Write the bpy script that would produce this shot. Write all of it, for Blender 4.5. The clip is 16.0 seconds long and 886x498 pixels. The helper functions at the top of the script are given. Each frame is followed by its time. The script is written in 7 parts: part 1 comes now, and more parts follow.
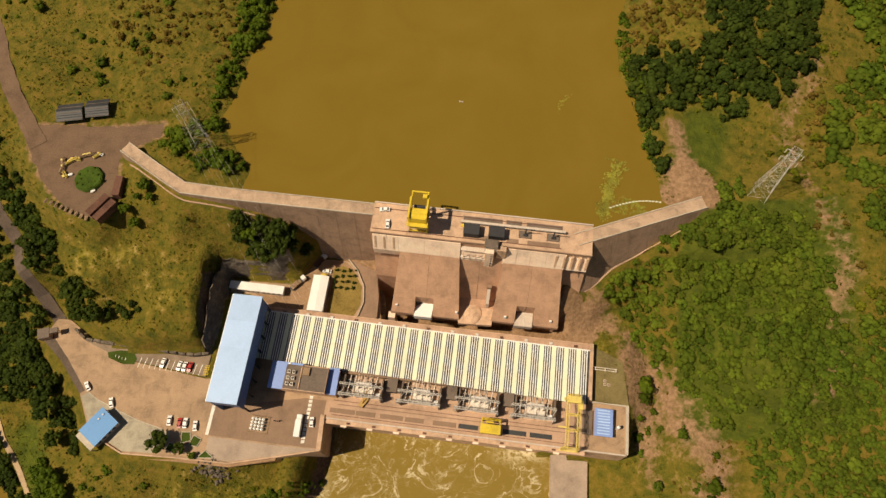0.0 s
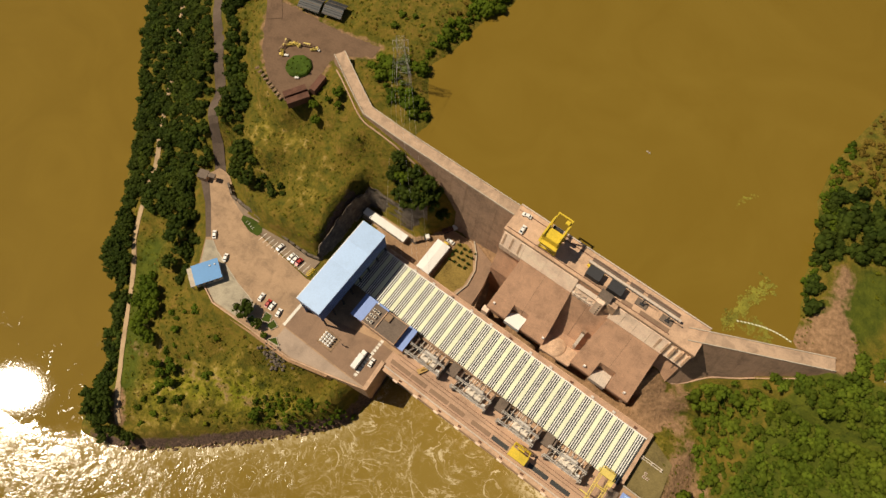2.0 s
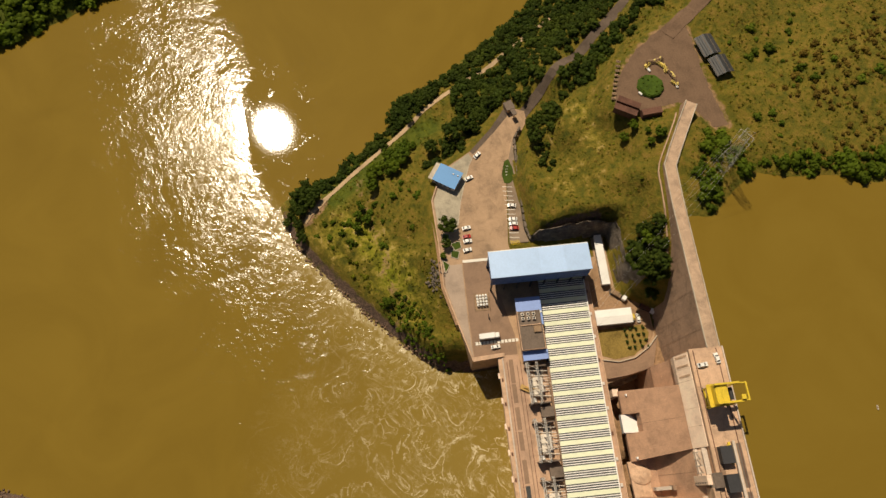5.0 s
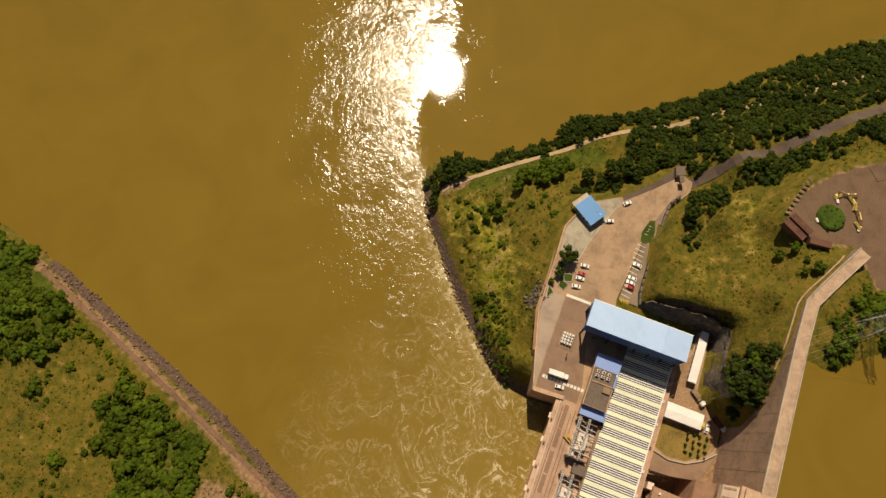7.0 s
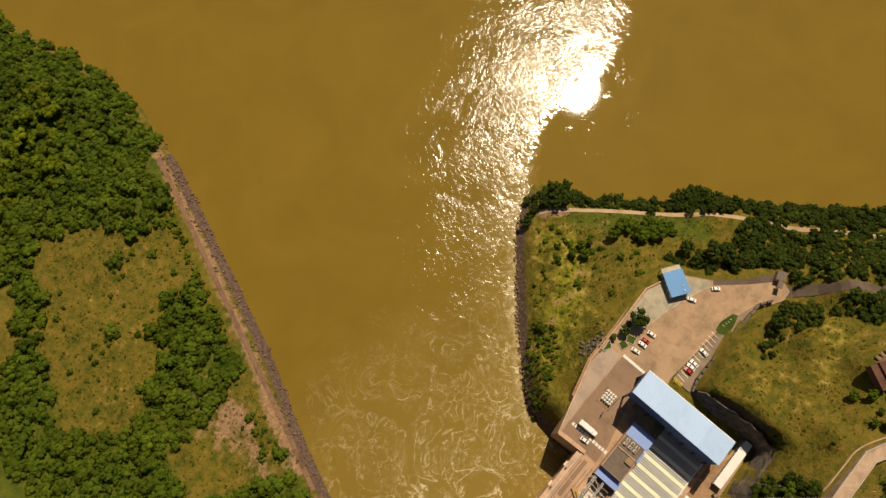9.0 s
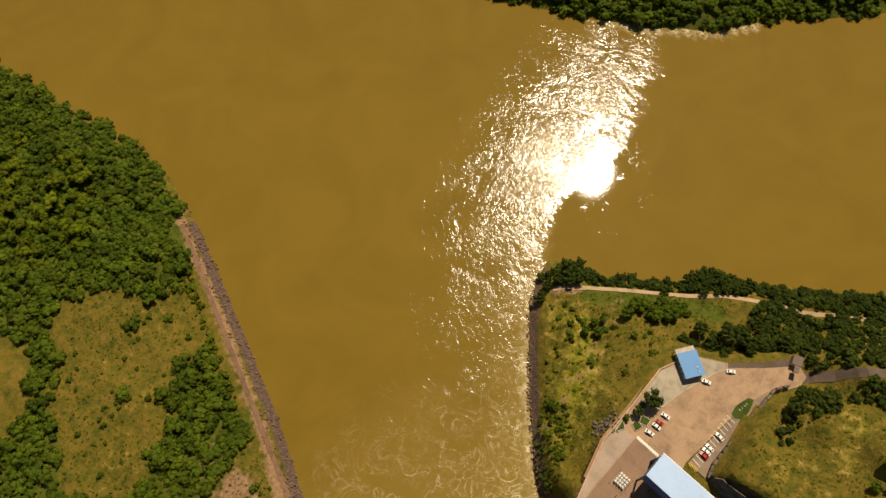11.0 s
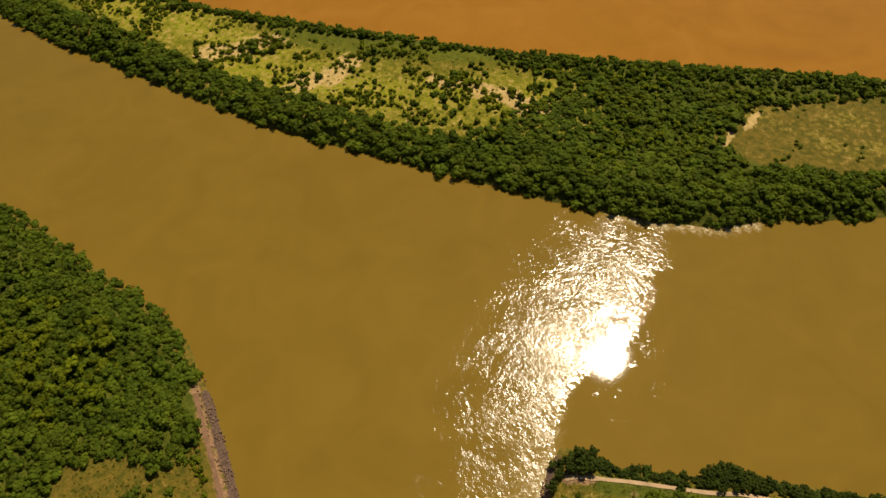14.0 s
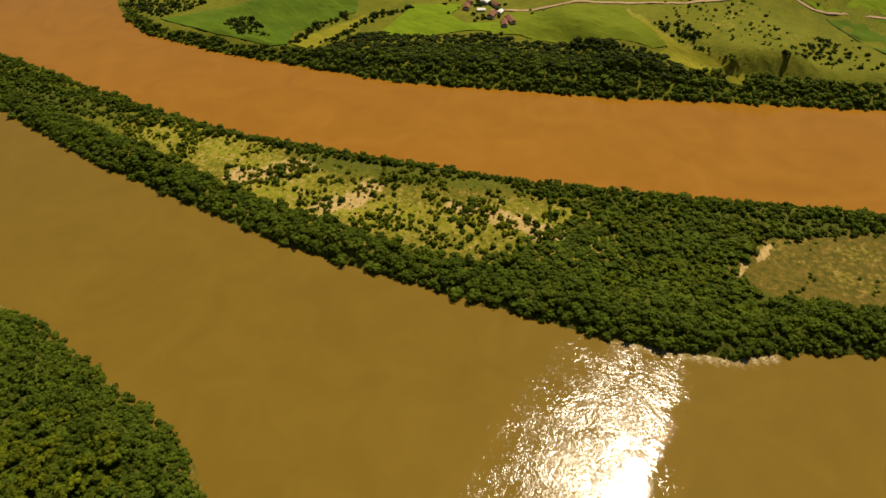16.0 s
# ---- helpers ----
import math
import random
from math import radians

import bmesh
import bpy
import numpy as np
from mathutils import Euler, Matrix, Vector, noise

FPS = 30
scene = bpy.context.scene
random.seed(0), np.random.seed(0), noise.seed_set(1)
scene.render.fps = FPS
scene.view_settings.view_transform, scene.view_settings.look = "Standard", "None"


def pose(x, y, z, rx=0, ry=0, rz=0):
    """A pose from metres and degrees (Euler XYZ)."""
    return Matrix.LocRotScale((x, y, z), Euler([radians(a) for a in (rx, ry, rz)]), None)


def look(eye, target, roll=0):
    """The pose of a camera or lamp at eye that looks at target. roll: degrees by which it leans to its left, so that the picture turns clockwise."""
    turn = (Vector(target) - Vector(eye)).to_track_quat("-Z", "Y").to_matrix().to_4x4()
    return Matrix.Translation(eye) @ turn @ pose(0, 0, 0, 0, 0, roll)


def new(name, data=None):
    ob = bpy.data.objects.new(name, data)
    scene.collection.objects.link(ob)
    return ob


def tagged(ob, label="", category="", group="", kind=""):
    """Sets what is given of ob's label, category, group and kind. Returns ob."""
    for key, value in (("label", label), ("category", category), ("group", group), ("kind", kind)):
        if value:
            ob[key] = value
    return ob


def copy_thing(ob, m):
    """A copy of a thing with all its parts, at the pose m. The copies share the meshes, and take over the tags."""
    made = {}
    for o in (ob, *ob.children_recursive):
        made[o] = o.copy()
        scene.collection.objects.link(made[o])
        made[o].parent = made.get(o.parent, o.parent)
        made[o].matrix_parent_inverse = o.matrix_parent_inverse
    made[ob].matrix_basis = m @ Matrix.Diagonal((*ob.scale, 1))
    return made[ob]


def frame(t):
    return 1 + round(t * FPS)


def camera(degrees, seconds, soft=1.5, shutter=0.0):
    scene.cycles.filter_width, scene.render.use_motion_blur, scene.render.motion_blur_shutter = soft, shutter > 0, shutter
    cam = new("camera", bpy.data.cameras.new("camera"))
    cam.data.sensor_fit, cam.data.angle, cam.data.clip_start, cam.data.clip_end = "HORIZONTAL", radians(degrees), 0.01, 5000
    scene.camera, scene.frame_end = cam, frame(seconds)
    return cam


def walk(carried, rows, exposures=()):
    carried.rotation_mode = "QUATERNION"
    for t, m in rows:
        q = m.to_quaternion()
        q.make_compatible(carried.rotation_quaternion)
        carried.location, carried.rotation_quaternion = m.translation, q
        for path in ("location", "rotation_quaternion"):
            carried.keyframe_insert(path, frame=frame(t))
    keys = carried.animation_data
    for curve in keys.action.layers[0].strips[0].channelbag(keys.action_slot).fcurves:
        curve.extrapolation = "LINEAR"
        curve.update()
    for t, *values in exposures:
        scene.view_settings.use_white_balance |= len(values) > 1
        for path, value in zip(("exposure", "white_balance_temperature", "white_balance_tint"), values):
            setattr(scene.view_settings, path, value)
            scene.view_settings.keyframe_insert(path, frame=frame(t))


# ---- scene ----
cam = camera(66.42, 16.0, soft=1.5)
PATH = [
    (0, (0.01, 0.00, 319.97), (0.01, 39.38, 228.05), -0.81),
    (0.5, (0.29, 1.42, 322.87), (-3.69, 39.83, 230.63), -0.24),
    (1, (0.51, 2.74, 325.27), (-8.15, 39.69, 232.75), 0.34),
    (1.5, (0.79, 3.84, 327.02), (-12.47, 38.77, 234.26), 0.67),
    (2, (1.31, 4.76, 328.47), (-16.14, 37.23, 235.52), 0.79),
    (2.5, (1.92, 5.91, 330.00), (-19.54, 35.29, 236.86), 0.65),
    (3, (2.32, 7.52, 331.80), (-23.11, 32.69, 238.42), 0.20),
    (3.5, (2.39, 9.19, 333.54), (-26.35, 29.61, 239.97), -0.40),
    (4, (2.18, 10.41, 335.21), (-28.88, 26.14, 241.46), -0.93),
    (4.2, (2.05, 10.80, 335.88), (-29.67, 24.68, 242.07), -1.09),
    (6.3, (-5.04, 4.62, 342.32), (-37.49, 2.92, 247.74), 0.32),
    (6.5, (-5.77, 3.85, 343.06), (-37.76, 0.65, 248.37), 0.51),
    (7, (-7.36, 2.26, 345.25), (-37.88, -4.96, 250.30), 0.30),
    (7.5, (-9.18, 0.29, 346.99), (-37.50, -10.88, 251.74), -0.00),
    (8, (-10.57, -1.36, 348.84), (-36.46, -15.82, 253.34), -0.53),
    (8.2, (-10.73, -1.66, 349.30), (-35.93, -16.91, 253.74), -0.51),
    (10.3, (-8.07, -0.60, 351.06), (-37.31, -22.26, 257.92), -0.80),
    (10.5, (-7.75, -0.46, 351.38), (-38.10, -23.03, 258.80), -0.75),
    (11, (-6.87, -0.12, 352.70), (-39.92, -24.96, 261.64), -0.57),
    (11.5, (-6.25, 0.08, 354.42), (-42.00, -27.16, 265.09), -0.41),
    (12, (-6.00, 0.20, 355.98), (-44.48, -29.56, 268.61), -0.33),
    (12.5, (-5.91, 0.41, 357.55), (-47.20, -31.85, 272.38), -0.27),
    (13, (-5.72, 0.70, 358.93), (-49.73, -34.11, 276.15), -0.15),
    (13.5, (-5.32, 0.73, 360.23), (-51.98, -36.53, 280.01), -0.07),
    (14, (-4.84, 0.65, 361.62), (-53.97, -39.01, 284.08), 0.11),
    (14.5, (-4.52, 0.86, 363.14), (-55.90, -41.27, 288.41), 0.14),
    (15, (-4.51, 1.17, 364.61), (-57.94, -43.47, 292.82), 0.20),
    (15.5, (-4.55, 1.35, 366.04), (-59.87, -45.75, 297.33), 0.19),
    (16, (-4.45, 1.44, 367.32), (-61.63, -48.02, 301.87), 0.27),
]
walk(cam, [(t, look(e, a, r)) for t, e, a, r in PATH], exposures=[(0.0, 0.0, 7400, 14.0), (2.0, -0.04, 7100, 13.0), (4.0, -0.1, 7050, 12.0), (7.0, -0.12, 7350, 14.0), (10.5, -0.04, 7400, 14.0), (16.0, -0.04, 7400, 14.0)])

# ---- light ----
SUN = Vector((-0.628, -0.148, 1.0)).normalized()
world = bpy.data.worlds.new("sky")
scene.world = world
world.use_nodes = True
wn = world.node_tree.nodes
sky = wn.new("ShaderNodeTexSky")
sky.sky_type, sky.sun_disc = "NISHITA", False
sky.sun_elevation, sky.sun_rotation = math.asin(SUN.z), math.atan2(SUN.x, SUN.y)
world.node_tree.links.new(sky.outputs[0], wn["Background"].inputs[0])
wn["Background"].inputs[1].default_value = 0.037
lamp = bpy.data.lights.new("sun", "SUN")
lamp.energy, lamp.angle, lamp.color = 4.75, radians(0.53), (1.0, 0.91, 0.75)
new("sun", lamp).matrix_world = look(SUN * 900, (0, 0, 0))


# ---- materials ----
class Mat:
    """A node material under construction."""

    def __init__(self, name, rough=0.8, metal=0.0):
        self.m = bpy.data.materials.new(name)
        self.m.use_nodes = True
        self.t = self.m.node_tree
        self.b = self.t.nodes["Principled BSDF"]
        self.b.inputs["Roughness"].default_value = rough
        self.b.inputs["Metallic"].default_value = metal
        self.co = self.t.nodes.new("ShaderNodeNewGeometry").outputs["Position"]

    def link(self, a, b):
        self.t.links.new(a, b)

    def noise(self, scale, detail=4.0, rough=0.6, co=None, warp=0.0):
        n = self.t.nodes.new("ShaderNodeTexNoise")
        n.inputs["Scale"].default_value, n.inputs["Detail"].default_value, n.inputs["Roughness"].default_value = scale, detail, rough
        n.inputs["Distortion"].default_value = warp
        self.link(co or self.co, n.inputs["Vector"])
        return n.outputs["Fac"]

    def voronoi(self, scale, feature="F1", co=None, out="Distance"):
        n = self.t.nodes.new("ShaderNodeTexVoronoi")
        n.feature = feature
        n.inputs["Scale"].default_value = scale
        self.link(co or self.co, n.inputs["Vector"])
        return n.outputs[out]

    def ramp(self, fac, *stops):
        n = self.t.nodes.new("ShaderNodeValToRGB")
        e = n.color_ramp.elements
        while len(e) < len(stops):
            e.new(0.5)
        for k, (p, c) in enumerate(stops):
            e[k].position = p
            e[k].color = (*c, 1) if isinstance(c, tuple) else (c, c, c, 1)
        self.link(fac, n.inputs[0])
        return n.outputs[0]

    def mix(self, fac, a, b, kind="MIX"):
        n = self.t.nodes.new("ShaderNodeMix")
        n.data_type, n.blend_type = "RGBA", kind
        for sock, v in ((n.inputs[0], fac), (n.inputs[6], a), (n.inputs[7], b)):
            if isinstance(v, (int, float)):
                sock.default_value = v
            elif isinstance(v, tuple):
                sock.default_value = (*v, 1)
            else:
                self.link(v, sock)
        return n.outputs[2]

    def math(self, op, a, b=0.0):
        n = self.t.nodes.new("ShaderNodeMath")
        n.operation = op
        for sock, v in zip(n.inputs, (a, b)):
            if isinstance(v, (int, float)):
                sock.default_value = v
            else:
                self.link(v, sock)
        return n.outputs[0]

    def attr(self, name):
        n = self.t.nodes.new("ShaderNodeAttribute")
        n.attribute_name = name
        return n.outputs["Fac"]

    def random(self):
        return self.t.nodes.new("ShaderNodeObjectInfo").outputs["Random"]

    def island(self):
        return self.t.nodes.new("ShaderNodeNewGeometry").outputs["Random Per Island"]

    def stretch(self, sx, sy, sz, rz=0.0):
        n = self.t.nodes.new("ShaderNodeMapping")
        n.inputs["Scale"].default_value = (sx, sy, sz)
        n.inputs["Rotation"].default_value = (0, 0, radians(rz))
        self.link(self.co, n.inputs["Vector"])
        return n.outputs[0]

    def color(self, c):
        if isinstance(c, tuple):
            self.b.inputs["Base Color"].default_value = (*c, 1)
        else:
            self.link(c, self.b.inputs["Base Color"])
        return self

    def rough(self, r):
        self.link(r, self.b.inputs["Roughness"])
        return self

    def bump(self, height, strength=0.5, dist=0.1):
        n = self.t.nodes.new("ShaderNodeBump")
        n.inputs["Strength"].default_value, n.inputs["Distance"].default_value = strength, dist
        self.link(height, n.inputs["Height"])
        self.link(n.outputs[0], self.b.inputs["Normal"])
        return self


def weathered(name, c, rough=0.8, metal=0.0, var=0.25, big=0.12, small=1.6, dark=None, vary=0.0, bumpy=0.3):
    """A plain surface with large stains and fine grain."""
    k = Mat(name, rough, metal)
    if rough >= 0.8 and not metal:
        k.b.inputs["Specular IOR Level"].default_value = 0.15
    dark = dark or tuple(v * (1 - 2 * var) for v in c)
    lite = tuple(min(1, v * (1 + var)) for v in c)
    a = k.ramp(k.noise(big, 5), (0.3, dark), (0.5, c), (0.75, lite))
    out = k.mix(0.45, a, k.ramp(k.noise(small, 4), (0.3, dark), (0.7, lite)))
    if vary:
        out = k.mix(1.0, out, k.ramp(k.random(), (0.0, 1 - vary), (1.0, 1.0)), "MULTIPLY")
    k.color(out).bump(k.noise(small * 2, 4), bumpy, 0.05)
    return k.m


def concrete(name, c, streak=0.5, blotch=0.0, scratch=0.0):
    """Weathered concrete with vertical streaks and stains."""
    k = Mat(name, 0.85)
    dark = tuple(v * 0.52 for v in c)
    lite = tuple(min(1, v * 1.25) for v in c)
    base = k.ramp(k.noise(0.09, 6, 0.65), (0.3, dark), (0.5, c), (0.72, lite))
    run = k.ramp(k.noise(1.0, 5, 0.7, k.stretch(1.1, 0.09, 0.07, 7.8)), (0.38, dark), (0.62, lite))
    if scratch:
        for sx, sy in ((2.2, 0.10), (0.10, 2.2)):
            thin = k.ramp(k.noise(1.0, 4, 0.7, k.stretch(sx, sy, sy, 7.8)), (0.61, 0.0), (0.70, scratch))
            base = k.mix(k.math("MULTIPLY", thin, k.ramp(k.noise(0.11, 3), (0.42, 0.0), (0.6, 1.0))), base, tuple(min(1, v * 1.35) for v in lite))
            grey = k.ramp(k.noise(1.0, 4, 0.7, k.stretch(sx * 0.7, sy, sy, 7.8)), (0.28, scratch * 0.7), (0.38, 0.0))
            base = k.mix(grey, base, dark)
    c = k.mix(0.35, k.mix(streak * 0.7, base, run), k.ramp(k.noise(2.2, 4), (0.3, dark), (0.7, lite)))
    if blotch:
        c = k.mix(k.ramp(k.noise(0.17, 7, 0.72, warp=0.6), (0.47, 0.0), (0.68, blotch)), c, tuple(v * 0.4 for v in dark))
        c = k.mix(k.ramp(k.noise(1.0, 6, 0.7, k.stretch(0.05, 0.6, 0.6, 7.8)), (0.56, 0.0), (0.74, blotch * 0.8)), c, lite)
    k.color(c)
    k.bump(k.noise(1.5, 5), 0.4, 0.08)
    return k.m


M = {}
M["deck"] = concrete("deck concrete", (0.583, 0.380, 0.242), 0.2, 0.4, 0.5)
M["deck_dark"] = concrete("dark deck concrete", (0.265, 0.165, 0.102), 0.2)
M["plaza"] = concrete("plaza concrete", (0.408, 0.265, 0.153), 0.15, 0.45)
M["pale"] = concrete("pale concrete", (0.60, 0.50, 0.40), 0.5)
M["slab"] = concrete("stained slab concrete", (0.498, 0.290, 0.177), 0.15, 0.3, 0.75)
M["chalk"] = concrete("lime-bleached concrete", (0.94, 0.67, 0.50), 0.2, 0.15)
M["wing"] = concrete("dark wing wall concrete", (0.329, 0.210, 0.135), 0.4, 0.5, 0.5)
M["kerb"] = weathered("kerb stone", (0.5, 0.43, 0.33))
M["asphalt"] = weathered("worn asphalt", (0.13, 0.095, 0.07), 0.9)
M["earth"] = weathered("packed earth", (0.33, 0.205, 0.115), 0.95, var=0.3)
M["moss_earth"] = weathered("mossy packed earth", (0.20, 0.155, 0.062), 0.95, var=0.25)
M["red_earth"] = weathered("reddish bank earth", (0.21, 0.122, 0.072), 0.95, var=0.35)
M["path"] = weathered("pale trodden earth", (0.44, 0.31, 0.18), 0.95, var=0.2)
M["track"] = weathered("gravel road", (0.175, 0.110, 0.068), 0.95, var=0.25)
M["roof_white"] = weathered("white roof sheet", (0.84, 0.82, 0.76), 0.4, var=0.08)
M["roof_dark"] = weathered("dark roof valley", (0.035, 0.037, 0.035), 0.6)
M["roof_yellow"] = weathered("pale yellow roof sheet", (0.80, 0.83, 0.60), 0.35, var=0.07, vary=0.1)
M["blue_roof"] = weathered("light blue roof sheet", (0.44, 0.62, 0.88), 0.35, var=0.08, vary=0.1)
M["hut_blue"] = weathered("bright blue roof sheet", (0.075, 0.27, 0.56), 0.55, var=0.1)
M["blue_wall"] = weathered("dark blue cladding", (0.055, 0.115, 0.27), 0.45, var=0.12)
M["mid_blue"] = weathered("mid blue roof sheet", (0.23, 0.34, 0.66), 0.4, var=0.1)
M["yellow"] = weathered("yellow machine paint", (0.70, 0.50, 0.035), 0.5, var=0.2)
M["pale_yellow"] = weathered("faded yellow paint", (0.72, 0.56, 0.14), 0.5, var=0.15)
M["white"] = weathered("white paint", (0.80, 0.78, 0.72), 0.35, var=0.06)
M["line"] = weathered("worn white marking", (0.74, 0.70, 0.60), 0.8, var=0.15)
M["line_yellow"] = weathered("worn yellow marking", (0.72, 0.50, 0.04), 0.8, var=0.15)
M["red"] = weathered("red paint", (0.42, 0.03, 0.02), 0.3, var=0.1)
M["orange"] = weathered("orange paint", (0.62, 0.20, 0.03), 0.5, var=0.15)
M["rust"] = weathered("rusty steel", (0.16, 0.078, 0.052), 0.85, var=0.3)
M["steel"] = weathered("galvanised steel", (0.62, 0.58, 0.52), 0.55, 0.1, var=0.15)
M["porcelain"] = weathered("pale insulators", (0.74, 0.66, 0.55), 0.35, var=0.1)
M["black"] = weathered("black rubber", (0.02, 0.02, 0.02), 0.8, var=0.1)
M["glass"] = weathered("dark glass", (0.02, 0.025, 0.03), 0.08, var=0.1)
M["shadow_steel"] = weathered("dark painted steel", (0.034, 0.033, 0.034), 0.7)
M["roofbrown"] = weathered("brown flat roof", (0.17, 0.13, 0.10), 0.9)
M["tile"] = weathered("clay tile roof", (0.24, 0.11, 0.065), 0.85)
M["tank_grey"] = weathered("grey-blue tank paint", (0.30, 0.31, 0.30), 0.6)
M["crest"] = concrete("worn crest road concrete", (0.488, 0.335, 0.219), 0.1, 0.5, 0.6)
M["parking"] = concrete("dirty parking concrete", (0.249, 0.178, 0.116), 0.1, 0.4)
M["apron_pale"] = concrete("pale greenish apron concrete", (0.40, 0.345, 0.245), 0.1, 0.5)
M["deck_mid"] = concrete("worn deck concrete", (0.488, 0.310, 0.200), 0.2, 0.3, 0.5)
M["apron"] = concrete("dirty apron concrete", (0.40, 0.30, 0.22), 0.1)
M["garden_green"] = weathered("bright garden lawn", (0.060, 0.102, 0.012), 0.95, var=0.3, small=1.2)
M["weed"] = weathered("floating weed", (0.26, 0.24, 0.035), 0.9, var=0.3)
M["ochre"] = weathered("worn ochre paint", (0.44, 0.27, 0.075), 0.6, var=0.3)
M["bark"] = weathered("bark", (0.14, 0.10, 0.07), 0.95)
M["wood"] = weathered("weathered timber", (0.30, 0.20, 0.12), 0.9)


def rock_material():
    k = Mat("dark cut rock", 0.9)
    a = k.ramp(k.noise(0.35, 8, 0.7), (0.3, (0.07, 0.055, 0.042)), (0.5, (0.19, 0.15, 0.11)), (0.72, (0.36, 0.28, 0.20)))
    k.color(k.mix(k.ramp(k.voronoi(0.55), (0.1, 0.0), (0.7, 0.5)), a, (0.09, 0.07, 0.05)))
    k.bump(k.noise(0.9, 8, 0.7), 1.0, 0.9)
    return k.m


M["rock"] = rock_material()
M["rock_brown"] = weathered("brown bank rock", (0.19, 0.12, 0.075), 0.95, var=0.45, big=0.3, small=1.2, bumpy=0.8)


def ground_material():
    """Grass, dry grass, bare earth and crop fields, laid by the sheet's cover attributes."""
    k = Mat("ground cover", 0.95)
    k.b.inputs["Specular IOR Level"].default_value = 0.2
    fine, mid, wide = k.noise(1.3, 5, 0.7), k.noise(0.22, 6, 0.65), k.noise(0.035, 5, 0.6)
    grass = k.ramp(mid, (0.28, (0.062, 0.074, 0.009)), (0.42, (0.124, 0.112, 0.012)), (0.55, (0.190, 0.142, 0.018)), (0.74, (0.27, 0.165, 0.036)))
    lush = k.ramp(mid, (0.3, (0.050, 0.072, 0.006)), (0.7, (0.135, 0.150, 0.014)))
    base = k.mix(k.ramp(k.math("ADD", k.math("MULTIPLY", wide, 0.5), k.attr("lush")), (0.42, 0.0), (0.75, 1.0)), grass, lush)
    base = k.mix(0.5, base, k.ramp(fine, (0.25, 0.18), (0.5, 0.62), (0.75, 1.0)), "MULTIPLY")
    crop = k.ramp(k.noise(0.05, 3), (0.3, (0.150, 0.168, 0.008)), (0.7, (0.240, 0.240, 0.012)))
    base = k.mix(k.attr("crop"), base, crop)
    dry = k.ramp(mid, (0.3, (0.165, 0.200, 0.010)), (0.48, (0.250, 0.250, 0.014)), (0.58, (0.33, 0.260, 0.048)), (0.74, (0.50, 0.37, 0.15)))
    base = k.mix(k.ramp(k.math("ADD", k.math("ADD", k.attr("dry"), k.math("MULTIPLY", k.math("SUBTRACT", wide, 0.5), 0.9)), k.math("MULTIPLY", k.math("SUBTRACT", mid, 0.5), 1.2)), (0.35, 0.0), (0.65, 0.9)), base, dry)
    straw = k.ramp(mid, (0.3, (0.34, 0.25, 0.07)), (0.6, (0.58, 0.41, 0.17)))
    base = k.mix(k.ramp(k.math("ADD", k.attr("straw"), k.math("MULTIPLY", k.math("SUBTRACT", k.noise(0.12, 5, 0.65), 0.5), 1.6)), (0.4, 0.0), (0.55, 0.95)), base, straw)
    earth = k.ramp(k.noise(0.6, 6, 0.7), (0.3, (0.17, 0.098, 0.048)), (0.6, (0.34, 0.205, 0.11)), (0.8, (0.46, 0.30, 0.18)))
    base = k.mix(k.ramp(k.math("ADD", k.attr("dirt"), k.math("MULTIPLY", k.math("SUBTRACT", mid, 0.5), 1.3)), (0.36, 0.0), (0.62, 1.0)), base, earth)
    stone = k.ramp(k.noise(0.7, 8, 0.75), (0.3, (0.04, 0.028, 0.024)), (0.55, (0.135, 0.086, 0.06)), (0.75, (0.25, 0.16, 0.105)))
    base = k.mix(k.ramp(k.math("ADD", k.attr("stone"), k.math("MULTIPLY", k.math("SUBTRACT", mid, 0.5), 1.0)), (0.4, 0.0), (0.6, 1.0)), base, stone)
    k.color(base).bump(k.math("ADD", fine, k.math("MULTIPLY", mid, 3.0)), 0.9, 0.45)
    return k.m


M["ground"] = ground_material()


def leaf_material(name, dark, lite, warm):
    k = Mat(name, 0.75)
    c = k.ramp(k.island(), (0.0, tuple(0.55 * a + 0.45 * b for a, b in zip(dark, lite))), (0.7, lite), (1.0, tuple(0.5 * a + 0.5 * b for a, b in zip(warm, lite))))
    c = k.mix(k.ramp(k.noise(0.045, 3), (0.35, 0.0), (0.65, 0.55)), c, warm)
    c = k.mix(k.ramp(k.noise(0.16, 2), (0.35, 0.0), (0.7, 0.5)), c, dark)
    c = k.mix(1.0, c, k.math("ADD", k.attr("tone"), 1.0), "MULTIPLY")
    k.color(c)
    k.b.inputs["Specular IOR Level"].default_value = 0.1
    thin, both = k.t.nodes.new("ShaderNodeBsdfTranslucent"), k.t.nodes.new("ShaderNodeMixShader")
    both.inputs[0].default_value = 0.42
    k.link(k.mix(1.0, c, (1.0, 1.0, 0.5), "MULTIPLY"), thin.inputs["Color"])
    k.link(k.b.outputs[0], both.inputs[1])
    k.link(thin.outputs[0], both.inputs[2])
    k.link(both.outputs[0], k.t.nodes["Material Output"].inputs["Surface"])
    return k.m


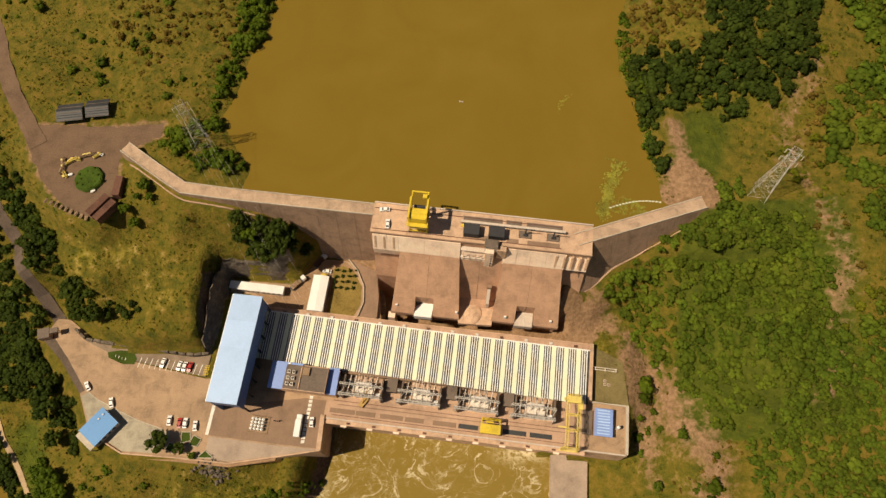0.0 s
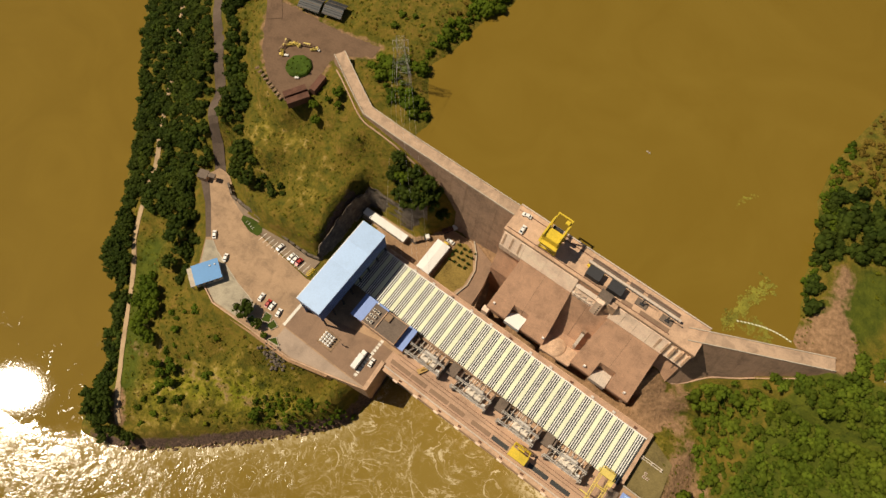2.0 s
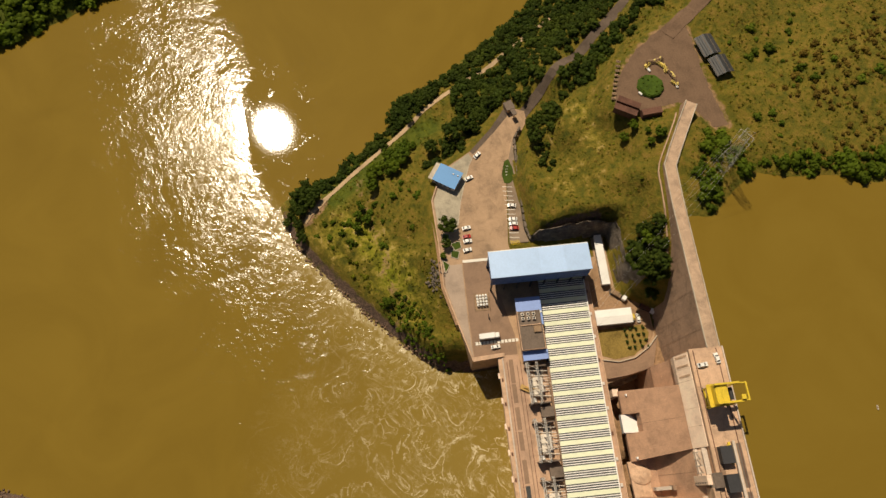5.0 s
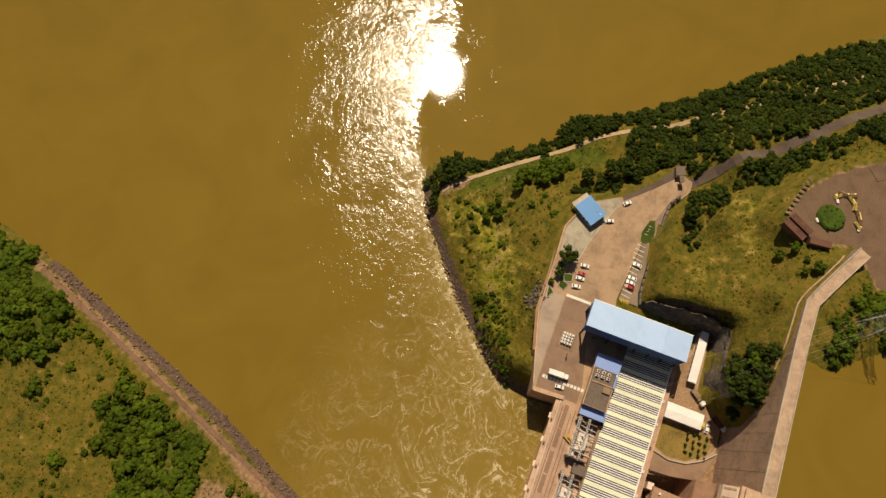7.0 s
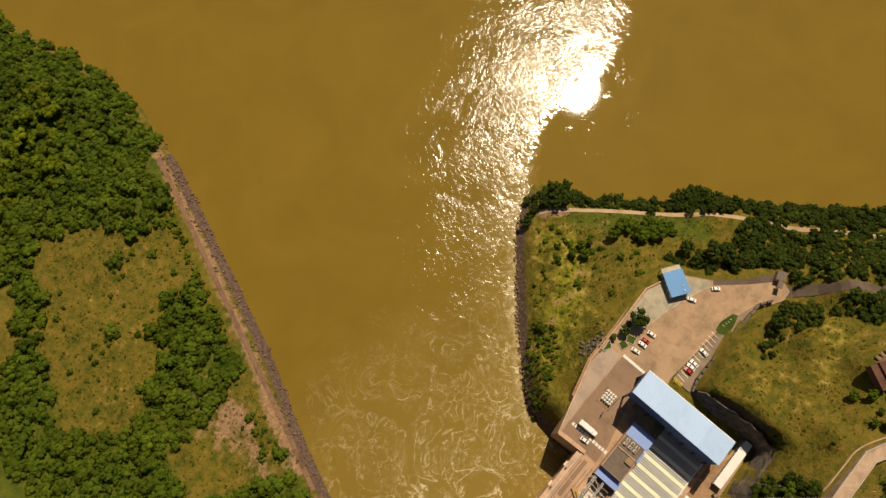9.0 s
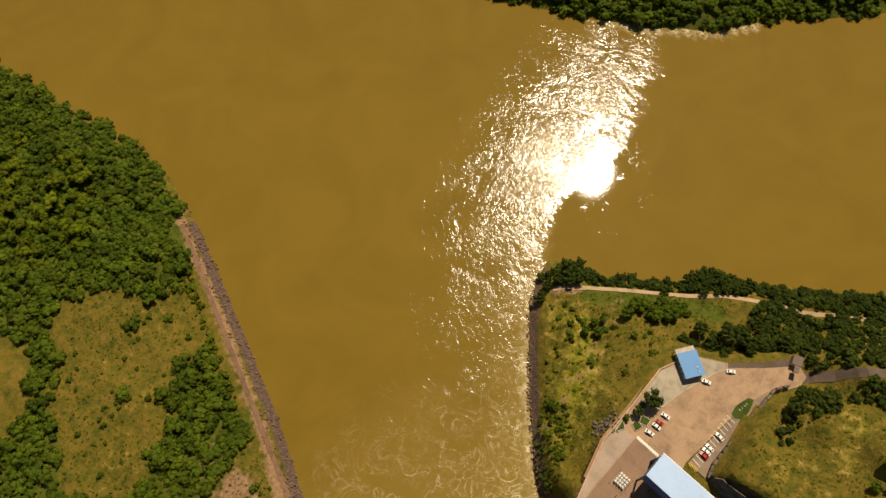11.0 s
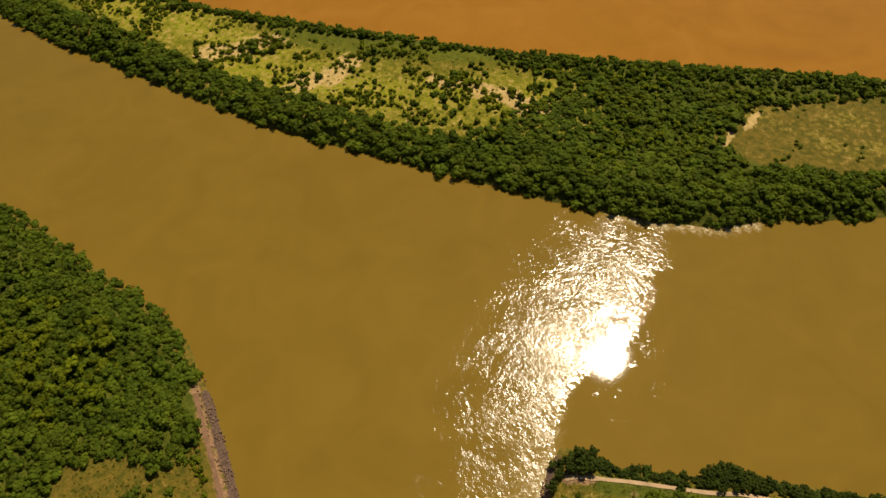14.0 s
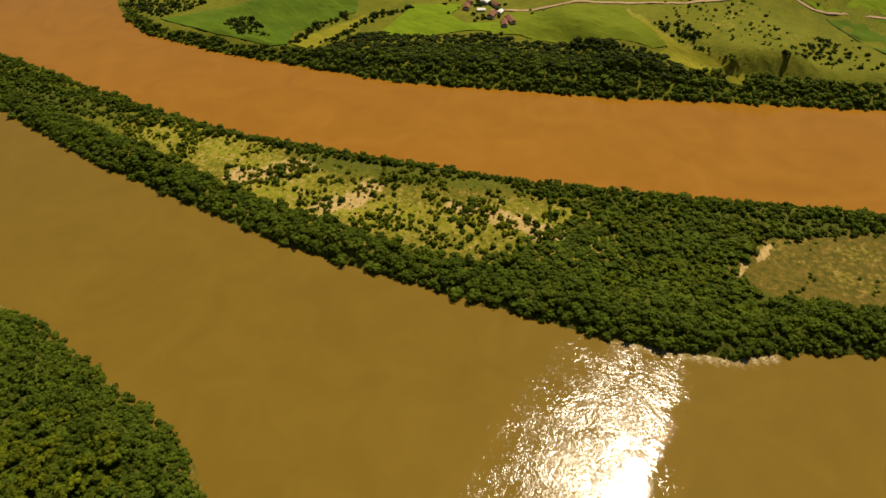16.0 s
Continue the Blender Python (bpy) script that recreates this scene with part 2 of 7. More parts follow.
M["leaf"] = leaf_material("tree leaves", (0.046, 0.078, 0.007), (0.098, 0.152, 0.012), (0.160, 0.200, 0.014))
M["leaf_lime"] = leaf_material("lime-green leaves", (0.075, 0.105, 0.006), (0.145, 0.190, 0.010), (0.215, 0.235, 0.014))
M["leaf_dark"] = leaf_material("dark tree leaves", (0.022, 0.038, 0.006), (0.052, 0.082, 0.011), (0.090, 0.112, 0.014))
M["leaf_olive"] = leaf_material("olive canopy leaves", (0.056, 0.092, 0.009), (0.118, 0.176, 0.016), (0.185, 0.210, 0.020))
M["leaf_bright"] = leaf_material("yellow-green shrub leaves", (0.065, 0.082, 0.006), (0.15, 0.170, 0.012), (0.225, 0.215, 0.018))
M["straw"] = leaf_material("straw-coloured grass blades", (0.10, 0.075, 0.012), (0.21, 0.150, 0.022), (0.30, 0.185, 0.04))
M["hedge"] = leaf_material("clipped hedge leaves", (0.02, 0.045, 0.01), (0.045, 0.08, 0.015), (0.07, 0.10, 0.02))
M["lawn_dry"] = weathered("yellowing lawn", (0.24, 0.165, 0.045), 0.95, var=0.35, small=1.2)
M["lawn"] = weathered("garden lawn", (0.054, 0.082, 0.012), 0.95, var=0.3, small=2.5)


def water_material(name, deep, lite, rapid):
    """Silty water: a smooth skin on an opaque brown body; rapid: current, boils and foam as the sheet's attributes say."""
    k = Mat(name)
    swirl = k.noise(0.018, 5, 0.6, warp=1.5)
    c = k.ramp(swirl, (0.3, deep), (0.7, lite))
    body, skin, both, fres, bump = (k.t.nodes.new("ShaderNode" + n) for n in ("BsdfDiffuse", "BsdfGlossy", "MixShader", "Fresnel", "Bump"))
    skin.distribution = "BECKMANN"
    skin.inputs["Roughness"].default_value = 0.09
    fres.inputs["IOR"].default_value = 1.33
    bump.inputs["Strength"].default_value, bump.inputs["Distance"].default_value = 1.0, 1.0
    ripple = k.noise(0.8, 2, 0.5)
    if rapid:
        run = k.attr("rapid")
        veins = k.math("ABSOLUTE", k.math("SUBTRACT", k.noise(0.048, 5, 0.58, warp=2.2), 0.5))
        fine = k.math("ABSOLUTE", k.math("SUBTRACT", k.noise(0.11, 4, 0.55, warp=2.0), 0.5))
        patchy = k.ramp(k.noise(0.05, 4, 0.6, warp=1.0), (0.40, 0.0), (0.58, 1.0))
        threads = k.math("MAXIMUM", k.ramp(veins, (0.0, 1.0), (0.024, 0.0)), k.math("MULTIPLY", k.ramp(fine, (0.0, 1.0), (0.022, 0.0)), k.math("MULTIPLY", patchy, 0.7)))
        froth = k.math("MULTIPLY", k.ramp(k.noise(0.6, 6, 0.7, warp=0.8), (0.46, 0.0), (0.70, 0.3)), k.ramp(k.noise(0.05, 5, 0.6, warp=1.5), (0.46, 0.0), (0.64, 1.0)))
        foam = k.math("MULTIPLY", k.math("MAXIMUM", k.math("MULTIPLY", threads, k.ramp(k.noise(0.09, 5, 0.65), (0.42, 0.15), (0.62, 1.0))), froth), k.attr("foam"))
        c = k.mix(k.math("MULTIPLY", k.attr("foam"), 0.30), c, (0.34, 0.25, 0.075))
        # patches of broken water between smooth ones
        broken = k.math("ADD", k.math("ADD", k.math("MULTIPLY", k.noise(0.33, 6, 0.66, warp=1.4), 0.75), k.math("MULTIPLY", k.noise(0.07, 3, 0.6, warp=1.0), 0.45)), k.math("MULTIPLY", run, 0.21))
        k.link(k.ramp(broken, (0.70, 0.08), (0.77, 0.17), (0.92, 0.23)), skin.inputs["Roughness"])
        white = k.math("MULTIPLY", k.ramp(k.noise(0.5, 6, 0.7), (0.42, 0.0), (0.55, 1.0)), k.attr("white"))
        foam = k.math("MAXIMUM", foam, white)
        c = k.mix(k.math("MULTIPLY", foam, 0.9), c, (0.74, 0.64, 0.42))
        gusts = k.ramp(k.noise(0.035, 4, 0.6, warp=1.2), (0.36, 0.15), (0.62, 1.0))
        boil = k.math("MULTIPLY", k.noise(0.3, 4, 0.55, warp=0.8), k.math("MULTIPLY", k.math("MULTIPLY", run, gusts), 0.42))
        k.link(k.math("ADD", k.math("MULTIPLY", ripple, k.math("ADD", 0.006, k.math("MULTIPLY", run, 0.02))), boil), bump.inputs["Height"])
    else:
        k.link(k.math("MULTIPLY", ripple, 0.006), bump.inputs["Height"])
    k.link(c, body.inputs["Color"])
    k.link(bump.outputs[0], skin.inputs["Normal"])
    k.link(bump.outputs[0], fres.inputs["Normal"])
    k.link(fres.outputs[0], both.inputs[0])
    k.link(body.outputs[0], both.inputs[1])
    k.link(skin.outputs[0], both.inputs[2])
    k.link(both.outputs[0], k.t.nodes["Material Output"].inputs["Surface"])
    return k.m


M["river"] = water_material("silty river water", (0.176, 0.112, 0.0155), (0.200, 0.129, 0.0185), True)
M["reservoir"] = water_material("silty reservoir water", (0.176, 0.112, 0.015), (0.196, 0.128, 0.019), False)
M["far_river"] = water_material("orange silty water", (0.275, 0.124, 0.013), (0.325, 0.150, 0.018), False)


# ---- building helpers ----
PF = pose(0, 70, 0, 0, 0, -7.8)  # the powerhouse's own axes
PI = PF.inverted()


def wp(x, y):
    """A place on the powerhouse's axes, in the world."""
    v = PF @ Vector((x, y, 0))
    return v.x, v.y


def mesh_of(bm, name, *mats):
    me = bpy.data.meshes.new(name)
    bm.normal_update()
    bm.to_mesh(me)
    bm.free()
    for m in mats:
        me.materials.append(M[m])
    return me


def thing(name, m, label, category, group="", kind=""):
    """An empty at a thing's base."""
    ob = new(name)
    ob.matrix_world = m
    ob.empty_display_size = 0.3
    return tagged(ob, label, category, group, kind)


def part(name, bm, material, parent=None, label="", m=None):
    """One mesh object out of a bmesh or a mesh, under a thing or a part."""
    me = bm if isinstance(bm, bpy.types.Mesh) else mesh_of(bm, name, material)
    ob = new(name, me)
    if parent is not None:
        ob.parent = parent
    if m is not None:
        ob.matrix_basis = m
    return tagged(ob, label)


def put(bm, m=None, bevel=0.0):
    if bevel:
        bmesh.ops.bevel(bm, geom=list(bm.edges), offset=bevel, segments=1, affect="EDGES")
    if m is not None:
        bm.transform(m)
    return bm


def box(*spans, bevel=0.0, bm=None):
    """A box from three spans (x0, x1), (y0, y1), (z0, z1)."""
    (x0, x1), (y0, y1), (z0, z1) = spans
    one = bmesh.new()
    bmesh.ops.create_cube(one, size=1.0, matrix=Matrix.Translation(((x0 + x1) / 2, (y0 + y1) / 2, (z0 + z1) / 2)) @ Matrix.Diagonal((x1 - x0, y1 - y0, z1 - z0, 1)))
    if bevel:
        bmesh.ops.bevel(one, geom=list(one.edges), offset=bevel, segments=1, affect="EDGES")
    return join(bm, one)


def join(bm, one):
    if bm is None:
        return one
    me = bpy.data.meshes.new("tmp")
    one.to_mesh(me)
    bm.from_mesh(me)
    bpy.data.meshes.remove(me)
    one.free()
    return bm


def rod(a, b, r, sides=6, r2=None, bm=None):
    """A straight bar from a to b."""
    a, b = Vector(a), Vector(b)
    one = bmesh.new()
    d = b - a
    m = Matrix.Translation((a + b) / 2) @ d.to_track_quat("Z", "Y").to_matrix().to_4x4()
    bmesh.ops.create_cone(one, cap_ends=True, segments=sides, radius1=r, radius2=r if r2 is None else r2, depth=d.length, matrix=m)
    return join(bm, one)


def prism(outline, z0, z1, bm=None):
    """A slab from a plan outline, between two heights."""
    one = bmesh.new()
    low = [one.verts.new((x, y, z0)) for x, y in outline]
    top = [one.verts.new((x, y, z1)) for x, y in outline]
    n = len(outline)
    for k in range(n):
        one.faces.new((low[k], low[(k + 1) % n], top[(k + 1) % n], top[k]))
    one.faces.new(top)
    one.faces.new(low[::-1])
    bmesh.ops.recalc_face_normals(one, faces=list(one.faces))
    return join(bm, one)


def profile(section, x0, x1):
    """A bar along x with the section given as (y, z)."""
    one = bmesh.new()
    a = [one.verts.new((x0, y, z)) for y, z in section]
    b = [one.verts.new((x1, y, z)) for y, z in section]
    n = len(section)
    for k in range(n):
        one.faces.new((a[k], a[(k + 1) % n], b[(k + 1) % n], b[k]))
    one.faces.new(a[::-1])
    one.faces.new(b)
    bmesh.ops.recalc_face_normals(one, faces=list(one.faces))
    return one


def array_mesh(name, verts, faces, *mats):
    """A triangle mesh out of arrays."""
    me = bpy.data.meshes.new(name)
    verts, faces = np.asarray(verts, np.float32), np.asarray(faces, np.int32)
    k = faces.shape[1]
    me.vertices.add(len(verts))
    me.vertices.foreach_set("co", verts.ravel())
    me.loops.add(faces.size)
    me.loops.foreach_set("vertex_index", faces.ravel())
    me.polygons.add(len(faces))
    me.polygons.foreach_set("loop_start", np.arange(0, faces.size, k, dtype=np.int32))
    me.update(calc_edges=True)
    for m in mats:
        me.materials.append(M[m])
    return me


# ---- the lie of the land ----
RIVER = [(-51.5, 50), (-52.5, 34), (-56.5, 20), (-65, 11.5), (-77, 3), (-91, -8), (-110, -21), (-130, -34), (-148, -42), (-164, -44), (-172, -33), (-173, -17), (-183, 1), (-197, 22), (-213, 31),
         (-221, 56), (-233, 78), (-258, 120), (-281, 150), (-312, 202), (-420, 380), (-900, 800), (-1200, 560), (-617, 170), (-444, 33), (-403, -18), (-371, -46), (-347, -86), (-324, -136),
         (-290, -237), (-257, -329), (-232, -430), (-204, -591), (-186, -740), (-184, -1400), (-60, -1400), (-48, -520), (-70, -434), (-74, -350), (-80, -296), (-77, -262), (-60, -215),
         (-33, -159), (-6, -105), (15, -70), (32, -38), (48, -8), (60, 15), (61, 30), (60, 60), (-49, 60)]
FAR_RIVER = [(-230, -1500), (-241, -932), (-270, -776), (-296, -640), (-328, -535), (-378, -430), (-443, -290), (-521, -163), (-617, -13), (-760, 180), (-1300, 800), (-1600, 800), (-1100, 260),
             (-817, -66), (-725, -197), (-651, -296), (-583, -403), (-512, -513), (-427, -723), (-393, -850), (-405, -930), (-440, -1010), (-560, -1500)]
LAKE = [(-87, 141), (-84, 152), (-93, 164), (-100, 178), (-94, 192), (-91, 211), (-82, 228), (-81, 262), (-49, 316), (60, 420), (300, 420), (160, 330), (120, 298), (97, 260), (85, 222), (84, 198),
        (91, 178), (90, 160), (94, 142), (94, 133), wp(88, 72), wp(56, 55), wp(-36, 54), wp(-112, 54)]


def inside(x, y, poly):
    hit = np.zeros(x.shape, bool)
    for (ax, ay), (bx, by) in zip(poly, poly[1:] + poly[:1]):
        if ay != by:
            hit ^= ((ay > y) != (by > y)) & (x < (bx - ax) * (y - ay) / (by - ay) + ax)
    return hit


def line_gap(x, y, pts, closed=False):
    """Distance to a polyline."""
    best = np.full(x.shape, 1e9)
    for (ax, ay), (bx, by) in zip(pts, pts[1:] + (pts[:1] if closed else [])):
        dx, dy = bx - ax, by - ay
        u = np.clip(((x - ax) * dx + (y - ay) * dy) / (dx * dx + dy * dy + 1e-9), 0, 1)
        best = np.minimum(best, np.hypot(x - ax - u * dx, y - ay - u * dy))
    return best


def shore(x, y, poly):
    """Distance to an outline, negative inside."""
    d = line_gap(x, y, poly, True)
    return np.where(inside(x, y, poly), -d, d)


def waves(x, y, size, seed):
    """Smooth uneven values, about -1 to 1."""
    r = np.random.RandomState(seed)
    out = np.zeros(np.shape(x))
    for k in range(7):
        a, p, f = r.uniform(0, 6.3), r.uniform(0, 6.3), r.uniform(0.6, 1.7) / size
        out = out + np.sin((x * np.cos(a) + y * np.sin(a)) * 6.283 * f + p)
    return out / 3.2


HILLS = [  # heights of the dam's side of the land
    (-150, 112, 46), (-128, 122, 48), (-120, 100, 42), (-140, 95, 36), (-111, 84, 38), (-109, 100, 46), (-108, 117, 46), (-95, 122, 36), (-160, 150, 58), (-175, 170, 58), (-200, 200, 58), (-140, 172, 60), (-105, 158, 61.5), (-125, 240, 64), (-200, 300, 66),
    (-176, 94, 25), (-196, 127, 32), (-212, 150, 36), (-241, 198, 44), (-185, 125, 44), (-205, 165, 52), (-190, 60, 9), (-217, 84, 7), (-246, 142, 8), (-187, 26, 6), (-160, -18, 6), (-150, -10, 8)]
SPIT = [(-130, -5, 9), (-120, 18, 14), (-95, 12, 12), (-75, 20, 13), (-135, 25, 18), (-165, 45, 14), (-105, 25, 19), (-170, 62, 20)]
EAST = [(112, 132, 63), (136, 134, 66), (110, 162, 63), (150, 205, 72), (105, 104, 50), (84, 98, 34), (72, 95, 26), (78, 70, 24), (85, 50, 23), (84, 30, 17), (110, 25, 26), (140, 70, 58),
        (175, 110, 74), (230, 130, 84), (230, 10, 66), (150, 0, 42), (85, 5, 10), (72, -10, 4), (120, -60, 24), (260, 300, 90)]
TOE = [(-145, 60, 63), (-132, 51, 62.5), (-118, 45, 63), (-105, 44, 63), (-90, 43, 50), (-78, 42, 54), (-66, 41, 42), (-110, 38, 50), (-90, 37, 36), (-56, 44, 29), (-40, 44, 26.5), (60, 42, 21), (72, 47, 32), (86, 56, 44)]
BANK = [(-54, -45.5, 17), (-62, -48.5, 19.5), (-72, -51.5, 20.5), (-88, -55.5, 21.5), (-108, -57, 21.5), (-130, -58, 21.5)]
SOUTH = [(40, -60, 5), (10, -120, 5), (-25, -180, 6), (-65, -260, 6), (-50, -320, 14), (0, -220, 13), (50, -150, 12), (80, -80, 12), (60, -320, 22), (150, -150, 26), (120, -300, 34), (40, -480, 26)]
WEST = [(-300, -450, 6), (-330, -250, 6), (-420, -100, 6), (-520, -20, 6), (-250, -750, 5), (-440, -200, 6), (-600, 150, 7), (-470, -640, 12), (-560, -540, 16), (-690, -520, 27), (-640, -400, 17),
        (-760, -380, 44), (-800, -220, 40), (-720, -230, 18), (-900, -500, 60), (-850, -100, 22), (-620, -780, 34), (-450, -880, 10), (-1100, -300, 90)]
CTRL = np.array(HILLS + SPIT + EAST + [(*wp(x, y), z) for x, y, z in TOE + BANK] + SOUTH + WEST, float)
# level ground: the plaza with the yard behind it, and the turning circle
PLAZA = [wp(*p) for p in ((-184, -8), (-178, 2), (-160, -4), (-150, -9), (-137, -11), (-116, -9), (-104, -7), (-104, 10), (-104, 30), (-72, 32), (-62, 46), (-52, 45), (-38, 41), (-30, 17),
                          (62, 16.5), (66, 17), (82, -7), (80, -21), (-62, -21), (-62, -36), (-72, -42), (-87, -50), (-109, -53.5), (-132, -55), (-150, -51), (-158, -33))]
CIRCLE = [(-190, 177), (-176, 177), (-150, 175), (-140, 176), (-127, 177), (-127, 170), (-137, 165), (-143, 162), (-144, 156), (-143, 144), (-145, 138), (-151, 129), (-163, 134), (-174, 144), (-182, 156), (-188, 168)]
# open ground among the southern woods
CLEARINGS = [[(26, -234), (14, -234), (1, -227), (-7, -213), (-16, -191), (-11, -165), (2, -168), (17, -164), (27, -148), (49, -142), (59, -133), (79, -161), (66, -178), (49, -202), (35, -212)],
             [(6, -112), (36, -104), (60, -110), (70, -90), (36, -66), (20, -82)], [(46, -255), (47, -230), (62, -210), (100, -200), (100, -250)],
             [(-57, -214), (-46, -203), (-32, -196), (-16, -196), (-9, -172), (-16, -166), (-12, -148), (-2, -126), (-14, -134), (-28, -166), (-50, -206)]]


def height(x, y):
    """The ground's height."""
    x, y = np.asarray(x, float), np.asarray(y, float)
    num, den = np.zeros(x.shape), np.zeros(x.shape)
    for cx, cy, cz in CTRL:
        w = 1 / ((x - cx) ** 2 + (y - cy) ** 2 + 40) ** 1.9
        num, den = num + w * cz, den + w
    h = num / den + 0.7 * waves(x, y, 38, 3) + 0.3 * waves(x, y, 11, 4)
    d = shore(x, y, LAKE)
    up = d < 45
    lake_side = (-(x) * math.sin(radians(-7.8)) + (y - 70) * math.cos(radians(-7.8))) > 54
    h = np.where(up & lake_side, np.maximum(h, 60 + np.minimum(np.maximum(d, 0) * 0.25, 3)), h)
    h = np.where(lake_side & (d > 0), np.minimum(h, 60.0 + 0.5 * d + 0.1), h)
    h = np.where(d < 0, np.minimum(60.1 + 0.5 * d, 60), h)
    h = np.where((d < 0) & ~lake_side, 40, h)
    r = np.minimum(shore(x, y, RIVER), shore(x, y, FAR_RIVER))
    steep = np.where(line_gap(x, y, [(-58, 44), (-61, 20), (-70, 8)]) < 12, 1.9, np.where(line_gap(x, y, [(-70, 8), (-92, -8), (-135, -36)]) < 9, 1.0, 0.5))
    h = np.where(r > 0, np.minimum(h, 0.15 + steep * r + 1.2 * np.maximum(r - 35, 0)), -0.2 + np.maximum(r, -12) * 0.35)
    p = shore(x, y, PLAZA)
    h = np.where(p < 0.8, 23.45, np.where(p < 5, 23.45 + (h - 23.45) * np.clip((p - 0.8) / 4.2, 0, 1), h))
    px, py = x * math.cos(radians(7.8)) - (y - 70) * math.sin(radians(7.8)), x * math.sin(radians(7.8)) + (y - 70) * math.cos(radians(7.8))
    crest = np.interp(px, [-150, -118, -100, -85, -75, -66, -58, -50], [63.2, 62.6, 60.5, 56, 50, 42, 32, 26])
    dry = np.maximum(line_gap(x, y, [wp(-152, 68.5), wp(-128.6, 55.6), wp(-120, 51.2), wp(-40, 51)]) - 3, 0)
    h = np.where((py < 58) & (px < -50) & (p > 2) & (dry < 22), np.maximum(h, crest - dry * 1.3), h)
    foot = np.interp(px, [45, 50, 59, 62, 66, 75, 85, 93, 101], [40, 40, 35, 37, 45, 48.5, 52, 56, 61])
    down = 50.0 + (px - 55.5) * 0.4527 - 0.39 * (64 - foot) - py
    ease = np.clip(down / 17, 0, 1)
    h = np.where((px > 45.8) & (px < 101) & (down > -8) & (down < 17) & (p > 0), foot + (np.maximum(h, 24) - foot) * ease, h)
    h = np.where((px > 45.8) & (px < 100) & (down >= 17) & (p > 0) & (py > -30), np.maximum(h, 23.6 - 0.55 * np.maximum(px - 80, 0) - 0.8 * np.maximum(-py - 8, 0)), h)
    pit = shore(x, y, [wp(*q) for q in ((-36, 40), (-34.5, 30), (-33.5, 19), (-24, 19), (-24, 41))])
    h = np.where(pit < 0, np.minimum(h, 3.0), h)
    slot = shore(x, y, [wp(*q) for q in ((-32, 13), (-32, 27), (50, 27), (50, 13))])
    h = np.where(slot < 0, np.minimum(h, 9.0), h)
    trench = shore(x, y, [wp(*q) for q in ((-0.5, 39), (-0.5, 22), (11, 24), (11, 39))])
    h = np.where(trench < 0, np.minimum(h, 1.0), h)
    c = shore(x, y, CIRCLE)
    h = np.where(c < 10, 58 + (h - 58) * np.clip(c / 10, 0, 1) ** 1.5, h)
    return h


def at(x, y):
    return float(height(np.array([x], float), np.array([y], float))[0])


# ---- ground and water ----
def axis(steps):
    out = [steps[0][0]]
    for a, b, s in steps:
        n = max(1, round((b - a) / s))
        out += list(np.linspace(a, b, n + 1)[1:])
    return np.array(out)


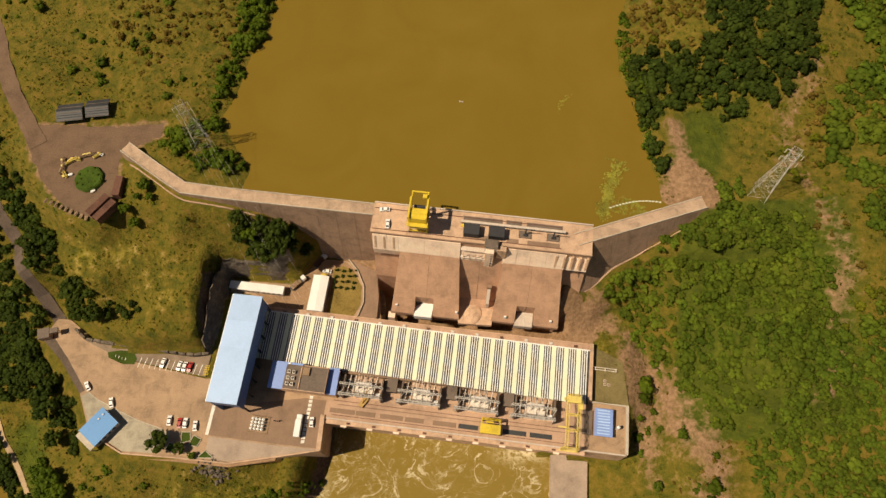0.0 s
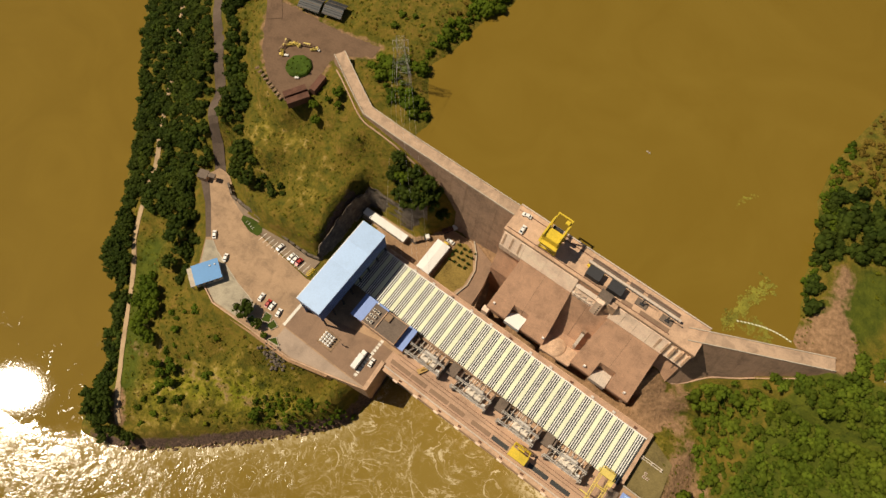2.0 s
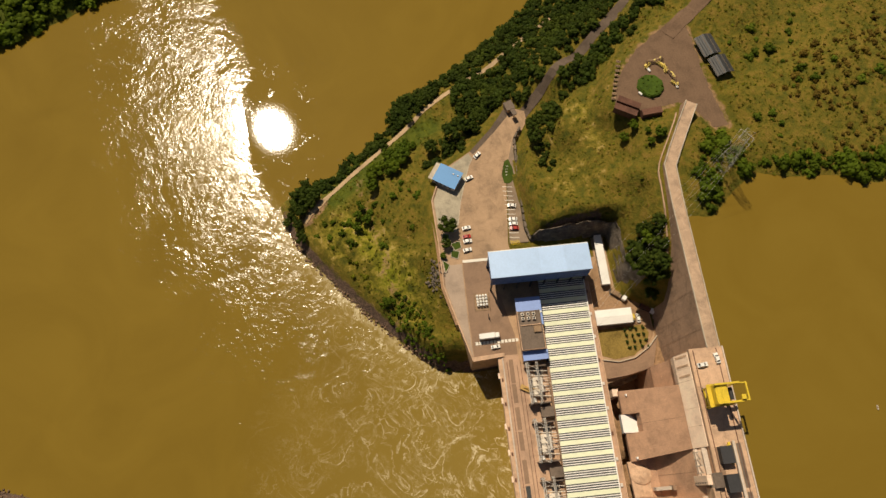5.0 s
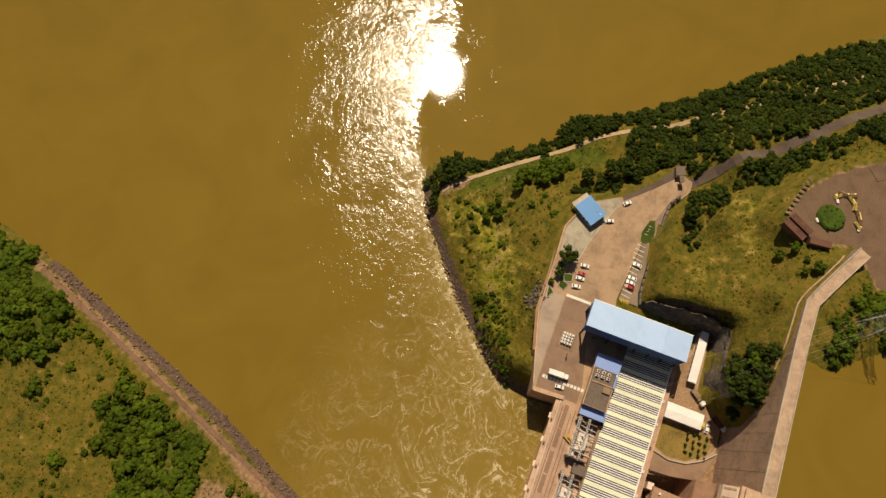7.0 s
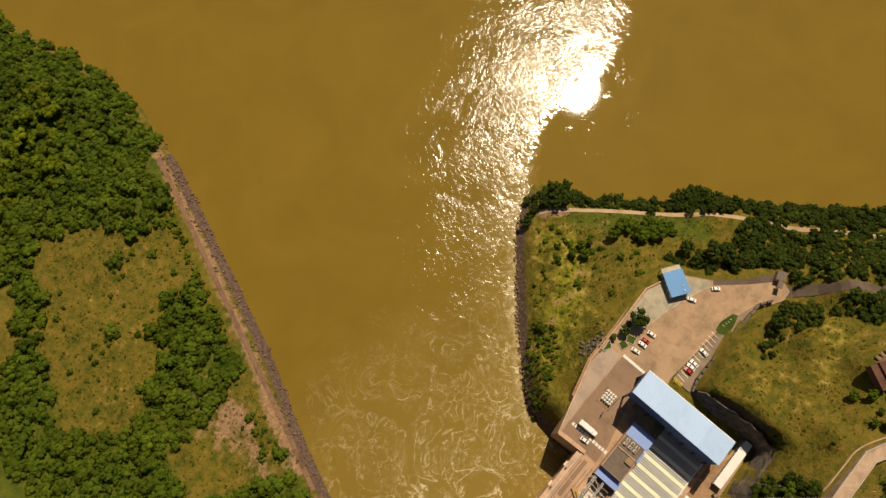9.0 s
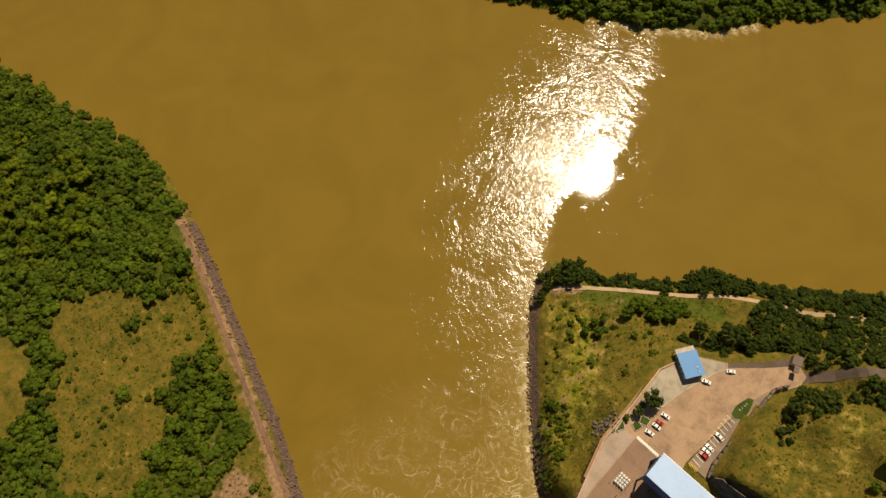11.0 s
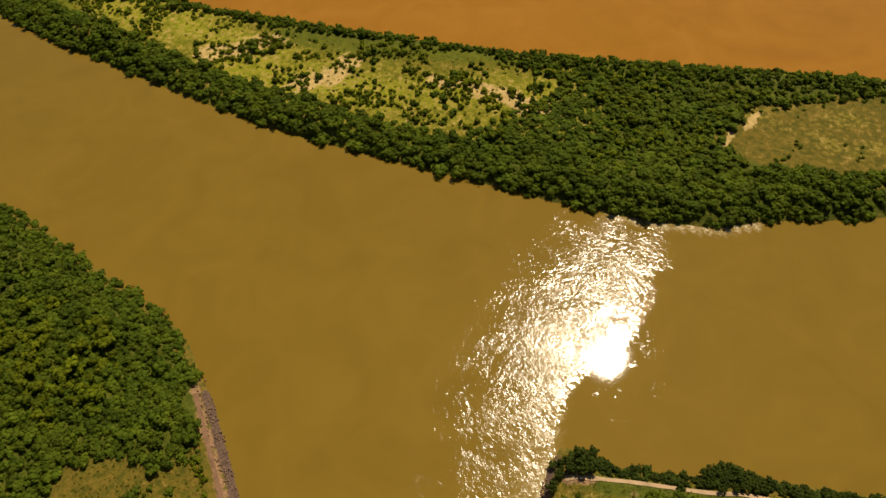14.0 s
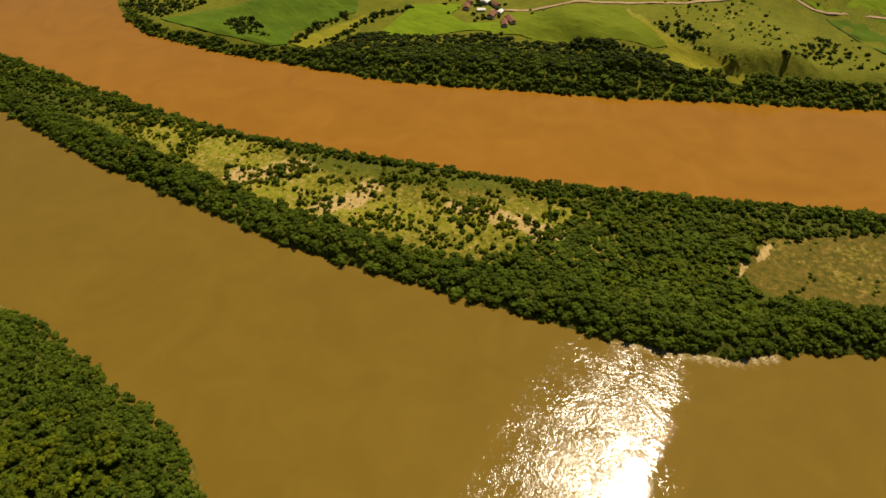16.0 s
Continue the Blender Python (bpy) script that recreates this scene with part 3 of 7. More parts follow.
def build_ground():
    xs = axis([(-4200, -1400, 400), (-1400, -900, 50), (-900, -330, 10), (-330, -210, 5), (-210, 135, 2.5), (135, 330, 8), (330, 900, 95), (900, 4200, 550)])
    ys = axis([(-4200, -1400, 400), (-1400, -900, 50), (-900, -330, 10), (-330, -60, 6), (-60, 190, 2.5), (190, 340, 8), (340, 900, 95), (900, 4200, 550)])
    X, Y = np.meshgrid(xs, ys)
    x, y = X.ravel(), Y.ravel()
    z = height(x, y)
    n = len(xs)
    i = np.arange(len(ys) - 1)[:, None] * n + np.arange(n - 1)[None]
    faces = np.stack([i, i + 1, i + n + 1, i + n], -1).reshape(-1, 4)
    me = array_mesh("ground", np.stack([x, y, z], 1), faces, "ground")
    me.polygons.foreach_set("use_smooth", np.ones(len(faces), bool))
    near = lambda d, w: np.clip(1 - d / w, 0, 1)
    river, far = shore(x, y, RIVER), shore(x, y, FAR_RIVER)
    cover = {}
    dirt = 0.75 * near(line_gap(x, y, [(112, 130), (106, 150), (104, 168)]), 9) + 1.1 * near(line_gap(x, y, [(99, 134), (104, 142), (112, 137)]), 11)
    dirt += 0.5 * near(line_gap(x, y, [(66, 104), (74, 92), (82, 84), (84, 66), (86, 40), (88, 20)]), 10) + 0.9 * near(line_gap(x, y, [(-150, -31), (-157, -21)]), 7)
    dirt += 0.7 * near(line_gap(x, y, [(30, -58), (8, -98), (-28, -165), (-62, -235)]), 7) + 0.45 * near(line_gap(x, y, [(40, -105), (25, -125)]), 22)
    dirt += 0.52 * near(line_gap(x, y, [(171, 200), (153, 172), (152, 146), (158, 127), (160, 104), (158, 79), (150, 50)]), 15)
    dirt += 0.7 * near(line_gap(x, y, CIRCLE, True), 4) + 0.4 * near(line_gap(x, y, [(-165, 0), (-70, 8)]), 10)
    dirt += 0.9 * near(line_gap(x, y, [wp(50, 36), wp(58, 32), wp(66, 26), wp(68, 8)]), 13) * 0.36
    dirt += 0.55 * (shore(x, y, [wp(46, 18), wp(64, 17), wp(68, 30), wp(52, 39), wp(46, 38)]) < 0)
    dirt += 1.0 * (shore(x, y, [wp(-37, 16), wp(-37, 38), wp(-54, 44), wp(-56, 50), wp(46, 50), wp(46, 46), wp(46, 30), wp(64, 22), wp(64, 16)]) < 0) + 0.55 * near(line_gap(x, y, [(42, -70), (26, -98)]), 18)
    cover["dirt"] = dirt
    cover["stone"] = 1.1 * near(np.abs(river - 2.0), 4.5) * (near(line_gap(x, y, RIVER[-10:-4]), 10) > 0) + 0.9 * near(np.abs(river - 2), 5) * near(line_gap(x, y, RIVER[:9]), 30)
    cover["stone"] += 0.9 * near(line_gap(x, y, [wp(-107, 0), wp(-107, 26)]), 3.5)
    pale = np.array([(-265, -600), (-293, -545), (-280, -440), (-310, -345), (-385, -240), (-410, -205)])
    dry = 0.68 * near(line_gap(x, y, [tuple(p) for p in pale]), 60) ** 0.5 + 0.3 * near(np.maximum(shore(x, y, [(-512, -76), (-580, -5), (-540, 60), (-470, 40), (-442, -83)]), 0), 12)
    dry += 0.33 * near(line_gap(x, y, [(-125, 105), (-135, 118), (-155, 118)]), 38) + 0.55 * near(line_gap(x, y, [(-140, -8), (-105, 8), (-85, 16)]), 32) + 0.22 * near(line_gap(x, y, [(0, -200), (15, -180), (45, -150)]), 45)
    dry += 0.75 * near(line_gap(x, y, [(-774, -370), (-756, -319), (-760, -270), (-753, -205)]), 14) + 0.3 * near(line_gap(x, y, [(-860, -190), (-830, -260), (-900, -280)]), 60)
    dry += 0.3 * near(line_gap(x, y, [wp(54, 34), wp(62, 28), wp(74, 14), wp(84, -4), wp(90, -24)]), 26) ** 0.6
    cover["dry"] = dry
    cover["straw"] = sum(1.0 * near(line_gap(x, y, line), w) for line, w in (([(-270, -486), (-295, -467), (-322, -453)], 20), ([(-294, -386), (-312, -376), (-338, -374)], 22), ([(-368, -304), (-376, -286)], 12), ([(-383, -265), (-390, -242), (-390, -213), (-405, -193)], 20), ([(-505, -70), (-448, -78)], 4.5)))
    lush = 0.7 * near(line_gap(x, y, [(-158, -14), (-178, 20), (-186, 44)]), 15) + 0.6 * near(line_gap(x, y, [(112, 152), (118, 168)]), 16) + 0.3 * (far > 0) * (x + 0.45 * y < -600)
    lush += 0.15 * ((river > 0) & (x > 60))
    lush += 0.55 * ((x > 100) & (y < 128) & (x < 162) & (y > 35))
    dirt_e = 0.62 * near(line_gap(x, y, [(92, 66), (100, 46), (112, 30), (108, 8), (104, -10)]), 22) + 0.2 * np.clip(1 - np.maximum(shore(x, y, [(89, 300), (126, 300), (126, 225), (121, 206), (99, 212), (85, 211)]), 0) / 8, 0, 1)
    lush += 0.6 * ((x > -95) & (x < 150) & (y < -40) & (river > 8)) * np.clip(np.minimum.reduce([shore(x, y, p) for p in CLEARINGS]) / 8, 0, 1)
    lush += 0.6 * ((far > 0) & (river > 0) & (x < -180) & (x + y < -380)) * np.clip((line_gap(x, y, [tuple(p) for p in pale]) - 42) / 10, 0, 1) * (shore(x, y, [(-512, -76), (-580, -5), (-540, 60), (-470, 40), (-442, -83)]) > 3)
    cover["dirt"] = cover["dirt"] + dirt_e
    cover["lush"] = lush
    crop = np.zeros(len(x))
    crop = np.maximum(crop, 0.6 * (x + 0.45 * y < -600) * (far > 0))
    crop = np.maximum(crop, 0.5 * near(line_gap(x, y, [(-250, -660), (-290, -545), (-285, -440), (-315, -345), (-385, -245), (-420, -215)]), 70) ** 0.5 * (far > 0))
    cover["crop"] = crop
    for key, v in cover.items():
        me.attributes.new(key, "FLOAT", "POINT").data.foreach_set("value", np.clip(v, 0, 1).astype(np.float32))
    tagged(new("ground", me), "rolling grass and scrub land with bare earth and rocky banks", "ground", kind="structure")


def build_water(name, poly, z, material, label, cell, span, grow=6.0):
    (x0, x1), (y0, y1) = span
    xs, ys = np.arange(x0, x1 + cell, cell), np.arange(y0, y1 + cell, cell)
    X, Y = np.meshgrid(xs, ys)
    x, y = X.ravel(), Y.ravel()
    keep = shore(x, y, poly) < grow + cell
    n = len(xs)
    i = (np.arange(len(ys) - 1)[:, None] * n + np.arange(n - 1)[None]).ravel()
    f = np.stack([i, i + 1, i + n + 1, i + n], -1)
    f = f[keep[f].all(1)]
    used = np.unique(f)
    back = np.full(len(x), -1)
    back[used] = np.arange(len(used))
    x, y = x[used], y[used]
    me = array_mesh(name, np.stack([x, y, np.full(len(x), z)], 1), back[f], material)
    me.polygons.foreach_set("use_smooth", np.ones(len(f), bool))
    # the race below the powerhouse runs fast, the side arm behind the spit lies still
    spit = shore(x, y, RIVER)
    race = [(0, 40), (-40, 5), (-95, -38), (-150, -72), (-205, -86), (-300, -92)]
    lee = [(-163, -45), (-194, -60), (-222, -61), (-262, -51), (-325, -57), (-420, -90), (-900, 700), (-300, 190), (-215, 30), (-160, -30)]
    slack = np.clip(0.5 + shore(x, y, lee) / (3 + 0.12 * np.hypot(x + 163, y + 45)), 0.0, 1)
    g = line_gap(x, y, race)
    rapid = np.clip(1.15 - g / 85, 0.04, 1) * slack
    foam = np.clip(1.1 - np.hypot((x + 5), (y - 22)) / 100, 0, 1) + 0.9 * np.clip(1 - line_gap(x, y, RIVER[3:9] + [(-190, -62), (-235, -85)]) / 26, 0, 1) * (x > -240)
    foam += 0.7 * np.clip(1 - np.hypot(x - 20, y - 22) / 38, 0, 1)
    foam *= slack
    white = np.clip(1.3 - np.hypot((x - 36) * 0.8, (y - 37) * 2.2) / 11, 0, 1) + 0.5 * np.clip(1 - np.abs(spit + 2.0) / 3.5, 0, 1) * ((line_gap(x, y, RIVER[2:9]) < 6))
    white += 1.1 * np.clip(1 - np.abs(spit + 2.4) / 3.6, 0, 1) * (line_gap(x, y, [(-336, -108), (-347, -86), (-371, -46), (-392, -28)]) < 7)
    for key, v in (("rapid", rapid), ("foam", foam), ("white", white)):
        me.attributes.new(key, "FLOAT", "POINT").data.foreach_set("value", np.clip(v, 0, 1).astype(np.float32))
    tagged(new(name, me), label, "water", kind="structure")


build_ground()
build_water("water_river", RIVER, 0.0, "river", "muddy brown river with foam streaks below the powerhouse", 5, ((-1205, 65), (-1400, 805)))
build_water("water_far_river", FAR_RIVER, 0.02, "far_river", "orange silt-laden river behind the island", 12, ((-1610, -220), (-1500, 805)))
wet = [(x + (3 if x > 86 else -3 if x < -80 and y > 150 else 0), y) for x, y in LAKE]
tagged(new("water_reservoir", mesh_of(prism(wet, 40, 60), "water_reservoir", "reservoir")), "calm muddy brown reservoir behind the dam", "water", kind="structure")


def ribbon(name, pts, width, material, label, z=None, lift=0.3, category="road", kerb=False):
    """A road along a line, with a little thickness, lying on the ground."""
    pts = [Vector((*p, 0)) for p in pts]
    fine = []
    for k in range(len(pts) - 1):
        p0, p1, p2, p3 = pts[max(k - 1, 0)], pts[k], pts[k + 1], pts[min(k + 2, len(pts) - 1)]
        n = max(2, int((p2 - p1).length / 3))
        for j in range(n):
            u = j / n
            fine.append(0.5 * ((2 * p1) + (p2 - p0) * u + (2 * p0 - 5 * p1 + 4 * p2 - p3) * u * u + (3 * p1 - p0 - 3 * p2 + p3) * u**3))
    fine.append(pts[-1])
    bm = bmesh.new()
    rows = []
    for k, p in enumerate(fine):
        d = (fine[min(k + 1, len(fine) - 1)] - fine[max(k - 1, 0)]).normalized()
        side = Vector((-d.y, d.x, 0))
        w = width * (1 + 0.06 * math.sin(k * 1.7) + 0.04 * math.sin(k * 0.6))
        cross = [p + side * w * f for f in (-0.5, -0.25, 0, 0.25, 0.5)]
        zz = [(at(q.x, q.y) if z is None else z) + lift for q in cross]
        top = max(zz) if z is None else z + lift
        row = [bm.verts.new((q.x, q.y, 0.6 * a + 0.4 * top)) for q, a in zip(cross, zz)]
        lo = [bm.verts.new((q.x, q.y, a - 0.9)) for q, a in ((cross[0], zz[0]), (cross[-1], zz[-1]))]
        rows.append([lo[0], *row, lo[1]])
    for a, b in zip(rows, rows[1:]):
        for j in range(len(a) - 1):
            bm.faces.new((a[j], b[j], b[j + 1], a[j + 1]))
    bmesh.ops.recalc_face_normals(bm, faces=list(bm.faces))
    return tagged(new(name, mesh_of(bm, name, material)), label, category, kind="structure")


ribbon("road_access", [(-174, 92), (-184, 107), (-196, 127), (-211, 149), (-229, 178), (-243, 200), (-300, 300)], 5.2, "asphalt", "worn dark access road between scrub and trees")
ribbon("road_hill", [(-182, 166), (-190, 178), (-200, 194), (-212, 216), (-236, 262), (-280, 330)], 7.5, "track", "brown gravel road to the turning circle", lift=0.3)
ribbon("path_spit", [(-149, -32), (-159, -19), (-172, 0), (-187, 26), (-206, 58), (-217, 84), (-232, 114), (-246, 142), (-271, 188)], 2.4, "path", "pale earth path along the spit", category="path")
ribbon("path_bank", [(34, -46), (14, -84), (-5, -122), (-24, -160), (-50, -212), (-57, -226)], 2.2, "red_earth", "reddish earth path above the rocky bank", category="path")

crest_line = lambda px: float(np.interp(px, [-150, -118, -100, -85, -75, -66, -58, -50], [63.2, 62.6, 60.5, 56, 50, 42, 32, 26]))
foot_line = lambda px: float(np.interp(px, [45, 50, 59, 62, 66, 75, 85, 93, 101], [40, 40, 35, 37, 45, 48.5, 52, 56, 61]))
ribbon("drain_west", [wp(px, max(50.8, 50.8 - (px + 120) * 0.55) - 0.141 * (64 - crest_line(px)) - 1.6) for px in range(-148, -70, 6)], 0.55, "deck_mid", "pale drain kerb along the wing dam's foot", lift=0.25, category="drain")
ribbon("drain_east", [wp(px, 50.0 + (px - 55.5) * 0.4527 - 0.38 * (64 - foot_line(px)) - 1.6) for px in range(58, 103, 5)], 0.55, "deck_mid", "pale drain kerb along the wing dam's foot", lift=0.3, category="drain")

rnd = random.Random(3)
edge = []
for (ax, ay), (bx, by) in zip(CIRCLE, CIRCLE[1:] + CIRCLE[:1]):
    n = max(1, int(math.hypot(bx - ax, by - ay) / 1.5))
    edge += [(ax + (bx - ax) * j / n + rnd.uniform(-0.55, 0.55), ay + (by - ay) * j / n + rnd.uniform(-0.55, 0.55)) for j in range(n)]
bm = prism(edge, 57, 58.1)
tagged(new("pavement_circle", mesh_of(bm, "pavement_circle", "track")), "brown gravel turning circle on the hill", "turning circle", kind="structure")

# ---- plaza ----
PAVE = [wp(*p) for p in ((-182, -9), (-178, 0.5), (-172, 1), (-160, -6.5), (-150, -12), (-136.5, -14.5), (-104, -18), (-93, -16), (-93, 23), (-103, 23), (-103, 29), (-75, 30), (-66, 44), (-52, 44.5),
                         (-37, 41), (-31, 16.8), (62, 16.8), (65, 16.6), (65, -7), (81.5, -7.6), (80.7, -28), (-49, -28), (-48, -41.7), (-66, -46.5), (-85, -51.5), (-109, -52), (-131, -53), (-148, -46), (-157, -31), (-170, -18))]
bm = prism(PAVE, 23.0, 24.0)
tagged(new("pavement_plaza", mesh_of(bm, "pavement_plaza", "plaza")), "wide sunlit concrete plaza beside the powerhouse", "plaza", kind="structure")


def strip(name, outline, z0, z1, material, label, category="pavement"):
    return tagged(new(name, mesh_of(prism([wp(*p) for p in outline], z0, z1), name, material)), label, category, kind="structure")


strip("pavement_deck", [(-49, -20.6), (-44, -20.6), (-44, -9), (63, -9), (63, -27.9), (-49, -27.9)], 23.99, 24.012, "deck_mid", "sunlit pinkish concrete deck")
strip("pavement_bay", [(-96.5, -29.5), (-58.5, -21), (-49.2, -21), (-49.2, -28), (-48.3, -41.2), (-66, -41.5), (-96.5, -41.5)], 23.99, 24.02, "deck_dark", "dark brown concrete loading bay")
strip("pavement_parking", [(-161.5, -8.1), (-151.2, -8.5), (-136, -9.1), (-122.7, -9.2), (-111, -9.2), (-104.2, -7.5), (-104.2, -17.2), (-136, -14.2), (-150, -11.8)], 23.0, 24.03, "parking", "dirty dark concrete parking strip")
strip("pavement_apron", [(-153.2, -30.2), (-148.2, -32.9), (-138.1, -36.2), (-128.3, -39.3), (-116.4, -41.7), (-113.4, -42.4), (-112.9, -45.8), (-118, -51.6), (-131, -52.4), (-147, -45.6), (-156, -32)], 23.99, 24.035, "apron_pale", "pale weathered concrete apron round the office")
strip("pavement_lower", [(-96, -42), (-66, -42.2), (-49, -41.5), (-66, -46.3), (-85, -51), (-96, -51)], 23.99, 24.02, "apron", "pale concrete apron")
strip("pavement_verge", [(-182, -9.2), (-178.5, -6.5), (-167, -17), (-155, -29.5), (-157, -31), (-170, -18)], 23.99, 24.03, "asphalt", "dark asphalt verge of the plaza")
strip("pavement_yard", [(-92, 24), (-76, 29), (-66, 43.5), (-52, 44), (-47, 40), (-56, 16.5), (-66, 16.5), (-80, 17)], 23.99, 24.02, "earth", "reddish earth service yard")


# ---- powerhouse ----
def build_powerhouse():
    ph = thing("powerhouse", PF, "long low powerhouse under a striped pale yellow roof", "powerhouse")
    part("wall", box((-81.5, 62.6), (-6.2, 14.0), (22.5, 26.6)), "deck", ph, "weathered concrete wall")

    def lean(bm):
        for v in bm.verts:
            v.co.y -= 0.006 * (v.co.x + 4) if v.co.y > 0 else 0.019 * (v.co.x + 84)
        return bm

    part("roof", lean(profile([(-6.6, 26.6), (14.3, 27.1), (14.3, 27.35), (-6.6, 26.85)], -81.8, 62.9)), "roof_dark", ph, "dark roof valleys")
    part("parapet", lean(profile([(14.3, 26.0), (14.75, 26.0), (14.75, 27.9), (14.3, 27.9)], -81.8, 62.9)), "white", ph, "white upstream parapet")
    part("back_gallery", profile([(14.3, 8), (17.5, 8), (17.5, 26.0), (14.3, 26.0)], -80.5, 64.6), "deck_mid", ph, "stained concrete gallery roof")
    part("gallery_edge", profile([(17.2, 26.0), (17.6, 26.0), (17.6, 26.5), (17.2, 26.5)], -80.5, 64.6), "deck", ph, "concrete gallery edge")
    part("end_wall", box((62.9, 64.6), (-7.6, 17.6), (22.5, 27.2), bevel=0.05), "deck", ph, "concrete end wall")
    part("front_beam", box((-44, 63), (-8.6, -6.9), (24, 26.3), bevel=0.05), "deck_dark", ph, "brown concrete eaves beam")
    step = 5.42
    for k in range(27):
        x = 61.6 - step * k - 3.6
        part("skylight", lean(profile([(-6.75, 26.85), (14.32, 27.35), (14.32, 27.85), (-6.75, 27.35)], x - 1.0, x + 1.0)), "roof_yellow", ph)
        for d in (1.70, 2.70, 3.70):
            if x + d < 62.6:
                part("rib", lean(profile([(-6.7, 26.85), (14.3, 27.35), (14.3, 27.75), (-6.7, 27.25)], x + d - 0.2, x + d + 0.2)), "roof_white", ph)
    for k in range(13):
        part("roof_vent", box((-76 + 11 * k, -74.6 + 11 * k), (15.2, 16.2), (26.0, 26.8), bevel=0.05), "steel" if k % 3 else "rust", ph, "small vent on the gallery roof")
    # dark strip between the service block and the roof's edge
    part("eave_strip", box((-69, -44), (-8.3, -6.6), (26.3, 26.9)), "shadow_steel", ph)


build_powerhouse()


def build_hall():
    h = thing("assembly_hall", PF, "tall narrow hall with light blue sheet roof", "hall")
    x0, x1, y0, y1 = -93, -81, -30.6, 15.8
    n = 4
    for k in range(n):
        a, b = y0 + (y1 - y0) * k / n, y0 + (y1 - y0) * (k + 1) / n - 0.01
        bm = prism([(x0 - 0.4, a), (x1 + 0.4, a), (x1 + 0.4, b), (x0 - 0.4, b)], 44.6, 45.0)
        for v in bm.verts:
            v.co.z += 0.035 * (v.co.x - x0)
        part("roof_sheet", bm, "blue_roof", h)
    part("gutter", box((x0 - 0.8, x0 - 0.4), (y0, y1), (44.2, 44.8)), "white", h, "white roof edge")
    part("upper_wall", box((x1 - 0.3, x1), (y0 + 0.2, y1 - 0.2), (33.5, 44.8)), "blue_wall", h, "dark blue cladding")
    part("west_wall", box((x0, x0 + 0.3), (y0 + 0.2, y1 - 0.2), (23, 44.5)), "blue_wall", h)
    part("north_wall", box((x0 + 0.3, x1 - 0.3), (y1 - 0.5, y1 - 0.2), (23, 44.5)), "blue_wall", h)
    part("south_band", box((x0 + 0.3, x1 - 0.3), (y0 + 0.2, y0 + 0.5), (38, 44.5)), "blue_wall", h)
    for k in range(8):
        y = y0 + 1 + (y1 - y0 - 2) * k / 7
        part("column", box((x1 - 0.7, x1), (y - 0.35, y + 0.35), (23, 33.6)), "shadow_steel", h)
        part("girt", box((x1, x1 + 0.12), (y0 + 0.5, y1 - 0.5), (34.5 + k * 1.3, 34.62 + k * 1.3)), "mid_blue", h)


build_hall()


def build_service():
    s = thing("service_building", PF, "low service block with blue end roofs and brown flat roof", "building")
    part("wall", box((-73.6, -44.8), (-19.2, -8.2), (23, 30.8)), "deck", s)
    part("west_roof", box((-74.1, -60.5), (-19.7, -7.8), (30.8, 31.4), bevel=0.06), "mid_blue", s, "blue sheet roof")
    part("east_roof", box((-48.8, -44.4), (-19.5, -7.9), (30.8, 31.3), bevel=0.06), "mid_blue", s, "blue sheet roof")
    part("middle_roof", box((-67.0, -48.8), (-19.6, -9.2), (31.2, 33.6), bevel=0.08), "roofbrown", s, "brown flat roof with parapet")
    part("parapet", box((-67.2, -48.6), (-19.9, -19.6), (31.0, 34.1)), "deck", s)
    part("parapet", box((-49.0, -48.6), (-19.6, -9.0), (33.6, 34.1)), "deck_dark", s)
    part("upstand", box((-60.4, -60.0), (-19.0, -9.6), (33.6, 34.1)), "deck", s)
    part("white_band", box((-66.9, -66.1), (-19.4, -8.0), (31.42, 31.75)), "white", s)
    for k in range(6):
        x, y = -65.2 + (k % 2) * 2.0, -17.6 + (k // 2) * 2.6
        u = thing("air_unit", PF @ pose(x, y, 33.62), "pale rooftop air conditioning unit", "air unit", "rooftop units")
        part("case", box((-0.7, 0.7), (-0.7, 0.7), (0, 1.2), bevel=0.08), "porcelain", u)
        part("fan", rod((0, 0, 1.2), (0, 0, 1.32), 0.5, 12), "shadow_steel", u)
    part("skylight_box", box((-59.5, -56.5), (-13.2, -9.8), (33.6, 34.6), bevel=0.1), "wood", s, "timber skylight frame")


build_service()


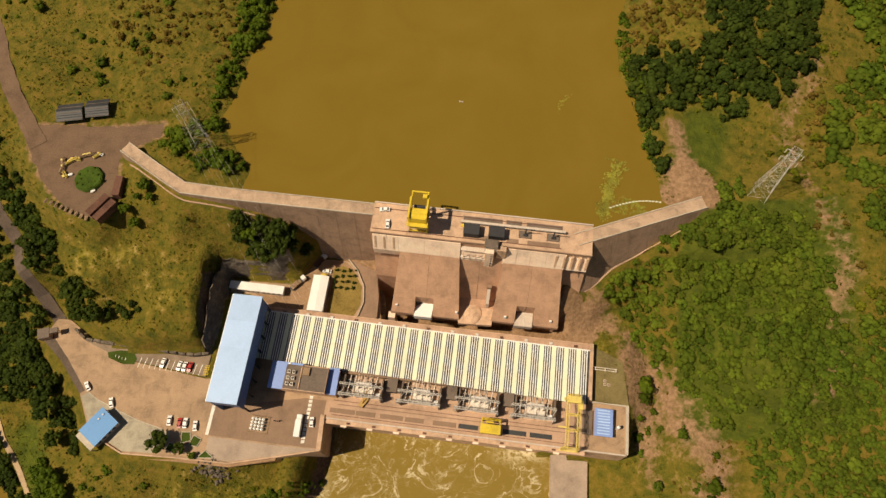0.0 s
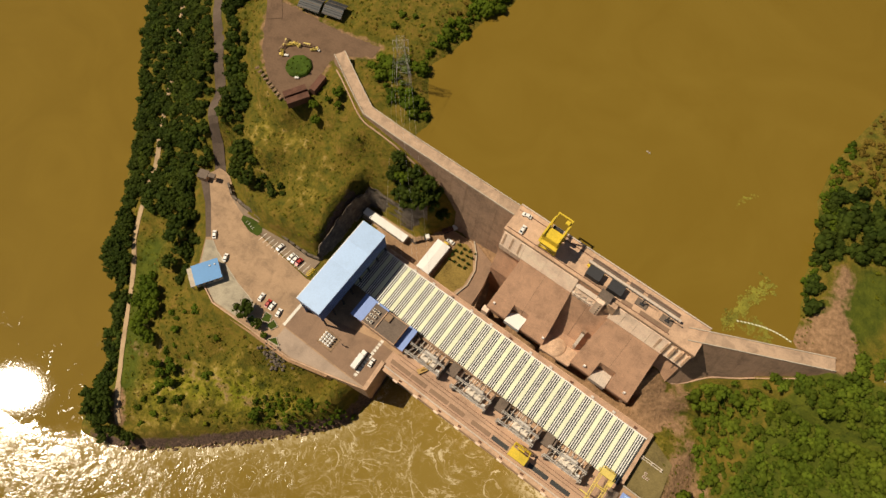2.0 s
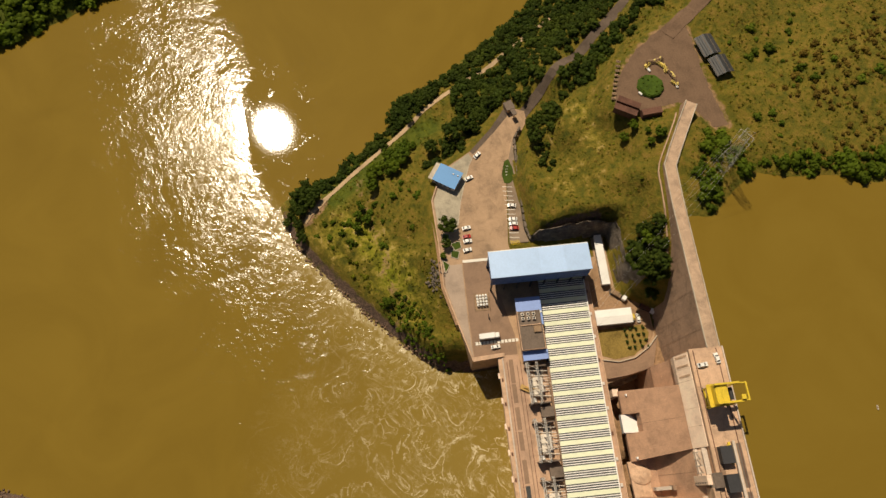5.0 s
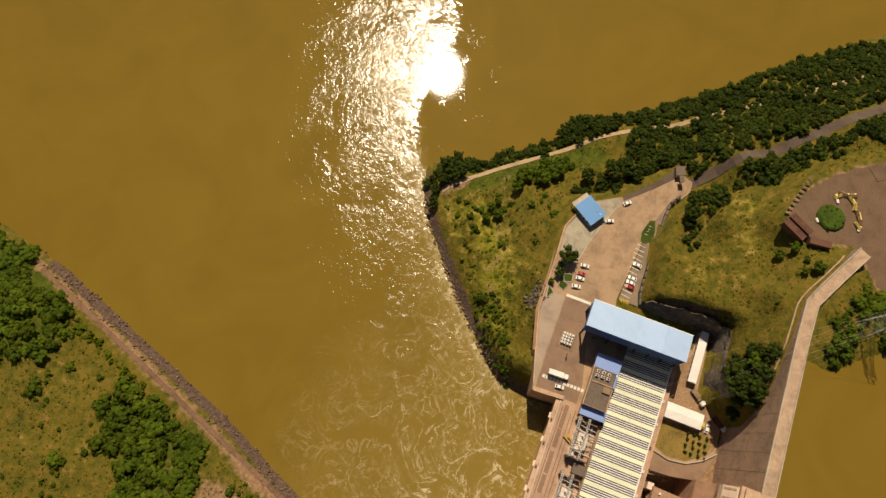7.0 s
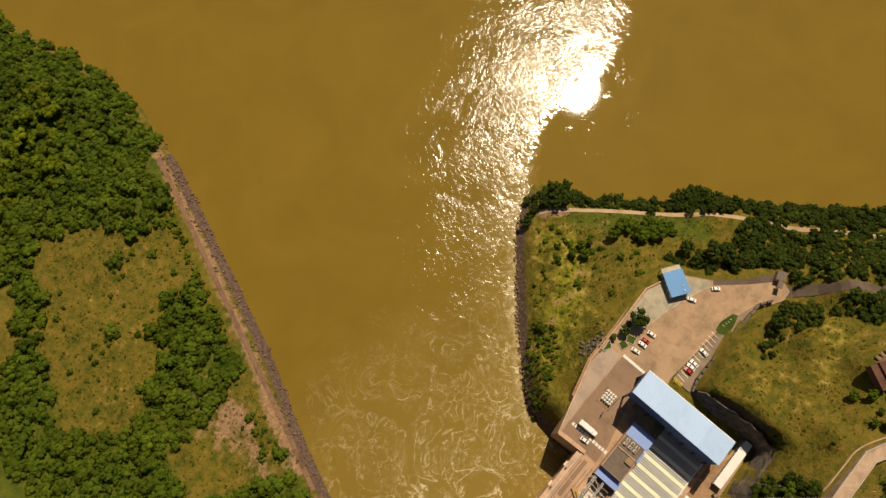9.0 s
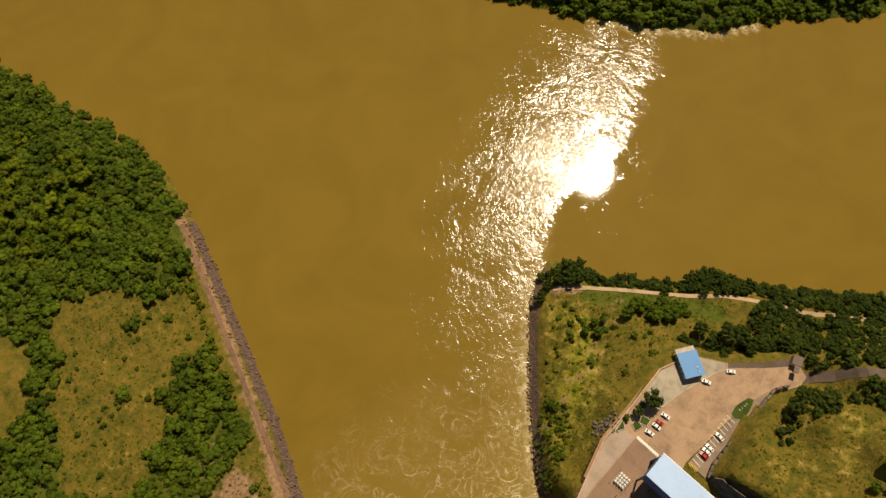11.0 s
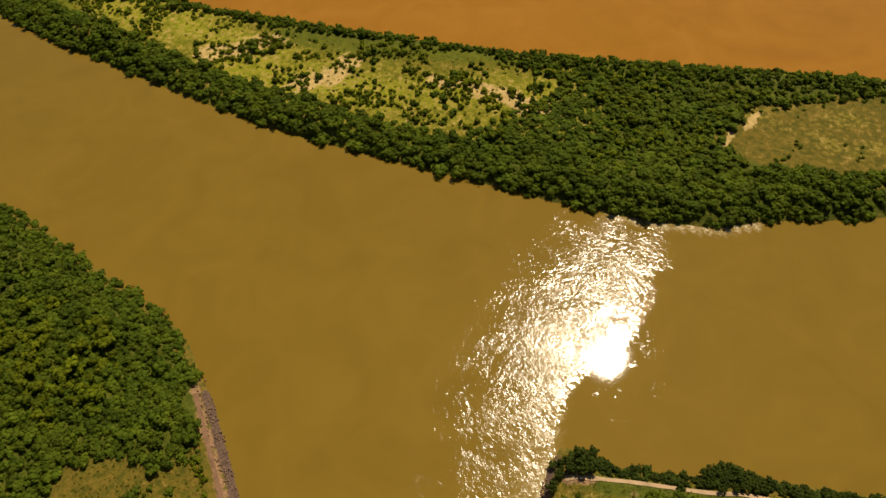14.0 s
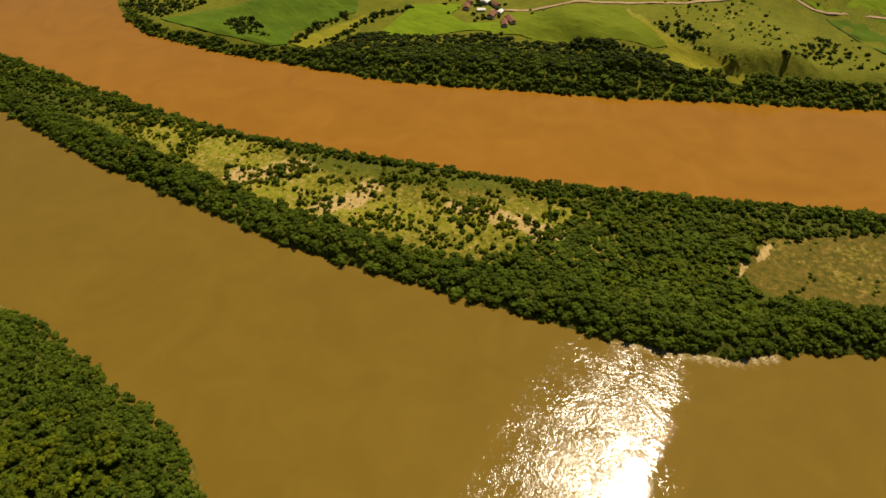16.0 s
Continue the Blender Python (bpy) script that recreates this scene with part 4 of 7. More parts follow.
# ---- tailrace deck ----
def build_deck():
    d = thing("tailrace_deck", PF, "concrete tailrace deck above the river", "deck")
    part("front_wall", box((-49.4, 80.6), (-28.6, -27.2), (-4, 23.9)), "deck", d, "stained concrete front wall")
    part("deck_slab", box((-49.4, 63), (-30.4, -28.6), (22.6, 23.8), bevel=0.06), "deck", d)
    part("rail_beam", box((-48, 80), (-28.6, -28.0), (23.9, 24.7), bevel=0.04), "pale", d)
    part("service_strip", box((-44, 58), (-22.1, -21.7), (23.99, 24.05)), "deck_dark", d)
    part("crane_rail", box((-46, 60), (-26.6, -26.4), (23.99, 24.2)), "rust", d)
    part("crane_rail", box((-46, 60), (-20.4, -20.2), (23.99, 24.2)), "rust", d)
    # right-hand slots are open; near-black plates stand for the shade inside
    for x0, x1 in ((-47, -36), (-35.5, -27), (-25, -15), (-14.2, -6), (-2, 8), (9, 17.5), (28, 38), (39.5, 49)):
        part("gate_slot", box((x0, x1), (-25.6, -23.6), (23.98, 24.04)), "deck_dark" if x0 < 0 else "roof_dark", d, "gate slot drawn as a flat dark plate")
    for k in range(9):
        x = -40 + 11.4 * k
        part("corbel", box((x - 1.3, x + 1.3), (-31.2, -30.3), (22.6, 23.7), bevel=0.1), "chalk", d, "pale concrete bracket")
    for k in range(9):
        x = -38 + 11 * k
        part("hatch", box((x - 0.8, x + 0.8), (-29.9, -29.1), (23.8, 24.1), bevel=0.05), "rust", d)
    part("side_apron", prism([(51.5, -28), (68, -28), (69, -60), (53, -60)], -3, 3.4), "apron", d, "dirty concrete side apron")
    part("right_wall", box((79.8, 81), (-28, -8), (18, 24.9)), "kerb", d)
    part("low_wall", box((65, 81), (-8, -7.4), (22, 24.9)), "kerb", d)
    part("plaza_wall", prism([(-49.6, -41.9), (-47.6, -41.9), (-48.6, -27.2), (-50.4, -27.2)], -3, 24.9), "deck", d, "stained retaining wall")


build_deck()


def lattice(bm, a, b, w, r, bays, up=Vector((0, 0, 1))):
    """A square lattice girder from a to b."""
    a, b = Vector(a), Vector(b)
    d = (b - a).normalized()
    s = d.cross(up)
    s = (s if s.length > 0.1 else d.cross(Vector((1, 0, 0)))).normalized()
    u = s.cross(d).normalized()
    corner = [(s * i + u * j) * w / 2 for i, j in ((-1, -1), (1, -1), (1, 1), (-1, 1))]
    for c in corner:
        bm = rod(a + c, b + c, r, 4, bm=bm)
    for k in range(bays):
        p, q = a.lerp(b, k / bays), a.lerp(b, (k + 1) / bays)
        for j in range(4):
            c, e = corner[j], corner[(j + 1) % 4]
            bm = rod(p + c, q + e, r * 0.7, 3, bm=bm) if (k + j) % 2 else rod(p + e, q + c, r * 0.7, 3, bm=bm)
            bm = rod(q + c, q + e, r * 0.7, 3, bm=bm)
    return bm


def build_transformer(x):
    b = thing("transformer_bay", PF @ pose(x, -14.9, 24), "grey power transformer with insulators under a steel gantry", "transformer", "transformers along the powerhouse")
    part("plinth", box((-8.2, 7.6), (-3.6, 4.8), (0, 0.5), bevel=0.05), "deck", b)
    rnd = random.Random(int(x * 10))
    for k in range(14):
        px, py, hh = rnd.uniform(-7, 6.6), rnd.uniform(-3.2, 4.2), rnd.uniform(2.2, 6.2)
        part("fitting", rod((px, py, 0.5), (px + rnd.uniform(-0.8, 0.8), py + rnd.uniform(-0.8, 0.8), hh), rnd.uniform(0.12, 0.3), 6, 0.1), "porcelain" if k % 3 else "rust", b)
    for k in range(5):
        px = -9.6 + k * 3.9
        part("diagonal_brace", rod((px, -3.4, 7.2), (px + 2.8, 1.0, 7.2), 0.09, 4), "steel", b)
    part("tank", box((-3.6, 4.2), (-1.6, 2.8), (0.5, 4.4), bevel=0.15), "porcelain", b, "pale grey oil tank")
    for k in range(6):
        part("duct", rod((-6.8 + 2.3 * k, -2.8 + 0.5 * (k % 3), 4.6 + 0.5 * (k % 2)), (-6.2 + 2.3 * k, 5.8, 3.4 + 0.4 * (k % 3)), 0.16 + 0.05 * (k % 2), 6), "porcelain", b, "pale duct")
        part("arrester", rod((-5.4 + 1.9 * k, -2.9, 0.5), (-5.4 + 1.9 * k, -2.9, 4.0 + 0.7 * (k % 2)), 0.3, 8, 0.18), "porcelain", b, "pale ribbed arrester")
    part("conservator", rod((-3, 2.2, 5.4), (3.4, 2.2, 5.4), 0.7, 10), "steel", b)
    for k in range(7):
        part("radiator", box((-3.4 + k * 1.1, -2.7 + k * 1.1), (-3.1, -1.8), (0.8, 3.9), bevel=0.04), "porcelain", b)
    for k in range(3):
        bm = None
        px = -2.2 + 2.4 * k
        for j in range(6):
            bm = rod((px, 0.2, 4.4 + j * 0.42), (px, 0.1, 4.74 + j * 0.42), 0.42 - 0.03 * j, 8, 0.24, bm=bm)
        part("bushing", bm, "porcelain", b, "pale ribbed insulator")
        part("busbar", rod((px, 0.1, 6.9), (px - 0.6, 6.2, 4.6), 0.13, 5), "porcelain", b)
    # wall colour kept dark in place of the shade between bays
    for sx in (-8.6, 8.0):
        part("firewall", box((sx - 0.3, sx + 0.3), (-4.2, 5.4), (0, 5.4), bevel=0.05), "roofbrown", b, "concrete fire wall, darkened for the shade between bays")
    part("gantry_beam", lattice(None, (-10.2, -3.4, 7.4), (8.2, -3.4, 7.4), 0.9, 0.1, 12), "steel", b, "steel lattice beam")
    part("gantry_beam", lattice(None, (-10.2, 1.0, 7.4), (8.2, 1.0, 7.4), 0.7, 0.08, 10), "steel", b)
    for sx in (-10, 8.0):
        bm = lattice(None, (sx, -3.4, 0), (sx, -3.4, 7.4), 0.8, 0.09, 5)
        part("gantry_leg", lattice(bm, (sx, 1, 0), (sx, 1, 7.4), 0.7, 0.08, 5), "steel", b)
    for k in range(5):
        part("post_insulator", rod((-8 + k * 1.1, 3.6, 0.5), (-8 + k * 1.1, 3.6, 3.6), 0.22, 7, 0.16), "porcelain", b)
    part("cabinet", box((5.4, 7.2), (-2.6, -0.8), (0.5, 3.0), bevel=0.05), "white", b)
    part("pipe_rack", box((-7.6, -4.6), (0.4, 3.0), (0.5, 3.2), bevel=0.08), "shadow_steel", b)
    return b


for x in (-33.4, -8.2, 16.6, 40.8):
    build_transformer(x)
for x in (-21.4, 4.6, 29.2):
    c = thing("control_cabin", PF @ pose(x, -12.8, 24), "dark grey switchgear cabin between transformers", "cabin", "cabins between transformers")
    part("case", box((-2.0, 2.0), (-1.5, 4.0), (0, 3.2), bevel=0.06), "shadow_steel", c)
    # roof colour lowered to carry the shading seen between the transformers
    part("roof", box((-2.2, 2.2), (-1.7, 4.2), (3.2, 3.4), bevel=0.04), "roofbrown", c)


def build_gate_crane():
    c = thing("gate_crane", PF @ pose(22.4, -24.0, 24), "yellow gate crane standing on the tailrace deck", "crane")
    c.scale = (0.84, 0.84, 0.84)
    part("body", box((-4.9, 4.9), (-3.6, 0.6), (4.2, 7.6), bevel=0.18), "yellow", c)
    part("roof_edge", box((-5.1, 5.1), (-3.8, 0.8), (7.6, 7.8), bevel=0.04), "yellow", c)
    part("top_frame", lattice(None, (-4.6, 3.4, 6.8), (4.6, 3.4, 6.8), 0.8, 0.13, 6), "yellow", c)
    for x in (-4.5, 4.5):
        part("side_beam", box((x - 0.3, x + 0.3), (0.6, 3.8), (6.2, 7.0), bevel=0.04), "yellow", c)
        for y in (-3.0, 3.2):
            leg = part("leg", box((x - 0.35, x + 0.35), (y - 0.35, y + 0.35), (0.5, 6.4), bevel=0.05), "yellow", c)
            part("wheel", rod((x - 0.2, y, 0.35), (x + 0.2, y, 0.35), 0.35, 10), "black", leg)
    part("winch", rod((-2.5, 2.0, 6.6), (1.5, 2.0, 6.6), 0.5, 10), "yellow", c)
    part("ladder", lattice(None, (4.9, 0.8, 0.2), (4.9, 0.8, 6.5), 0.4, 0.04, 9), "yellow", c)


build_gate_crane()


def build_portal():
    c = thing("portal_crane", PF @ pose(56.2, -18.0, 24), "yellow lattice portal crane at the deck's end", "crane")
    for x in (-2.3, 2.3):
        part("girder", lattice(None, (x, -11.6, 8.6), (x, 11.0, 8.6), 1.1, 0.09, 12), "pale_yellow", c, "yellow lattice girder")
        for y in (-11.0, 9.6):
            part("leg", lattice(None, (x * 1.5, y, 0.2), (x, y, 8.2), 0.9, 0.09, 5), "pale_yellow", c)
    for y in (-11.4, -4, 2.4, 10.6):
        part("cross_beam", lattice(None, (-2.4, y, 8.6), (2.4, y, 8.6), 0.8, 0.1, 4), "pale_yellow", c)
    part("trolley", box((-2.8, 2.8), (7.0, 10.0), (9.2, 10.8), bevel=0.1), "pale_yellow", c)
    part("cabin", box((2.0, 3.8), (4.8, 8.8), (7.2, 9.4), bevel=0.1), "pale_yellow", c)
    part("walkway", box((-6.2, -2.4), (-3.4, -2.8), (8.9, 9.05)), "pale_yellow", c)
    part("sill", box((-4.0, 4.0), (-11.6, -11.0), (0, 0.5), bevel=0.04), "pale_yellow", c)


build_portal()


def build_shed():
    s = thing("store_shed", PF @ pose(69.8, -16.3, 24), "small store with ribbed pale blue roof", "shed")
    part("wall", box((-3.5, 3.5), (-5.4, 5.4), (0, 3.4)), "deck", s)
    part("roof", box((-3.9, 3.9), (-5.8, 5.8), (3.4, 3.6), bevel=0.03), "mid_blue", s, "blue sheet roof")
    for k in range(9):
        part("roof_rib", box((-2.6, 2.6), (-4.9 + k * 1.2, -4.4 + k * 1.2), (3.6, 3.72)), "blue_roof", s, "pale translucent strip")
    w = thing("water_tank", PF @ pose(76.2, -17.5, 24), "small white upright water tank", "tank")
    part("barrel", rod((0, 0, 0), (0, 0, 3.6), 0.7, 14), "white", w)
    part("lid", rod((0, 0, 3.6), (0, 0, 4.0), 0.7, 14, 0.2), "white", w)
    p = thing("concrete_pad", PF @ pose(63.4, -16.5, 24), "low brown concrete block beside the store", "pad")
    part("block", box((-2.0, 2.2), (-5.2, 5.2), (0, 1.0), bevel=0.05), "roofbrown", p)


build_shed()
strip("pavement_terrace", [(65.2, 17), (78, 12), (81.2, -7.2), (65.2, -6.8)], 23.3, 23.95, "moss_earth", "mossy earth terrace beside the powerhouse")
for k in range(3):
    c = thing("manhole", PF @ pose(70.5 + (k % 2) * 1.6, 0.8 + (k // 2) * 1.6, 23.95), "small square concrete manhole", "manhole", "manholes on the terrace")
    part("frame", box((-0.6, 0.6), (-0.6, 0.6), (0, 0.25), bevel=0.05), "pale", c)
    part("cover", box((-0.42, 0.42), (-0.42, 0.42), (0.25, 0.3)), "deck_dark", c)
c = thing("pipe_bridge", PF @ pose(65, 7.2, 24), "thin pale pipe bridge crossing the terrace", "pipe")
for y in (-0.5, 0.5):
    part("pipe", rod((0, y, 1.4), (10.5, y, 1.2), 0.16, 6), "porcelain", c)
for x in (1, 5.5, 10):
    part("support", box((x - 0.15, x + 0.15), (-0.7, 0.7), (-0.1, 1.25)), "pale", c)


# ---- dam ----
def build_dam():
    d = thing("intake_dam", PF, "weathered concrete intake dam with sloping penstock slabs", "dam")
    part("core", profile([(57.2, 20), (57.2, 64), (43.2, 64), (43.2, 50), (42.0, 50), (41, 28), (41, 20)], -36.4, 45.7), "slab", d, "stained concrete body")
    part("core", profile([(57.2, 16), (57.2, 61.3), (43.6, 61.3), (43.4, 50), (40.5, 44), (37, 34), (36, 16)], 45.7, 55.5), "slab", d, "stained end wall")
    part("deck_beam", box((45.7, 55.4), (43.2, 57.2), (61.3, 63.6)), "deck", d)
    part("deck", box((-36.6, 55.6), (43.0, 57.4), (63.6, 64.15), bevel=0.06), "deck", d, "sunlit crest deck")
    part("crest_kerb", box((-36.6, 55.6), (57.0, 57.5), (64.15, 64.9), bevel=0.04), "pale", d)
    part("edge_kerb", box((-36.6, 55.6), (42.9, 43.3), (64.15, 65.0), bevel=0.04), "deck_dark", d)
    # bleached face under the crest, in panels
    for a, b in ((-35.6, -29.54), (-29.46, -24.64), (-24.56, -13.64), (-13.56, -6.64), (-6.56, 1.6), (19.6, 25.06), (25.14, 31.06), (31.14, 37.46), (37.54, 45.46)):
        part("face_panel", profile([(43.1, 63.4), (43.1, 49), (40.6, 49), (40.0, 54.6), (42.8, 63.4)], a, b), "chalk", d, "pale bleached concrete face")
    part("end_face", profile([(43.7, 61.2), (43.5, 53), (40.6, 53), (43.2, 61.2)], 45.8, 55.2), "chalk", d, "pale bleached end face")
    for x in (41.6, 45.0, 48.2, 51.4, 54.4):
        part("bracket", profile([(43.4, 62.6), (42.2, 62.6), (40.2, 55.4), (43.4, 55.4)], x - 0.4, x + 0.4), "deck", d, "concrete bracket")
    for x in (-34.4, -30.6, -26.6):
        part("buttress", profile([(43, 62.6), (43, 55.4), (40.4, 55.4), (40.2, 55.8), (42.4, 62.6)], x - 0.4, x + 0.4), "deck", d, "concrete rib")
    # sloping slabs over the penstocks, wider at the foot
    for x0, x1, l, r, yb in ((-23.9, 1.5, 3.2, 2.2, 21.6), (20.3, 45.0, 2.2, 3.2, 22.6)):
        yt, zt = 40.9, 55.6

        def flare(bm):
            for v in bm.verts:
                u = min(max((yt - v.co.y) / (yt - yb), 0), 1)
                g = (v.co.x - x0) / (x1 - x0)
                v.co.x += u * (r * g - l * (1 - g))
            return bm

        mid, n0, n1 = (x0 + x1) / 2, x0 + 8.6, x0 + 15.6
        k = (zt - 27.4) / (yt - yb)
        whole = [(42.4, zt), (42.4, 44), (yb + 4, 12), (yb + 3.2, 12), (yb + 3.2, 25.0), (yb, 25.0), (yb, 27.4), (yb + 6, 27.0 + 6 * k), (yt - 4, zt - 4 * k - 0.5), (yt, zt)]
        notch = [(42.4, zt), (42.4, 44), (yb + 7, 20), (yb + 5.6, 20), (yb + 5.6, 27.0 + 5.6 * k), (yt - 4, zt - 4 * k - 0.5), (yt, zt)]
        for a, b, sec in ((x0, n0, whole), (n0, mid - 0.06, notch), (mid + 0.06, n1, notch), (n1, x1, whole)):
            part("penstock_slab", flare(profile(sec, a, b)), "slab", d, "brown stained sloping slab")
        part("slab_joint", flare(profile([(42.0, zt - 0.6), (yt - 0.1, zt - 0.3), (yb + 5.8, 26.8 + 5.8 * k), (yb + 8, 26.8 + 5.8 * k)], mid - 0.06, mid + 0.06)), "deck_dark", d)
        for q in (0.36, 0.58, 0.79):
            y = yb + (yt - yb) * q
            z = 27.0 + (y - yb) * k - 0.25
            for a, b in ((x0 + 0.4, mid - 0.4), (mid + 0.4, x1 - 0.4)):
                part("lift_line", flare(profile([(y, z - 0.3), (y + 0.12, z - 0.3 + 0.12 * k), (y + 0.12, z + 0.12 + 0.12 * k), (y, z + 0.12)], a, b)), "slab", d)
        part("anchor_floor", flare(prism([(n0 + 0.1, yb - 1.1), (n1 - 0.4, yb - 1.0), (n1 - 0.1, yb + 5.5), (n0 + 2.6, yb + 5.5), (n0 + 0.1, yb + 3.2)], 24.5, 27.9)), "white" if x0 < 0 else "pale", d, "bright white anchor block" if x0 < 0 else "dusty pale anchor block")
        part("anchor_step", flare(box((n0 + 0.1, n1 - 0.1), (yb, yb + 5.5), (20, 26.8))), "deck", d)
    part("valley_face", profile([(42.4, 57), (40.9, 54.6), (35.4, 37.6), (31.4, 29.2), (28.4, 26.8), (28.4, 12), (42.4, 12)], 0.4, 20.6), "slab", d, "brown stained valley face")
    part("valley_joint", profile([(40.9, 54.7), (35.3, 37.65), (31.3, 29.3), (31.9, 29.3), (35.9, 37.65), (41.3, 54.7)], 10.4, 10.55), "deck_dark", d)
    part("valley_floor", prism([(3.6, 19.9), (18.6, 20.6), (18.9, 28.5), (2.8, 28.5)], 24.4, 26.6), "deck", d, "pale stained ledge")
    mound = bmesh.new()
    bmesh.ops.create_icosphere(mound, subdivisions=3, radius=1.0, matrix=pose(9.6, 25.2, 26.4) @ Matrix.Diagonal((4.2, 5.2, 1.5, 1)))
    for v in mound.verts:
        v.co.z += 0.35 * noise.noise(v.co * 0.7)
    part("ledge_mound", mound, "deck", d, "rough pale spoil on the ledge")
    part("stair_flight", profile([(34.0, 40), (28.6, 32.4), (28.6, 27), (34.0, 36)], 15.0, 16.4), "pale", d, "steep concrete stair")
    part("stair_head", box((14.7, 16.7), (33.2, 34.6), (36, 41)), "deck_dark", d)
    for zx, zy in ((-24.6, 23.8), (2.4, 23.5), (44.4, 24.4), (24.2, 24.0)):
        part("valve_box", box((zx - 0.5, zx + 0.5), (zy - 0.35, zy + 0.35), (28, 31.6), bevel=0.05), "white", d, "small white valve box")
    part("left_toe", profile([(43, 47), (37.4, 30), (36.4, 3), (43, 3)], -36.2, -25), "slab", d, "brown stained toe")
    part("pit_floor", prism([(-35.4, 36), (-33.2, 19), (-24.9, 19.6), (-24.9, 36)], 2, 5), "deck_dark", d)
    part("pit_rock", prism([(-35.2, 35), (-32.8, 19.2), (-30.8, 19.6), (-31.0, 27), (-33.6, 34.6)], 3, 16.0), "rock", d, "dark broken rock in the pit")
    part("pit_block", box((-28.4, -25.2), (19.4, 22.2), (4, 25.0), bevel=0.08), "chalk", d, "pale concrete block")
    part("right_end", box((45.7, 46.9), (23, 31), (20, 27.5), bevel=0.08), "deck", d)
    # lift tower on the downstream face
    t = part("lift_tower", box((12.0, 15.6), (39.4, 43.0), (44, 64.4), bevel=0.08), "chalk", d, "pale concrete lift tower")
    part("head", box((11.6, 16.8), (41.2, 44.6), (62, 66.4), bevel=0.08), "pale", t, "concrete lift head")
    part("roof", box((11.4, 17.0), (41.0, 44.8), (66.4, 66.8), bevel=0.05), "roofbrown", t)
    for k in range(7):
        part("window", box((14.4, 15.0), (39.3, 39.42), (45.5 + k * 2.6, 46.7 + k * 2.6)), "glass", t)
    part("side_block", box((16.8, 20.6), (40.8, 43.4), (57, 65.0), bevel=0.08), "deck", t)
    part("recess_face", profile([(43.0, 60), (43.0, 50), (40.6, 50), (40.2, 53.4), (42.4, 60)], 1.8, 12.0), "chalk", d, "pale bleached recess face")
    part("gallery", box((1.8, 12.0), (41.0, 43.0), (60.6, 61.0), bevel=0.04), "pale", d, "pale concrete walkway")
    part("gallery", box((1.8, 12.0), (39.9, 42.0), (55.4, 55.8), bevel=0.04), "pale", d, "pale concrete walkway")
    for k in range(4):
        part("gallery_post", box((3.0 + k * 2.6, 3.3 + k * 2.6), (40.1, 40.4), (50, 60.6)), "pale", d)
    # crest fittings
    part("beam_rail", box((0.5, 44), (51.4, 52.4), (65.6, 66.5), bevel=0.06), "pale", d, "long pale gantry beam")
    for k in range(7):
        part("beam_post", box((1 + k * 7 - 0.3, 1 + k * 7 + 0.3), (51.6, 52.2), (64.1, 65.7)), "pale", d)
    for a, b in ((1.5, 18), (19.5, 26), (28, 43)):
        part("grating", box((a, b), (53.6, 55.4), (64.12, 64.22)), "roofbrown", d)
        part("grating", box((a + 0.8, b - 0.8), (45.2, 47.2), (64.12, 64.2)), "deck_dark", d)
    part("crane_rail", box((-36, 43), (45.0, 45.3), (64.14, 64.32)), "rust", d)
    part("crane_rail", box((-36, 43), (54.6, 54.9), (64.14, 64.32)), "rust", d)


build_dam()


def wing(name, pts, label, thick, batter):
    """A wing wall with a battered dry face; pts: places on the powerhouse's axes along the dry edge of its crest."""
    bm = bmesh.new()
    pts = [Vector((*p, 0)) for p in pts]
    side = []
    for k in range(len(pts)):
        d = (pts[min(k + 1, len(pts) - 1)] - pts[max(k - 1, 0)]).normalized()
        side.append(Vector((-d.y, d.x, 0)))
    rows = [[bm.verts.new(q) for q in (p + s * thick + Vector((0, 0, 18)), p + s * thick + Vector((0, 0, 64)), p + Vector((0, 0, 64)), p - s * batter + Vector((0, 0, 18)))] for p, s in zip(pts, side)]
    for r, q in zip(rows, rows[1:]):
        for j in range(4):
            bm.faces.new((r[j], r[(j + 1) % 4], q[(j + 1) % 4], q[j]))
    bm.faces.new(rows[0])
    bm.faces.new(rows[-1][::-1])
    bmesh.ops.recalc_face_normals(bm, faces=list(bm.faces))
    w = thing(name, PF, label, "dam wall")
    part("wall", bm, "wing", w, "dark weathered battered wall")
    off = lambda k, f: tuple((pts[k] + side[k] * f).xy)
    for k in range(len(pts) - 1):
        part("crest_road", prism([off(k, 0.2), off(k + 1, 0.2), off(k + 1, thick - 0.1), off(k, thick - 0.1)], 63.8, 64.1 + 0.004 * (k % 2)), "crest", w, "worn concrete crest road")
        for f, h in ((0.2, 0.6), (thick - 0.25, 0.5)):
            part("kerb", prism([off(k, f - 0.18), off(k + 1, f - 0.18), off(k + 1, f + 0.18), off(k, f + 0.18)], 64.0, 64.1 + h), "kerb", w)
        # pour joints down the dry face
        n = max(1, round((pts[k + 1] - pts[k]).length / 8))
        for j in range(1, n + 1):
            p, s = pts[k].lerp(pts[k + 1], j / n), side[k].lerp(side[k + 1], j / n)
            d = Vector((s.y, -s.x, 0)) * 0.09
            lo = p - s * batter + Vector((0, 0, 18))
            hi = p + Vector((0, 0, 63.9))
            out = -s * 0.035
            jm = bmesh.new()
            jm.faces.new([jm.verts.new(q) for q in (lo - d + out, lo + d + out, hi + d + out, hi - d + out)])
            bmesh.ops.solidify(jm, geom=list(jm.faces), thickness=0.03)
            part("pour_joint", jm, "deck_dark", w)
    return w


